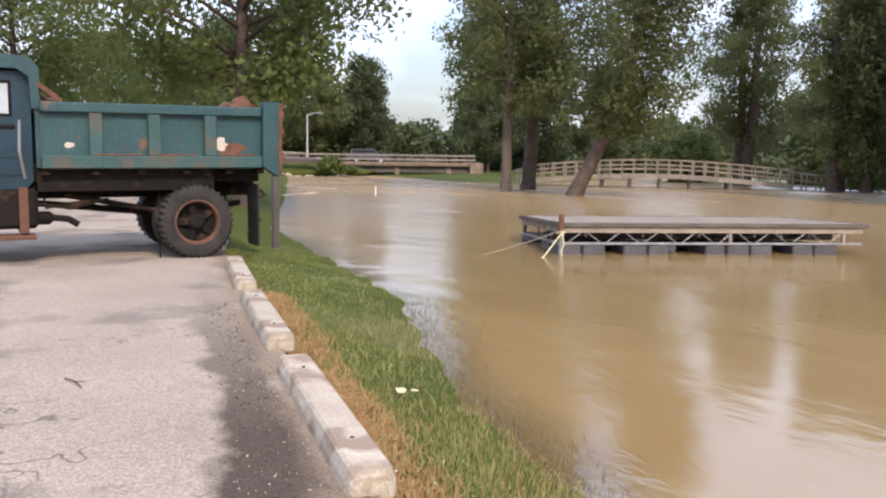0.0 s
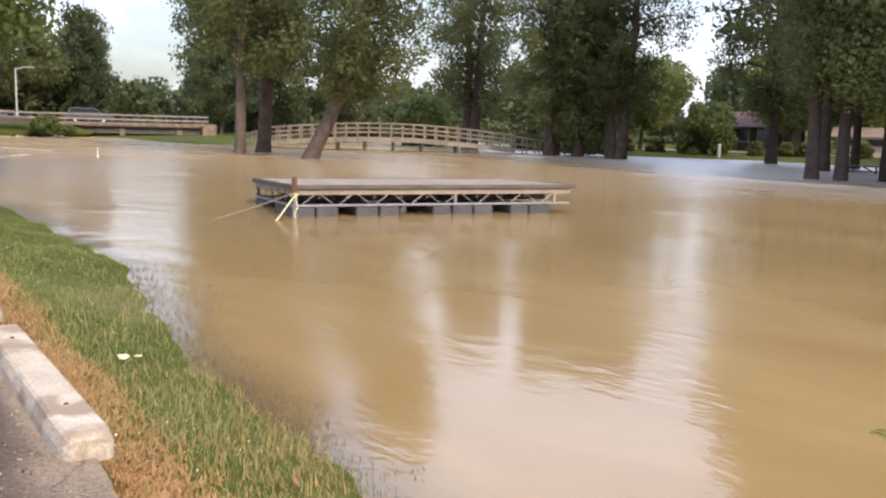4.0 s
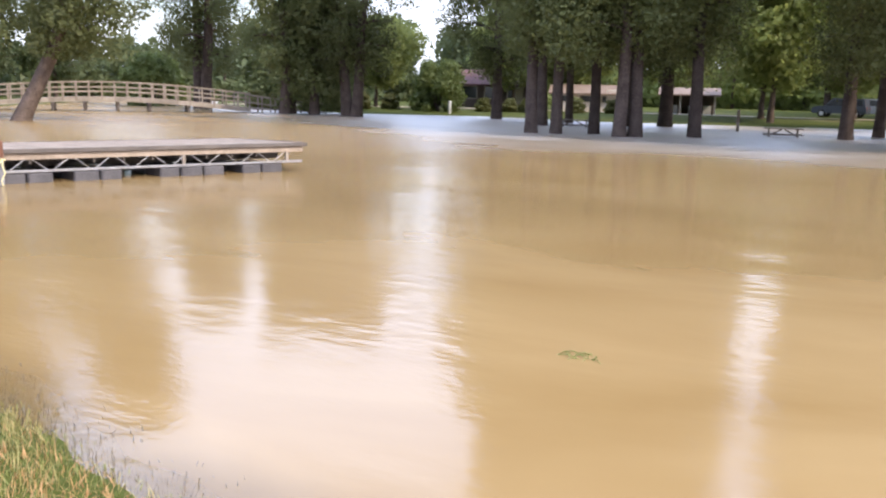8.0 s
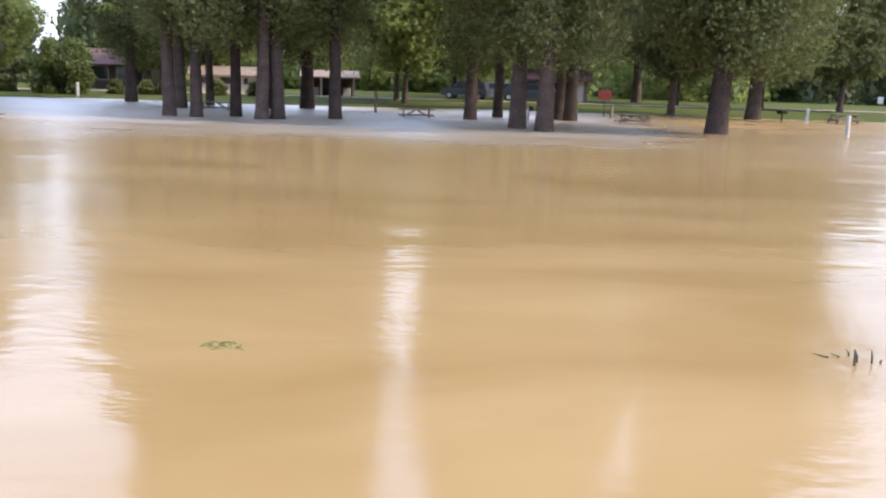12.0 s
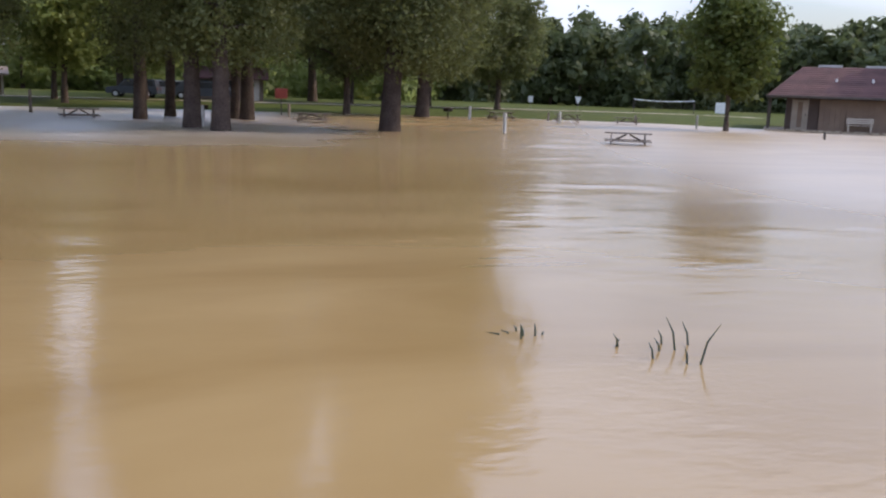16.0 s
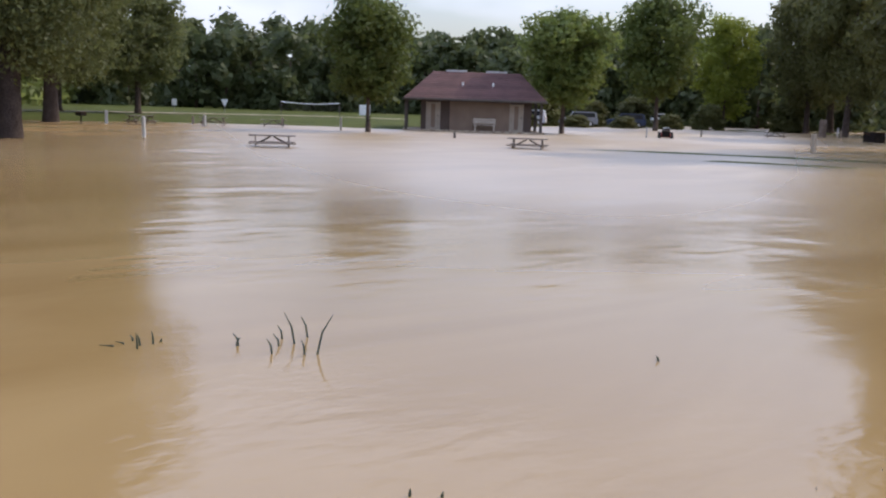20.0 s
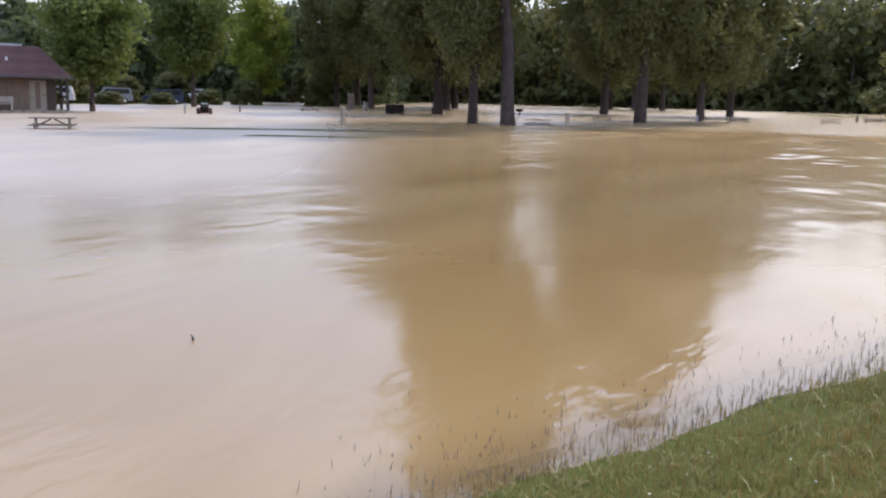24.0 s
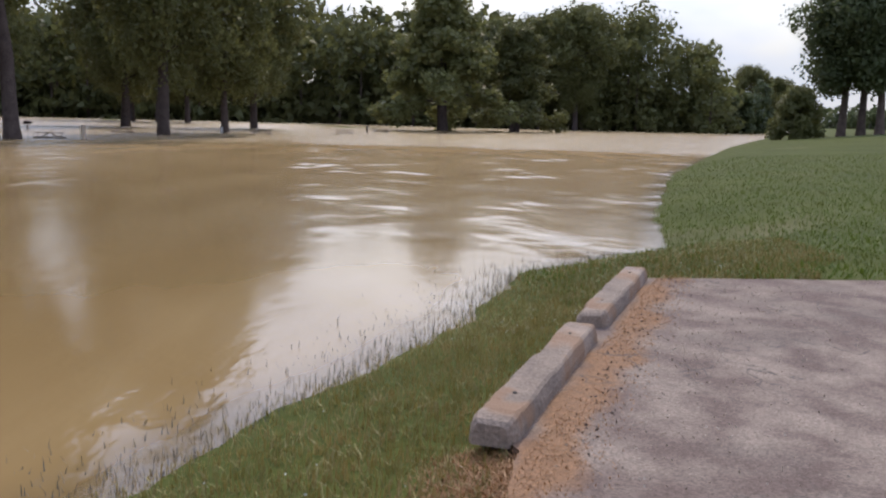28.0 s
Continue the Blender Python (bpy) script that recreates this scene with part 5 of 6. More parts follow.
# ---- floating dock ----
def build_dock():
    a, b = Vector((-15.05, 10.84, 0)), Vector((-12.80, 16.52, 0))
    d = (b - a).normalized()
    t = thing("floating_dock", "floating wooden dock section on grey plastic floats in brown water", "dock", Matrix.Translation(a) @ Matrix.Rotation(math.atan2(d.y, d.x), 4, "Z") @ Matrix.Rotation(radians(-1.5), 4, "X"))
    L, W = 6.4, 3.45      # x along the front, y to the back
    for i in range(40):
        x0 = -0.05 + (L + 0.2) * i / 40
        ob = part("deck_board", box((x0, -0.06, 0.60), (x0 + (L + 0.2) / 40 - 0.008, W + 0.06, 0.638 + 0.004 * (i % 3)), 0.004), DECKING, t)
    for y0, y1 in ((-0.10, -0.06), (W + 0.06, W + 0.10)):
        part("rim_board", box((-0.08, y0, 0.565), (L + 0.2, y1, 0.65), 0.006), TIMBER_D, t, "dark timber edge rail")
    part("rim_board", box((-0.10, -0.10, 0.565), (-0.055, W + 0.10, 0.66), 0.006), TIMBER_D, t)
    part("rim_board", box((L + 0.155, -0.10, 0.565), (L + 0.20, W + 0.10, 0.65), 0.006), TIMBER_D, t)
    part("joist", box((0, -0.045, 0.44), (L + 0.1, -0.005, 0.565), 0.006), DECKING, t, "pale front board")
    part("joist", box((0, W, 0.44), (L + 0.1, W + 0.04, 0.565), 0.006), DECKING, t)
    part("joist", box((-0.03, 0, 0.44), (0.01, W, 0.565), 0.006), TIMBER, t)
    for y in (-0.05, W + 0.02):
        part("lower_rail", box((-0.04, y, 0.20), (L + 0.08, y + 0.05, 0.25), 0.006), STEEL, t, "pale steel lower rail")
        for k in range(15):
            x0, x1 = 0.15 + k * 0.40, 0.15 + k * 0.40 + 0.26
            z0, z1 = (0.25, 0.44) if k % 2 == 0 else (0.44, 0.25)
            part("truss_bar", tube([(x0, y + 0.02, z0), (x1, y + 0.02, z1)], [0.011, 0.011], 6), STEEL, t)
    part("lower_rail", box((-0.05, -0.05, 0.20), (-0.0, W + 0.05, 0.25), 0.006), STEEL, t)
    # inner joists and beams, coloured dark to bring in the shade under the deck
    for x in (0.5, 1.1, 1.7, 2.3, 2.9, 3.5, 4.1, 4.7, 5.3):
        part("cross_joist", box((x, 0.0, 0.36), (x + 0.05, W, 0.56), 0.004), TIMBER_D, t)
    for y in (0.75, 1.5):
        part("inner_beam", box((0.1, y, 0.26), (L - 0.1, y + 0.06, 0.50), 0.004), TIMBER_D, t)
    for x in (0.0, 3.55, L - 0.35):
        for y in (-0.04, W - 0.04):
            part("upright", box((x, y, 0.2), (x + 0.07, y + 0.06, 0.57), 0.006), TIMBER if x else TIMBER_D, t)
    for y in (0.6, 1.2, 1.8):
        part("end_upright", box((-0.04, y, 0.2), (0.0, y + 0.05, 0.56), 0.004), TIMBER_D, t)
    for x0, x1 in ((-0.02, 0.42), (0.45, 0.92), (1.30, 1.80), (1.83, 2.26), (3.05, 3.48), (3.51, 4.0), (4.03, 4.5), (4.95, 5.40), (5.43, 5.95)):
        for y in (-0.05, 0.78, W - 0.75):
            part("float", box((x0, y, -0.22), (x1, y + 0.8, 0.195), 0.03), FLOAT, t, "grey plastic float")
    for y in (0.82, 1.2):
        part("float", box((-0.03, y, -0.2), (0.6, y + 0.34, 0.195), 0.03), FLOAT, t)
    pst = part("corner_post", tube([(-0.02, -0.10, -0.4), (-0.02, -0.10, 0.80)], [0.05, 0.05], 12), STEEL, t, "steel pipe post")
    part("post_sleeve", tube([(-0.02, -0.10, 0.42), (-0.02, -0.10, 0.815)], [0.058, 0.058], 12), RUST, pst, "rusty top sleeve")
    r = thing("rope", "slack pale yellow mooring rope tied to the dock post", "rope", t.matrix_world.copy())
    bm = bmesh.new()
    add_tube(bm, [(-0.02, -0.17, 0.44), (-0.07, -0.2, 0.40), (-0.25, -0.35, 0.22), (-0.48, -0.55, 0.0), (-0.6, -0.66, -0.06)], [0.012] * 5, 6)
    add_tube(bm, [(0.0, -0.17, 0.44), (-0.02, -0.2, 0.36), (0.02, -0.21, 0.22), (-0.06, -0.24, 0.08), (-0.02, -0.22, -0.04)], [0.012] * 5, 6)
    add_tube(bm, [(-0.10, -0.1, 0.46), (0.0, -0.18, 0.47), (0.05, -0.1, 0.45), (-0.02, -0.03, 0.44), (-0.10, -0.1, 0.43)], [0.02] * 5, 6)
    part("line", bm, ROPE, r)
    r2 = thing("rope", "thin pale mooring line running down into the water", "rope", t.matrix_world.copy())
    part("line", tube([(-0.02, -0.16, 0.5), (-0.5, -0.1, 0.32), (-1.1, -0.1, 0.13), (-1.6, -0.12, 0.0), (-1.8, -0.13, -0.05)], [0.012] * 5, 6), TIMBER, r2)


build_dock()


# ---- timber footbridge ----
def build_footbridge():
    a, b = Vector((-54.9, 37.4, 0)), Vector((-42.8, 51.1, 0))
    d = b - a
    L = d.length
    t = thing("footbridge", "arched weathered timber footbridge over the flooded channel", "bridge", Matrix.Translation(a) @ Matrix.Rotation(math.atan2(d.y, d.x), 4, "Z"))
    W = 1.9

    def deck(x):
        s = x / L
        return 0.34 + 0.62 * math.sin(math.pi * min(1, max(0, s * 0.94 + 0.05)))

    n = 22
    xs = [L * i / n for i in range(n + 1)]
    for y in (0, W):
        for x0, x1 in zip(xs, xs[1:]):
            part("stringer", beam((x0, y, deck(x0) - 0.14), (x1, y, deck(x1) - 0.14), 0.09, 0.30), PALEWOOD, t, "pale arched side beam")
        for h in (0.38, 0.68, 1.03):
            for x0, x1 in zip(xs, xs[1:]):
                part("hand_rail" if h > 1 else "rail", beam((x0, y + (0.06 if y else -0.06), deck(x0) + h), (x1, y + (0.06 if y else -0.06), deck(x1) + h), 0.05, 0.11), TIMBER, t)
        for i, x in enumerate(xs):
            part("rail_post", box((x - 0.055, y - 0.05, deck(x) - 0.28), (x + 0.055, y + 0.05, deck(x) + 1.10), 0.008), TIMBER, t)
    for i in range(88):
        x = L * (i + 0.5) / 88
        part("plank", box((x - 0.088, -0.02, deck(x) - 0.02), (x + 0.088, W + 0.02, deck(x) + 0.03)), DECKING, t)
    for x in (5.2, 7.2, 9.3, 11.4, 14.0):
        for y in (0.1, W - 0.1):
            part("bridge_support", tube([(x, y, -1.2), (x, y, deck(x) - 0.2)], [0.12, 0.12], 10), TIMBER_D, t)
        part("support_cap", box((x - 0.12, -0.1, deck(x) - 0.42), (x + 0.12, W + 0.1, deck(x) - 0.27), 0.01), TIMBER_D, t)
    # the approach fence at both ends
    for base, way, count in ((Vector((L, 0, 0)), 1, 6), (Vector((0, 0, 0)), -1, 2)):
        for y in (0, W):
            for k in range(count):
                x = base.x + way * (0.9 + k * 0.95)
                part("ramp_post", box((x - 0.05, y - 0.05, -0.4), (x + 0.05, y + 0.05, 1.12 - 0.06 * k), 0.008), TIMBER, t)
            for h in (0.45, 0.98):
                part("ramp_rail", beam((base.x, y, deck(base.x) + h - 0.05), (base.x + way * (0.9 + (count - 1) * 0.95), y, h - 0.06 * count), 0.05, 0.10), TIMBER, t)
    part("ramp_deck", beam((L, W / 2, deck(L) - 0.03), (L + 5.5, W / 2, 0.12), W, 0.10), TIMBER, t)


build_footbridge()


# ---- road bridge ----
def build_road_bridge():
    a, b = Vector((-93, 24, 0)), Vector((-82.0, 49.0, 0))
    d = b - a
    L = d.length
    t = thing("road_bridge", "low concrete road bridge with a timber railing", "bridge", Matrix.Translation(a) @ Matrix.Rotation(math.atan2(d.y, d.x), 4, "Z"))
    z = 1.25
    part("deck", box((0, 0, z - 0.25), (L, 7.5, z), 0.02), CONCRETE_D, t)
    part("fascia", box((8, -0.05, z - 0.14), (L, 0.0, z + 0.16), 0.01), CONCRETE_D, t, "stained concrete edge beam")
    # one dark block for the girder, also painting in the shade under the deck
    part("girder", box((8, 0.4, z - 0.95), (L, 7.0, z - 0.25), 0.02), TIMBER_D, t)
    for x in (8, 13.5, 19, 24.5):
        part("pier", box((x - 0.25, 0.3, -1), (x + 0.25, 7, z - 0.25), 0.02), CONCRETE_D, t)
    part("abutment", box((L - 0.6, -0.4, -0.8), (L + 0.8, 7.6, z + 0.15), 0.03), CONCRETE_D, t)
    for y in (0.05, 7.4):
        for k in range(25):
            x = 0.4 + k * (L - 0.6) / 24
            part("rail_post", box((x - 0.08, y - 0.07, z), (x + 0.08, y + 0.07, z + 1.0), 0.01), TIMBER_D, t)
        for h in (0.35, 0.80):
            part("rail", box((0, y - 0.12, z + h), (L, y - 0.06, z + h + 0.17), 0.01), PALEWOOD, t)


build_road_bridge()
# the approach bank, its brown sheet barrier and rubble at the water's edge
bm = bmesh.new()
bmesh.ops.create_icosphere(bm, subdivisions=4, radius=1.0)
for v in bm.verts:
    k = 1 + 0.12 * noise.noise(v.co * 3)
    v.co = Vector((v.co.x * 6.5 * k, v.co.y * 10.0 * k, max(v.co.z, -0.2) * 1.05 * k))
bank = part("embankment", bm, GRASS_G, None, smooth=True)
bank.location = (-87.5, 29.0, 0.25)
tagged(bank, "low grassy bank under the bridge approach", "bank", kind="structure")
bar = thing("sheet_barrier", "brown rusted sheet barrier with a thin rail on the bridge approach", "barrier", Matrix.Translation((-82.0, 26.0, 1.0)) @ Matrix.Rotation(math.atan2(6.4, 1.6), 4, "Z"))
for k in range(4):
    part("sheet", prism([(0.0, 0.25), (0.0, 0.66 - 0.03 * k), (0.9, 1.05 - 0.14 * k), (0.9, 0.55)], 1.62 * k, 1.62 * k + 1.6), BROWN, bar)
for k in range(4):
    part("post", box((1.9 * k, 0.92, -0.4), (1.9 * k + 0.1, 1.02, 1.45 - 0.1 * k), 0.01), TIMBER, bar)
part("rail", beam((0, 0.97, 1.38), (5.8, 0.97, 1.08), 0.06, 0.10), TIMBER, bar)
for k in range(26):
    bm = bmesh.new()
    bmesh.ops.create_icosphere(bm, subdivisions=1, radius=random.uniform(0.16, 0.38))
    for v in bm.verts:
        v.co = Vector((v.co.x, v.co.y * 1.3, v.co.z * 0.6)) * (1 + 0.3 * noise.noise(v.co * 5 + Vector((k, 0, 0))))
    st = thing("rubble_stone", "pale broken stone at the water's edge", "stone", pose(-80.9 + random.uniform(-0.6, 0.6), 23.5 + k * 0.42, float(ground_z(-80.9, 23.5 + k * 0.42)[0]) + 0.12, 0, 0, random.uniform(0, 180)), "rubble by the bridge")
    part("stone", bm, CONCRETE, st)


def vehicle(name, label, x, y, z, turn, paint, length=4.6, h=1.75, van=False):
    t = thing(name, label, "car", Matrix.Translation((x, y, z)) @ Matrix.Rotation(turn, 4, "Z"))
    L = length / 2
    body = [(-L, 0.35), (-L, 0.85), (-L * 0.96, 1.0), (-L * 0.9, h * 0.97), (-L * 0.8, h), (L * 0.25, h), (L * 0.52, 1.05), (L * 0.94, 0.92), (L, 0.75), (L, 0.35)]
    if van:
        body[5:8] = [(L * 0.55, h), (L * 0.82, 1.05), (L * 0.96, 0.95)]
    part("body", prism(body, -0.9, 0.9), paint, t)
    for s in (-1, 1):
        w = [(-L * 0.86, 1.08), (-L * 0.82, h - 0.12), (L * 0.22, h - 0.12), (L * 0.44, 1.08)]
        part("side_window", prism(w, 0.9 * s, 0.912 * s), DARKGLASS, t)
        for yy in (-L * 0.62, L * 0.62):
            wh = part("wheel", turned([(-0.1, 0.1), (-0.1, 0.3), (-0.08, 0.34), (0.08, 0.34), (0.1, 0.3), (0.1, 0.1)], 20), RUBBER, t)
            wh.location = (0.82 * s, yy, 0.34)
            part("rim", turned([(0.10 * s, 0.2), (0.11 * s, 0.0)], 14), SILVER, wh)
    part("windscreen", prism([(L * 0.27, h - 0.08), (L * 0.50, 1.1), (L * 0.515, 1.1), (L * 0.285, h - 0.08)], -0.75, 0.75), DARKGLASS, t)
    for s in (-0.6, 0.6):
        part("headlight", box((s - 0.15, L - 0.03, 0.62), (s + 0.15, L + 0.012, 0.76), 0.01), WHITE, t)
        part("tail_light", box((s - 0.12, -L - 0.012, 0.75), (s + 0.12, -L + 0.02, 0.95), 0.01), RED, t)
    return t


vehicle("suv", "dusty grey utility vehicle on the road bridge", -91.6, 40.9, 1.25, radians(-24), SLATE, 4.3, 1.55)


# ---- shelter building ----
def build_shelter():
    a, b = Vector((39.4, 54.4, 0)), Vector((46.1, 49.6, 0))   # the front wall's foot
    d = (b - a).normalized()
    L, D = (b - a).length, 6.0
    t = thing("restroom_building", "park restroom building with a red-brown shingled roof and tan walls", "building", Matrix.Translation(a) @ Matrix.Rotation(math.atan2(d.y, d.x), 4, "Z"))
    z0, z1 = 0.12, 2.32
    part("floor_slab", box((-1.35, -0.6, -0.5), (L + 1.0, D + 0.6, z0), 0.02), CONCRETE, t)
    wall = part("wall", box((0, 0, z0), (L, 0.2, z1)), BROWN, t, "brown front wall")
    part("wall_back", box((0, D - 0.2, z0), (L, D, z1)), BROWN, t)
    part("wall_side", box((0, 0.2, z0), (0.2, D - 0.2, z1)), BROWN, t)
    part("wall_side", box((L - 0.2, 0.2, z0), (L, D - 0.2, z1)), BROWN, t)
    # the tan middle bay of boards stands proud
    for k in range(13):
        x0, w = 2.15 + k * 0.345, 0.337
        part("board", box((x0, -0.16, z0), (x0 + w, 0.0, z1 - 0.08), 0.008), TAN, wall)
    for x, lab in ((0.45, "cream door with a dark gap"), (L - 1.55, "cream door standing beside the end wall")):
        dr = part("door", box((x, -0.05, z0), (x + 0.92, 0.0, z0 + 2.03), 0.01), CREAM_SHADED, t, lab)
        part("door_panel", box((x + 0.30, -0.062, z0 + 0.15), (x + 0.62, -0.05, z0 + 1.9), 0.005), TAN, dr)
        part("door_frame", box((x - 0.08, -0.035, z0), (x, 0.0, z0 + 2.1), 0.005), CREAM_SHADED, dr)
        part("door_frame", box((x + 0.92, -0.035, z0), (x + 1.0, 0.0, z0 + 2.1), 0.005), CREAM_SHADED, dr)
        part("door_handle", box((x + 0.80, -0.10, z0 + 0.98), (x + 0.86, -0.05, z0 + 1.08), 0.005), BLACK, dr)
    for x in (-1.12, L + 0.75):
        for y in (-0.3, D / 2, D + 0.3):
            part("porch_post", box((x - 0.1, y - 0.1, z0), (x + 0.1, y + 0.1, z1 + 0.05), 0.01), TIMBER_D, t)
        part("porch_rail", box((x - 0.06, -0.3, z0 + 0.9), (x + 0.06, D + 0.3, z0 + 1.0)), TIMBER_D, t)
    part("ceiling", box((-1.25, -0.85, z1), (L + 0.95, D + 0.85, z1 + 0.08)), BROWN, t)
    # hipped roof with a flat-topped ridge, in courses of shingles
    e = [(-1.35, -1.0), (L + 1.05, D + 1.0)]
    rz, ridge = 4.45, [(0.9, D / 2), (L - 0.6, D / 2)]
    roof = thing("roof", "", "")
    for key in ("label", "category"):
        if key in roof:
            del roof[key]
    roof.parent = t
    courses = 15
    for k in range(courses):
        s0, s1 = k / courses, (k + 1) / courses
        zz0, zz1 = z1 + 0.06 + (rz - z1) * s0, z1 + 0.06 + (rz - z1) * s1

        def ring(s):
            return [(e[0][0] + (ridge[0][0] - e[0][0]) * s, e[0][1] + (ridge[0][1] - 0.25 - e[0][1]) * s), (e[1][0] + (ridge[1][0] - e[1][0]) * s, e[0][1] + (ridge[0][1] - 0.25 - e[0][1]) * s),
                    (e[1][0] + (ridge[1][0] - e[1][0]) * s, e[1][1] + (ridge[0][1] + 0.25 - e[1][1]) * s), (e[0][0] + (ridge[0][0] - e[0][0]) * s, e[1][1] + (ridge[0][1] + 0.25 - e[1][1]) * s)]

        bm = bmesh.new()
        lo = [bm.verts.new((x, y, zz0 + 0.03)) for x, y in ring(s0)]
        lo2 = [bm.verts.new((x, y, zz0)) for x, y in ring(s0)]
        hi = [bm.verts.new((x, y, zz1)) for x, y in ring(s1)]
        for i in range(4):
            j = (i + 1) % 4
            bm.faces.new((lo[i], lo[j], hi[j], hi[i]))
            bm.faces.new((lo2[i], lo2[j], lo[j], lo[i]))
        bm.faces.new(hi)
        bm.faces.new(lo2[::-1])
        part("shingle_course", bm, ROOF, roof)
    part("fascia", box((-1.38, -1.06, z1 - 0.04), (L + 1.08, -1.01, z1 + 0.12), 0.005), TIMBER_D, t)
    for x in (1.9, 5.0):
        part("ridge_vent", box((x, D / 2 - 0.3, rz + 0.03), (x + 1.6, D / 2 + 0.3, rz + 0.20), 0.02), POSTW, t, "pale ridge vent")
    for x in (3.1, 5.4):
        part("vent_pipe", tube([(x, 0.9, 3.35), (x, 0.9, 3.68)], [0.08, 0.08], 10), WHITE, t, "white roof vent pipe")
    bench = thing("bench", "pale slatted bench against the tan wall", "bench", t.matrix_world @ pose(3.9, -0.85, z0))
    for k in range(4):
        part("seat_slat", box((0, 0.03 + k * 0.11, 0.42), (1.7, 0.12 + k * 0.11, 0.455), 0.005), CREAM, bench)
    for k in range(3):
        part("back_slat", box((0, 0.50, 0.55 + k * 0.13), (1.7, 0.53, 0.65 + k * 0.13), 0.005), CREAM, bench)
    for x in (0.12, 1.52):
        part("leg", box((x, 0.03, 0), (x + 0.07, 0.10, 0.42), 0.005), CREAM, bench)
        part("leg", box((x, 0.46, 0), (x + 0.07, 0.53, 0.95), 0.005), CREAM, bench)
    return t


build_shelter()


# ---- picnic tables ----
def picnic_table():
    t = thing("picnic_table", "weathered grey picnic table standing in flood water", "picnic table", group="picnic tables on the flooded lawn")
    for k in range(5):
        part("top_board", box((-0.95, -0.36 + k * 0.146, 0.71), (0.95, -0.36 + k * 0.146 + 0.138, 0.75), 0.004), TIMBER_P, t)
    for s in (-1, 1):
        for k in range(2):
            y = s * (0.60 + k * 0.145)
            part("seat_board", box((-0.95, y - 0.068, 0.41), (0.95, y + 0.068, 0.45), 0.004), TIMBER_P, t)
    for x in (-0.68, 0.68):
        for s in (-1, 1):
            part("leg", beam((x, s * 0.72, 0.0), (x, s * 0.22, 0.71), 0.045, 0.09), TIMBER_P, t)
        part("seat_bearer", box((x - 0.02, -0.74, 0.32), (x + 0.02, 0.74, 0.41), 0.004), TIMBER_P, t)
        part("top_bearer", box((x - 0.02, -0.34, 0.62), (x + 0.02, 0.34, 0.71), 0.004), TIMBER_P, t)
        part("brace", beam((x, 0, 0.36), (x * 0.1, 0, 0.68), 0.04, 0.07), TIMBER_P, t)
    return t


table = picnic_table()


def put_table(x, y, turn, up, first=False):
    """up: how far the table's top stands above the water."""
    m = Matrix.Translation((x, y, up - 0.75)) @ Matrix.Rotation(radians(turn), 4, "Z")
    if first:
        table.matrix_world = m
    else:
        copy_thing(table, m)


for i, row in enumerate([(16.9, 33.6, -26, 0.48), (29.2, 31.4, -48, 0.48), (-5.9, 47.9, 10, 0.45), (5.8, 48.9, -20, 0.5), (25.0, 59, -30, 0.6), (29.5, 58.8, -25, 0.5), (20.5, 60.5, 10, 0.6), (72, 45.5, -60, 0.45),
                         (73.2, 18, -75, 0.45), (86.6, 0.8, -90, 0.5), (81, 8, -80, 0.45), (58, 18.5, -70, 0.35), (-17.5, 49.5, 15, 0.45), (100, -3, -85, 0.5)]):
    put_table(*row, first=i == 0)


# ---- posts, signs and small park things ----
def marker_post(x, y, h, mat=POSTW, w=0.09, label="short weathered white marker post standing in the water"):
    t = thing("marker_post", label, "post", Matrix.Translation((x, y, 0)) @ Matrix.Rotation(random.uniform(0, 1.5), 4, "Z") @ Matrix.Rotation(radians(random.uniform(-2, 2)), 4, "X"), "posts along the drive")
    part("post", box((-w, -w, -0.5), (w, w, h), 0.015), mat, t)
    part("cap", box((-w * 0.9, -w * 0.9, h), (w * 0.9, w * 0.9, h + 0.025), 0.01), mat, t)


for x, y, h, w, m in [(14.2, 41.3, 0.95, 0.07, POSTW), (18.2, 60.5, 0.9, 0.09, POSTW), (24.6, 61.7, 0.6, 0.07, TIMBER), (24.1, 58.3, 0.75, 0.08, POSTW), (31.7, 61.8, 0.6, 0.08, TIMBER), (31.9, 53.4, 0.85, 0.06, POSTW),
                      (33.0, 42.0, 0.35, 0.06, TIMBER_D), (53, 44.2, 0.75, 0.06, POSTW), (62, 46, 0.6, 0.07, TIMBER), (86, 47.5, 0.9, 0.08, POSTW), (45.3, 26.2, 1.0, 0.11, CONCRETE), (57.0, 16.2, 0.85, 0.10, CONCRETE),
                      (77.6, 42.5, 0.8, 0.08, TIMBER), (100.5, -1.5, 0.75, 0.1, TIMBER), (81, 11.5, 0.55, 0.09, POSTW), (-9.0, 53.2, 1.2, 0.07, TIMBER), (-22.5, 62.5, 1.1, 0.1, POSTW), (-33.4, 64.5, 1.1, 0.1, POSTW), (-17.3, 62.5, 1.0, 0.08, POSTW),
                      (0.0, 41.5, 0.9, 0.08, POSTW), (5.2, 56, 0.8, 0.07, TIMBER)]:
    marker_post(x, y, h, m, w)
stump = thing("tree_stump", "pale broken tree stump in shallow water", "stump", pose(84, 48, -0.2))
part("stump", tube([(0, 0, 0), (0, 0, 0.5), (0.05, 0, 1.6), (0.06, 0, 1.9)], [0.5, 0.36, 0.33, 0.26], 12, 0.2), BARK_P, stump)
bin_t = thing("trash_bin", "dark square trash bin on the flooded lawn", "bin", pose(74, 37.6, 0.0))
part("body", box((-0.9, -0.5, -0.2), (0.9, 0.5, 0.75), 0.04), BLACK, bin_t)
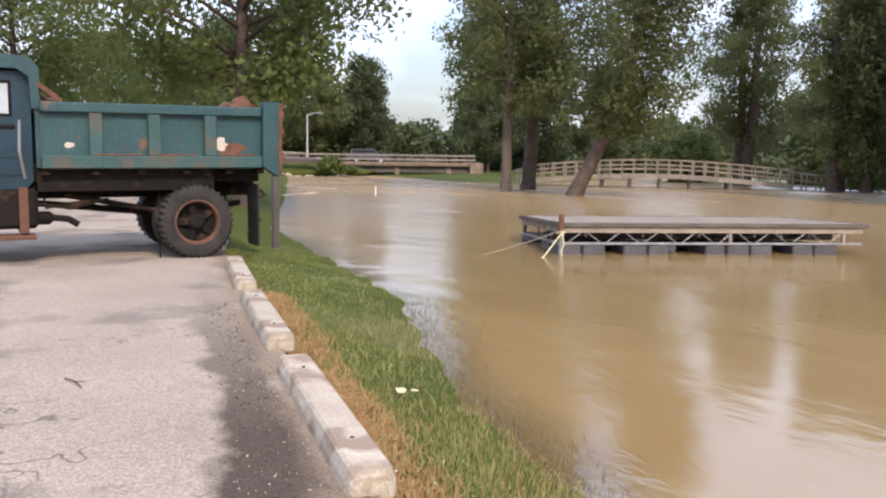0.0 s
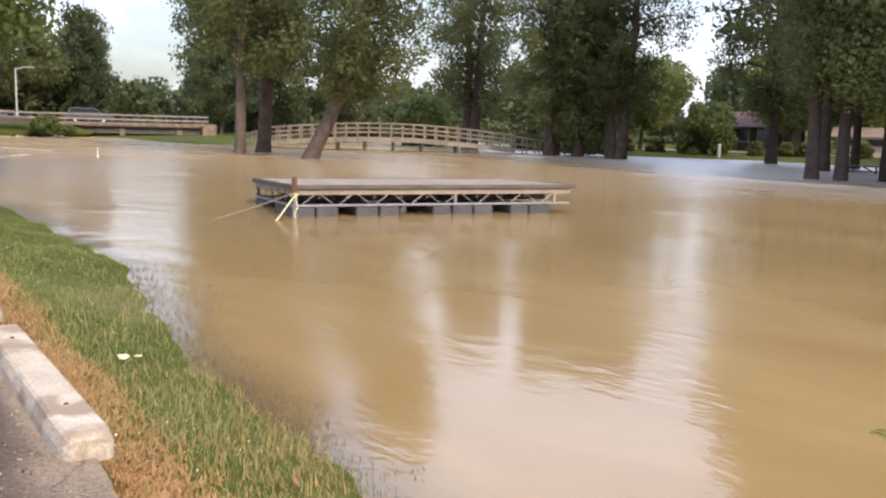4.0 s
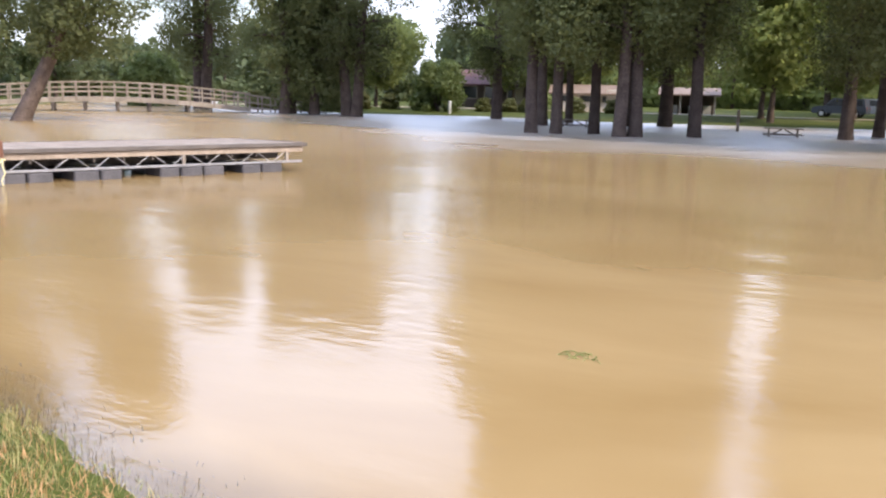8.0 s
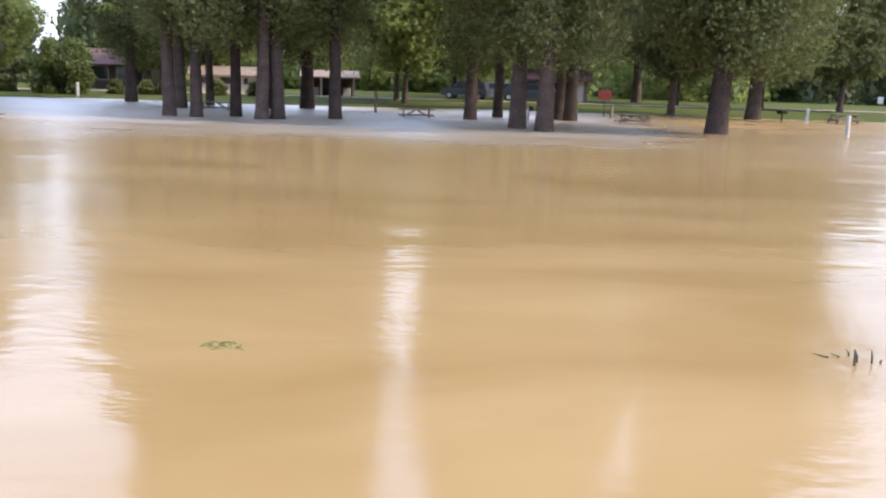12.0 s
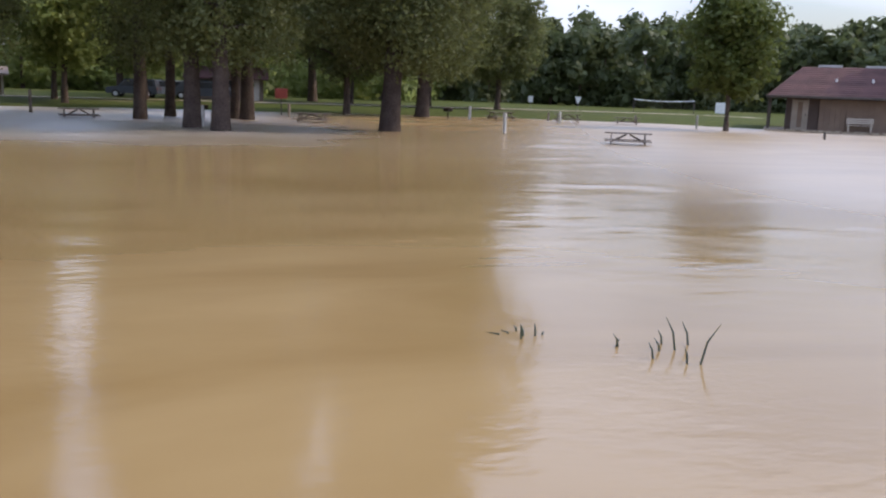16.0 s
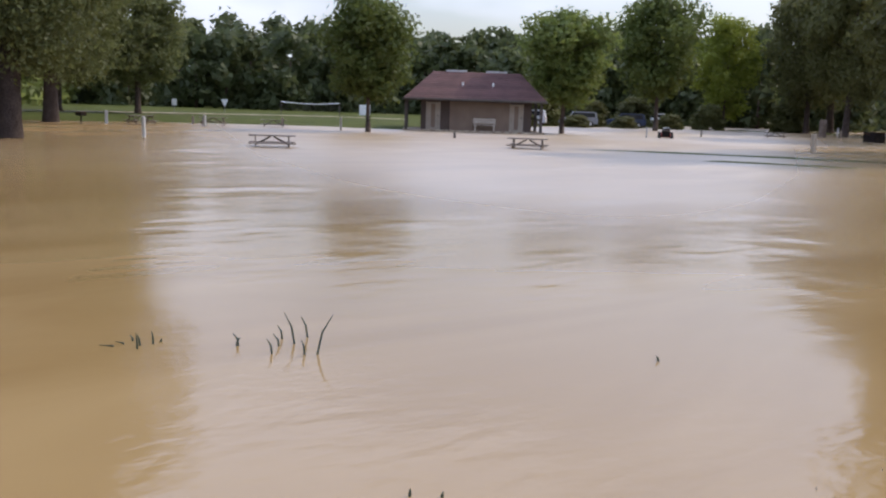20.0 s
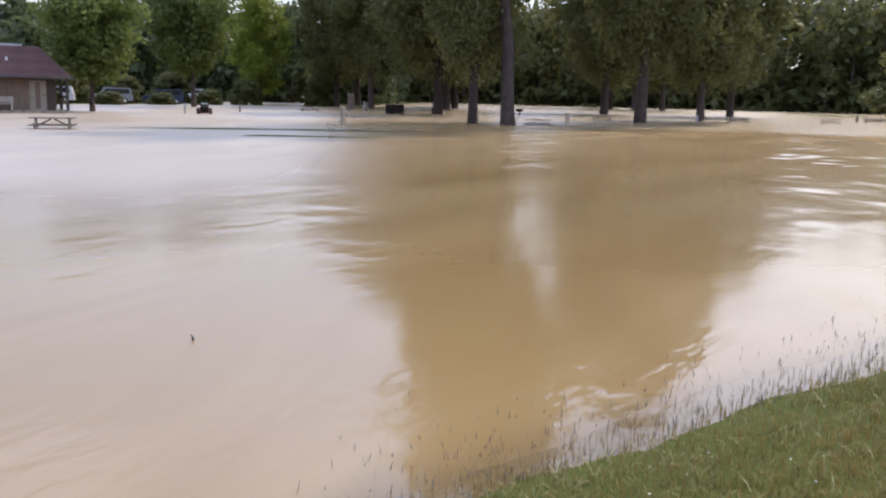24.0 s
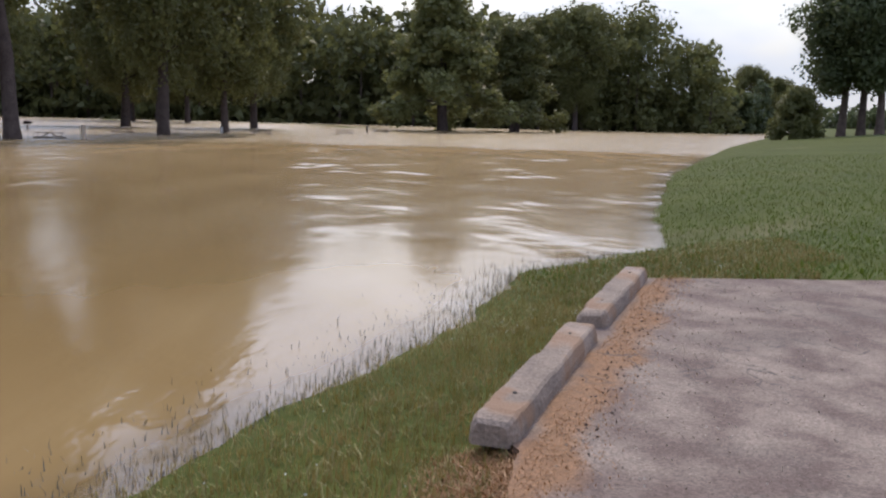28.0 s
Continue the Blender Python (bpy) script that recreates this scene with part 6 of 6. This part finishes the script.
part("lid", box((-0.94, -0.54, 0.75), (0.94, 0.54, 0.83), 0.03), BLACK, bin_t)
# the half-sunk red garden tractor
tr = thing("garden_tractor", "red and black garden tractor half sunk in flood water", "tractor", pose(54.6, 43.7, -0.28, 0, 0, -50))
part("body", box((-0.35, -0.9, 0.35), (0.35, 0.9, 0.72), 0.06), RED, tr)
part("hood", prism([(-0.95, 0.4), (-0.95, 0.8), (-0.2, 0.95), (-0.2, 0.4)], -0.3, 0.3), BLACK, tr)
part("seat", box((-0.25, 0.2, 0.72), (0.25, 0.6, 1.05), 0.06), BLACK, tr)
part("canopy", box((-0.25, -0.35, 1.0), (0.25, 0.1, 1.06), 0.02), WHITE, tr)
for sx in (-0.45, 0.45):
    for sy, r in ((-0.6, 0.26), (0.5, 0.36)):
        o = part("wheel", turned([(-0.12, 0.1), (-0.12, r * 0.9), (-0.08, r), (0.08, r), (0.12, r * 0.9), (0.12, 0.1)], 18), RUBBER, tr)
        o.location = (sx, sy, r)


# ---- houses and vehicles beyond the drive ----
def hut(x, y, turn, w, d, eave, rise, roof_mat, wall_mat, label, openings=3, name="park_shelter"):
    t = thing(name, label, "building", pose(x, y, float(ground_z(x, y)[0]), 0, 0, turn))
    part("wall", box((-w / 2, -d / 2, -0.3), (w / 2, d / 2, eave)), wall_mat, t)
    part("roof", prism([(-d / 2 - 0.5, eave - 0.1), (0, eave + rise), (d / 2 + 0.5, eave - 0.1), (d / 2 + 0.5, eave - 0.22), (-d / 2 - 0.5, eave - 0.22)], -w / 2 - 0.5, w / 2 + 0.5), roof_mat, t)
    for k in range(openings):
        xx = -w / 2 + w * (k + 0.5) / openings
        wn_ = part("window", box((xx - w / openings * 0.32, -d / 2 - 0.03, 0.9), (xx + w / openings * 0.32, -d / 2, eave - 0.35), 0.005), DARKGLASS, t)
        part("window_frame", box((xx - w / openings * 0.36, -d / 2 - 0.02, 0.82), (xx + w / openings * 0.36, -d / 2 + 0.01, eave - 0.28), 0.005), CREAM_SHADED, wn_)
    part("door", box((w / 2 - 1.3, -d / 2 - 0.04, 0.0), (w / 2 - 0.4, -d / 2, 2.0), 0.01), CREAM, t)
    return t


def pavilion(x, y, turn):
    t = thing("picnic_pavilion", "open-sided pavilion with a low brown roof on posts", "pavilion", pose(x, y, float(ground_z(x, y)[0]), 0, 0, turn))
    part("roof", prism([(-2.6, 1.75), (0, 2.35), (2.6, 1.75), (2.6, 1.62), (-2.6, 1.62)], -2.7, 2.7), TAN, t)
    for xx in (-2.2, -0.75, 0.75, 2.2):
        for yy in (-2.0, 2.0):
            part("post", box((xx - 0.09, yy - 0.09, -0.3), (xx + 0.09, yy + 0.09, 1.75), 0.01), CREAM, t)
    part("back_wall", box((-2.3, 1.9, -0.2), (2.3, 2.0, 1.7)), BROWN, t)
    for xx in (-1.4, 0.3, 1.6):
        part("crate", box((xx - 0.35, 0.6, 0.0), (xx + 0.35, 1.3, 0.75), 0.02), WHITE, t)
    return t


pavilion(-18.4, 83, 12)
hut(-27.4, 81, 18, 6.0, 5, 1.75, 0.7, TAN, CREAM, "low tan park building behind the trees", 3)
hut(-39.5, 86, 24, 7, 6, 2.4, 1.4, ROOF, BROWN, "brown house half hidden by bushes", 3, "house")
hut(2.5, 92, -3, 7, 5, 2.2, 1.0, ROOF, TAN, "small tan house behind the lawn", 3, "house")
for x, y, tn, mt, lab, ln in ((-6, 88, 80, SLATE, "grey parked car behind the lawn", 4.6), (0.0, 87, 85, SLATE, "grey camper van parked by the drive", 5.5), (-3.5, 90, 90, POSTW, "dull white parked van beyond the drive", 5.0),
                              (67, 73.0, 40, SILVER, "silver-grey car parked under the trees", 4.5), (74, 72.0, 50, GREY, "grey car parked under the trees", 4.5), (80.5, 70.5, 45, BLUE, "dark blue car parked behind the shelter", 4.5), (101, 84, 50, WHITE, "white car parked at the woodland edge", 4.5)):
    vehicle("parked_car", lab, x, y, float(ground_z(x, y)[0]), radians(tn), mt, ln, 1.7, ln > 4.7)
sg = thing("red_sign", "faded red sign board on a single post in flood water", "sign", pose(5.0, 59.2, -0.1, 0, 0, -5))
part("board", box((-0.40, -0.03, 1.18), (0.40, 0.03, 1.82), 0.02), RED, sg)
part("post", box((-0.04, 0.03, -0.3), (0.04, 0.09, 1.85), 0.008), TIMBER_D, sg)


def small_sign(x, y, top, w, h, label, pointed=False):
    t = thing("park_sign", label, "sign", pose(x, y, float(ground_z(x, y)[0]), 0, 0, -25))
    if pointed:
        part("plate", prism([(-w / 2, top), (w / 2, top), (w * 0.08, top - h), (-w * 0.08, top - h)], -0.012, 0.012), WHITE, t).matrix_basis = Matrix.Rotation(radians(90), 4, "Z")
    else:
        part("plate", box((-w / 2, -0.012, top - h), (w / 2, 0.012, top), 0.004), WHITE, t)
    part("post", tube([(0, 0.03, -0.2), (0, 0.03, top)], [0.025, 0.025], 6), STEEL, t)


small_sign(34.0, 90.5, 1.35, 0.5, 0.65, "small white sign on a steel post beside the drive")
small_sign(39.5, 90.5, 1.45, 0.75, 0.75, "white pointed traffic sign beside the drive", True)
small_sign(56.2, 89.0, 1.35, 1.3, 1.2, "square white notice board behind the lawn")
# the volleyball net on the far lawn
net = thing("volleyball_net", "slack volleyball net strung between two thin poles", "net", pose(0, 0, 0.15))
n0, n1 = Vector((46.0, 90.2, 0)), Vector((51.6, 87.0, 0))
for p_ in (n0, n1):
    part("pole", tube([p_ + Vector((0, 0, -0.2)), p_ + Vector((0, 0, 1.75))], [0.05, 0.05], 8), TIMBER_D, net)
sag = [n0.lerp(n1, s / 8) + Vector((0, 0, 1.62 - 0.16 * math.sin(math.pi * s / 8))) for s in range(9)]
part("top_tape", tube(sag, [0.055] * 9, 6), WHITE, net, "white top tape")
for k in range(5):
    part("cord", tube([p_ - Vector((0, 0, 0.15 + 0.16 * k)) for p_ in sag], [0.008] * 9, 4), TIMBER_D, net)


def park_grill(x, y):
    t = thing("park_grill", "black pedestal barbecue grill in the flooded grass", "grill", pose(x, y, -0.1, 0, 0, random.uniform(0, 180)), "grills beside the picnic tables")
    part("pedestal", tube([(0, 0, -0.3), (0, 0, 0.62)], [0.05, 0.05], 8), BLACK, t)
    part("firebox", box((-0.28, -0.22, 0.60), (0.28, 0.22, 0.82), 0.015), BLACK, t)
    part("grate", box((-0.29, -0.23, 0.83), (0.29, 0.23, 0.85), 0.004), RUST, t)


park_grill(16.8, 61.2)
park_grill(0.1, 50.6)
park_grill(13.0, 62.0)
park_grill(75.5, 26.0)
# pale drowned kerbs near the bank
def drowned_kerb(a, b, label="pale drowned concrete kerb just breaking the water"):
    a, b = Vector((*a, 0)), Vector((*b, 0))
    t = thing("drowned_kerb", label, "kerb", group="drowned kerbs by the bank")
    n_ = max(1, round((b - a).length / 2.4))
    for k in range(n_):
        part("kerb_stone", beam(a.lerp(b, k / n_) + Vector((0, 0, -0.03)), a.lerp(b, (k + 0.97) / n_) + Vector((0, 0, -0.03)), 0.32, 0.14), CONCRETE, t)


drowned_kerb((-54.6, 18.4), (-49.6, 20.0))
drowned_kerb((-39.4, 12.0), (-42.4, 15.0))
drowned_kerb((-43.0, 15.5), (-44.4, 16.8))
drowned_kerb((-60.5, 28.5), (-58.5, 34.5))
wp = thing("water_gauge", "thin white gauge rod standing in the water", "post", pose(-41.4, 18.8, 0))
part("rod", tube([(0, 0, -0.5), (0, 0, 0.45)], [0.02, 0.02], 6), WHITE, wp)
lamp = thing("street_lamp", "tall pale lamp pole beyond the road bridge", "lamp post", pose(-86.5, 31.8, 0.9))
part("pole", tube([(0, 0, -0.5), (0, 0, 5.2)], [0.10, 0.07], 8), POSTW, lamp)
part("arm", tube([(0, 0, 5.1), (0.35, 0.6, 5.35), (0.6, 1.1, 5.35)], [0.05, 0.04, 0.04], 6), POSTW, lamp)
part("lamp_head", box((0.45, 0.95, 5.25), (0.75, 1.45, 5.40), 0.03), STEEL, lamp)
# the pale drive on the far lawn
bm = bmesh.new()
line = [(-62, 70), (-48, 70), (-38, 74), (-28, 76.5), (-16, 78), (0, 80), (14, 82), (30, 84), (48, 82), (62, 76)]
low = [bm.verts.new((x, y - 1.1, float(ground_z(x, y - 1.1)[0]) + 0.06)) for x, y in line]
hi = [bm.verts.new((x, y + 1.4, float(ground_z(x, y + 1.4)[0]) + 0.06)) for x, y in line]
for i in range(len(line) - 1):
    bm.faces.new((low[i], low[i + 1], hi[i + 1], hi[i]))
tagged(part("road", bm, CONCRETE), "pale gravel drive along the far lawn", "road", kind="structure")


# ---- near grass, reeds and litter ----
def blades(name, label, seed, pts, h, w, mat, bend=0.5):
    """Grass as single bent blades (two faces each), at rows of x, y, z."""
    rng = np.random.default_rng(seed)
    n = len(pts)
    a = rng.uniform(0, 2 * np.pi, n)
    side = np.stack([np.cos(a), np.sin(a), 0 * a], -1) * (w * rng.uniform(0.6, 1.3, n))[:, None]
    lean = np.stack([-np.sin(a), np.cos(a), 0 * a], -1) * rng.normal(0, bend, n)[:, None]
    hh = (h * rng.uniform(0.45, 1.25, n))[:, None]
    up = np.array([0, 0, 1.0])
    p0 = np.asarray(pts, float)
    mid = p0 + hh * 0.55 * up + lean * hh * 0.35
    tip = p0 + hh * up * 0.95 + lean * hh
    quad = np.stack([p0 - side, p0 + side, mid + side * 0.75, mid - side * 0.75], 1)
    top = np.stack([mid - side * 0.75, mid + side * 0.75, tip + side * 0.12, tip - side * 0.12], 1)
    verts = np.concatenate([quad, top], 1).reshape(-1, 3)
    return tagged(raw_mesh(name, verts, 2 * n, mat), label, "grass", kind="stuff")


def along(line, s):
    line = np.array(line, float)
    seg = np.hypot(*np.diff(line, axis=0).T)
    cum = np.concatenate([[0], np.cumsum(seg)])
    s = s * cum[-1]
    return np.stack([np.interp(s, cum, line[:, 0]), np.interp(s, cum, line[:, 1])], -1), cum[-1]


def lawn_points(rng, n, box_, keep):
    x, y = rng.uniform(box_[0], box_[1], n), rng.uniform(box_[2], box_[3], n)
    d, near = shore_distance(x, y)
    edge = np.interp(x, [-16.5, -13.95, -9.9, -4.2, 0, 4.4, 6.9, 8.75], [4.5, 3.75, 2.83, 1.78, 0.72, -1.15, -2.05, -3.1])
    on_lot = (y < edge) & (x < 8.75)
    ok = keep(x, y, d) & ~on_lot & near
    x, y = x[ok], y[ok]
    return np.stack([x, y, ground_z(x, y) - 0.005], -1)


g = np.random.default_rng(5)
clump = lambda x, y, s: 0.5 + 0.5 * wave(x, y, s, 1.0)
left = lawn_points(g, 195000, (-17, 2.8, -0.6, 8), lambda x, y, d: (d > -0.9) & (d < 4) & (g.uniform(0, 1, len(x)) < 0.9 * np.clip(0.45 + d * 0.6, 0.06, 1)))
blades("grass", "thick green lawn grass between the wheel stops and the water", 1, left, 0.046, 0.0034, BLADE, 0.8)
right = lawn_points(g, 150000, (2.5, 13.5, -6, 3), lambda x, y, d: (d > -0.4) & (d < 3.2) & (g.uniform(0, 1, len(x)) < 0.9 * np.clip(0.32 + 0.9 * d, 0.03, 1) * np.clip((14.5 - x) / 5, 0, 1)))
blades("grass", "green lawn grass sloping to the flooded edge", 2, right, 0.07, 0.0034, BLADE_R)
far_r = lawn_points(g, 200000, (8.7, 42, -30, -2.4), lambda x, y, d: (d > -0.1) & (d < 15) & (g.uniform(0, 1, len(x)) < np.clip(12 / np.hypot(x, y), 0, 1) ** 1.6))
blades("grass", "short mown lawn on the bank beside the river", 3, far_r, 0.075, 0.009, BLADE_M, 0.8)
straw = lawn_points(g, 80000, (-11, 0, 0.8, 6), lambda x, y, d: (d > -0.05) & (d < 2.2) & (g.uniform(0, 1, len(x)) < 1.2 * np.clip((x + 11) / 7, 0.05, 1) * (clump(x, y, 2.1) ** 1.2)))
blades("grass", "straw-coloured seeding grass among the green", 4, straw, 0.085, 0.0032, BLADE_STRAW, 0.8)
dry_m = lawn_points(g, 26000, (-7, -0.5, 0.8, 4.2), lambda x, y, d: (d > 0.0) & (d < 2.2) & (g.uniform(0, 1, len(x)) < np.clip((x + 7) / 4, 0, 1) * clump(x, y, 2.7)))
blades("grass", "brown dead stems through the thin lawn", 16, dry_m, 0.06, 0.0034, BLADE_DRY, 0.9)

straw = lawn_points(g, 60000, (2.5, 13.5, -6, 3), lambda x, y, d: (d > -0.05) & (d < 2.5) & (g.uniform(0, 1, len(x)) < 0.9 * (clump(x, y, 1.7) ** 1.2)))
blades("grass", "dry thatch and pale blades in the lawn", 14, straw, 0.05, 0.004, BLADE_STRAW, 1.1)


def strip_points(rng, n, line, inner, outer):
    p, L = along(line, rng.uniform(0, 1, n))
    q, _ = along(line, np.clip(rng.uniform(0, 1, n), 0, 1))
    off = rng.uniform(inner, outer, n) * rng.uniform(0.3, 1, n)
    p = p + np.stack([0.30 * off, off], -1)
    ok = (0.5 + 0.5 * wave(p[:, 0], p[:, 1], 3.0, 4.0)) > rng.uniform(0.1, 0.75, n)
    p = p[ok]
    return np.stack([p[:, 0], p[:, 1], np.maximum(ground_z(p[:, 0], p[:, 1]), 0.1) - 0.004], -1)


blades("dry_grass", "orange weed-killed grass along the wheel stops", 6, strip_points(g, 34000, [(-10.5, 3.05), (-6.7, 2.32), (-4.2, 1.85), (-2.6, 1.5)], 0.02, 0.52), 0.055, 0.005, BLADE_DRY, 1.0)
dry_r = strip_points(g, 4500, [(3.2, -0.75), (4.4, -1.25), (6.9, -2.4), (8.9, -3.4)], -0.42, 0.02)
dry_r[:, 2] = LOT_Z
blades("dry_grass", "orange dead grass and needles on the lot side of the wheel stops", 7, dry_r, 0.012, 0.0028, BLADE_RUST, 2.0)
dry_e = strip_points(g, 14000, [(2.6, -0.35), (4.15, -1.05), (4.6, -1.15)], -0.2, 0.38)
blades("dry_grass", "orange dead grass round the end of a wheel stop", 8, dry_e, 0.028, 0.0035, BLADE_RUST, 1.5)

sh, _ = along([(3, 1.6), (4.5, 1.0), (5.5, 0.35), (7.4, -0.7), (9.0, -1.65), (11.3, -2.5), (13.2, -4.4)], g.uniform(0, 1, 2600))
off = np.abs(g.normal(0, 0.36, 2600)) * g.uniform(0.2, 1.4, 2600)
sh = sh + np.stack([off * 0.5, off], -1)
blades("flooded_grass", "thin grass tips standing out of the flooded edge", 9, np.concatenate([sh, np.full((2600, 1), -0.02)], 1), 0.075, 0.003, SEDGE, 0.35)
sh, _ = along([(-11, 5.3), (-8.8, 4.4), (-6.9, 3.75), (-4.6, 3.2), (-3.0, 2.8)], g.uniform(0, 1, 2200))
off = np.abs(g.normal(0, 0.16, 2200))
sh = sh + np.stack([off * 0.4, off], -1)
blades("flooded_grass", "sparse drowned grass tips along the bank", 15, np.concatenate([sh, np.full((2200, 1), -0.03)], 1), 0.06, 0.0035, SEDGE, 0.35)
sh, _ = along([(-8.8, 4.4), (-10.4, 5.1), (-11.5, 5.6)], g.uniform(0, 1, 220))
sh = sh + g.normal(0, 0.35, (220, 2)) + np.array([0.2, 0.35])
blades("flooded_grass", "pale grass tips in the flooded shallows", 10, np.concatenate([sh, np.full((220, 1), -0.03)], 1), 0.08, 0.004, BLADE, 0.35)


def reed_clump(x, y, stems, label):
    t = thing("reed_clump", label, "reeds", pose(x, y, 0))
    for dx, dy, h, lx, ly in stems:
        part("stem", tube([(dx, dy, -0.1), (dx + lx * 0.4, dy + ly * 0.4, h * 0.55), (dx + lx, dy + ly, h)], [0.010, 0.008, 0.002], 5), REED, t)
    return t


reed_clump(3.42, 5.75, [(0.04, 0.27, 0.25, -0.08, 0.06), (0.22, 0.39, 0.18, -0.06, 0.04), (0.01, -0.08, 0.31, 0.13, -0.05), (-0.05, -0.05, 0.12, -0.03, 0.02), (-0.25, 0.09, 0.12, -0.04, 0.03), (-0.10, 0.26, 0.10, -0.05, 0.04), (0.02, 0.45, 0.11, -0.04, 0.03), (-0.36, 0.44, 0.10, -0.05, 0.03), (-0.40, 0.44, 0.07, 0.03, -0.02)], "dark reed stems standing out of the flood water")
reed_clump(2.42, 6.55, [(-0.06, -0.06, 0.12, -0.01, 0.01), (-0.01, 0.02, 0.09, -0.02, 0.02), (0.09, 0.02, 0.10, -0.01, 0.01), (-0.01, 0.17, 0.05, -0.03, 0.02), (0.15, 0.04, 0.03, 0.01, -0.01), (-0.08, 0.10, 0.02, -0.08, 0.06), (-0.14, 0.06, 0.01, -0.14, 0.10)], "small tuft of green weed in the flood water")
weed = thing("floating_weed", "drifting tangle of green weed on the water", "weed", pose(-2.1, 6.12, 0))
for k in range(14):
    a, wx, wy = random.uniform(0, 6.28), random.uniform(-0.16, 0.16), random.uniform(-0.10, 0.10)
    ex, ey = 0.09 * math.cos(a), 0.05 * math.sin(a)
    part("frond", tube([(wx - ex, wy - ey, -0.006), (wx, wy, random.uniform(0.004, 0.02)), (wx + ex, wy + ey, -0.004)], [0.002, 0.0045, 0.0015], 5), BLADE, weed)
reed_clump(5.6, 4.15, [(0.0, 0.0, 0.03, -0.015, 0.01), (0.015, 0.01, 0.045, -0.03, 0.015)], "single bent twig in the flood water")
reed_clump(2.62, 3.25, [(0.0, 0.0, 0.04, 0.0, 0.0), (0.12, -0.10, 0.03, 0.01, 0.0)], "two short grass stems near the bank")
# crumpled litter on the grass
lit = thing("litter", "crumpled cream paper litter on the grass", "litter", pose(-6.4, 3.0, float(ground_z(-6.4, 3.0)[0]) + 0.06))
for dx, dy, r in ((0, 0, 0.030), (0.05, 0.09, 0.020)):
    bm = bmesh.new()
    bmesh.ops.create_icosphere(bm, subdivisions=2, radius=r)
    for v in bm.verts:
        v.co = Vector((v.co.x * 1.3, v.co.y, v.co.z * 0.45)) * (1 + 1.1 * noise.noise(v.co * 38 + Vector((dx * 90, 0, 0)))) + Vector((dx, dy, 0))
    part("sheet", bm, CREAM_Y, lit)
# clover heads
pts = lawn_points(g, 2600, (-13, -4, 2, 6), lambda x, y, d: (d > 0.3) & (d < 2.4) & (clump(x, y, 1.3) > 0.55))
pts[:, 2] += 0.07
raw = leaf_quads(g, pts, 0.0075).reshape(-1, 3)
tagged(raw_mesh("clover", raw, len(pts), CLOVER), "scattered white clover heads in the grass", "clover", kind="stuff")
# grit along the asphalt edge
n = 700
p, _ = along([(-9.5, 2.5), (-4.5, 1.5), (-2.6, 0.9)], g.uniform(0, 1, n))
p += g.normal(0, 0.16, (n, 2))
q, _ = along([(4.4, -1.3), (8.7, -3.5)], g.uniform(0, 1, n))
q += np.stack([-np.abs(g.normal(0, 0.3, n)), -np.abs(g.normal(0, 0.5, n))], -1)
p = np.concatenate([p, q])
tagged(raw_mesh("gravel", leaf_quads(g, np.concatenate([p, np.full((2 * n, 1), LOT_Z + 0.006)], 1), 0.008, 0.0).reshape(-1, 3), 2 * n, CONCRETE), "loose grit and crumbs along the asphalt edge", "gravel", kind="stuff")
# brown crumbs of leaf and soil against the wheel stops
n = 420
p, _ = along([(-9.3, 2.52), (-6.9, 2.06), (-4.1, 1.46), (-3.4, 1.2)], g.uniform(0, 1, n))
p += np.stack([g.normal(0, 0.06, n), -np.abs(g.normal(0, 0.15, n))], -1)
q, _ = along([(4.4, -1.35), (6.5, -2.3), (8.7, -3.4)], g.uniform(0, 1, 350))
q += np.stack([g.normal(0, 0.1, 350), -np.abs(g.normal(0, 0.12, 350))], -1)
p = np.concatenate([p, q])
tagged(raw_mesh("leaf_litter", leaf_quads(g, np.concatenate([p, np.full((len(p), 1), LOT_Z + 0.008)], 1), 0.010, 0.3).reshape(-1, 3), len(p), BARK), "brown crumbs of leaf and soil beside the wheel stops", "leaf litter", kind="stuff")
tw = thing("twig", "thin dark forked twig on the asphalt", "twig", pose(-6.55, 0.78, LOT_Z + 0.012, 0, 0, 15))
part("stem", tube([(-0.14, 0, 0), (0, 0.015, 0.004), (0.15, -0.01, 0)], [0.005, 0.006, 0.003], 5), BARK, tw)
part("side_shoot", tube([(0, 0.015, 0.004), (0.05, 0.06, 0.006)], [0.004, 0.002], 5), BARK, tw)
# pale stones worn loose from the old asphalt, and clover on the river lawn
n = 2600
p = np.stack([g.uniform(3.2, 8.6, n), g.uniform(-7, -0.6, n)], -1)
p = p[(p[:, 1] < -1.5 - 0.5 * (p[:, 0] - 4.4)) & (g.uniform(0, 1, n) < 0.35 + 0.65 * clump(p[:, 0], p[:, 1], 1.1))]
tagged(raw_mesh("gravel", leaf_quads(g, np.concatenate([p, np.full((len(p), 1), LOT_Z + 0.004)], 1), 0.0075, 0.0).reshape(-1, 3), len(p), CONCRETE), "pale loose stones scattered over worn asphalt", "gravel", kind="stuff")
pts = lawn_points(g, 1800, (3.5, 12, -6, 2.5), lambda x, y, d: (d > 0.3) & (d < 2.4) & (clump(x, y, 1.9) > 0.5))
pts[:, 2] += 0.06
tagged(raw_mesh("clover", leaf_quads(g, pts, 0.008).reshape(-1, 3), len(pts), CLOVER), "sparse white clover heads in the river lawn", "clover", kind="stuff")
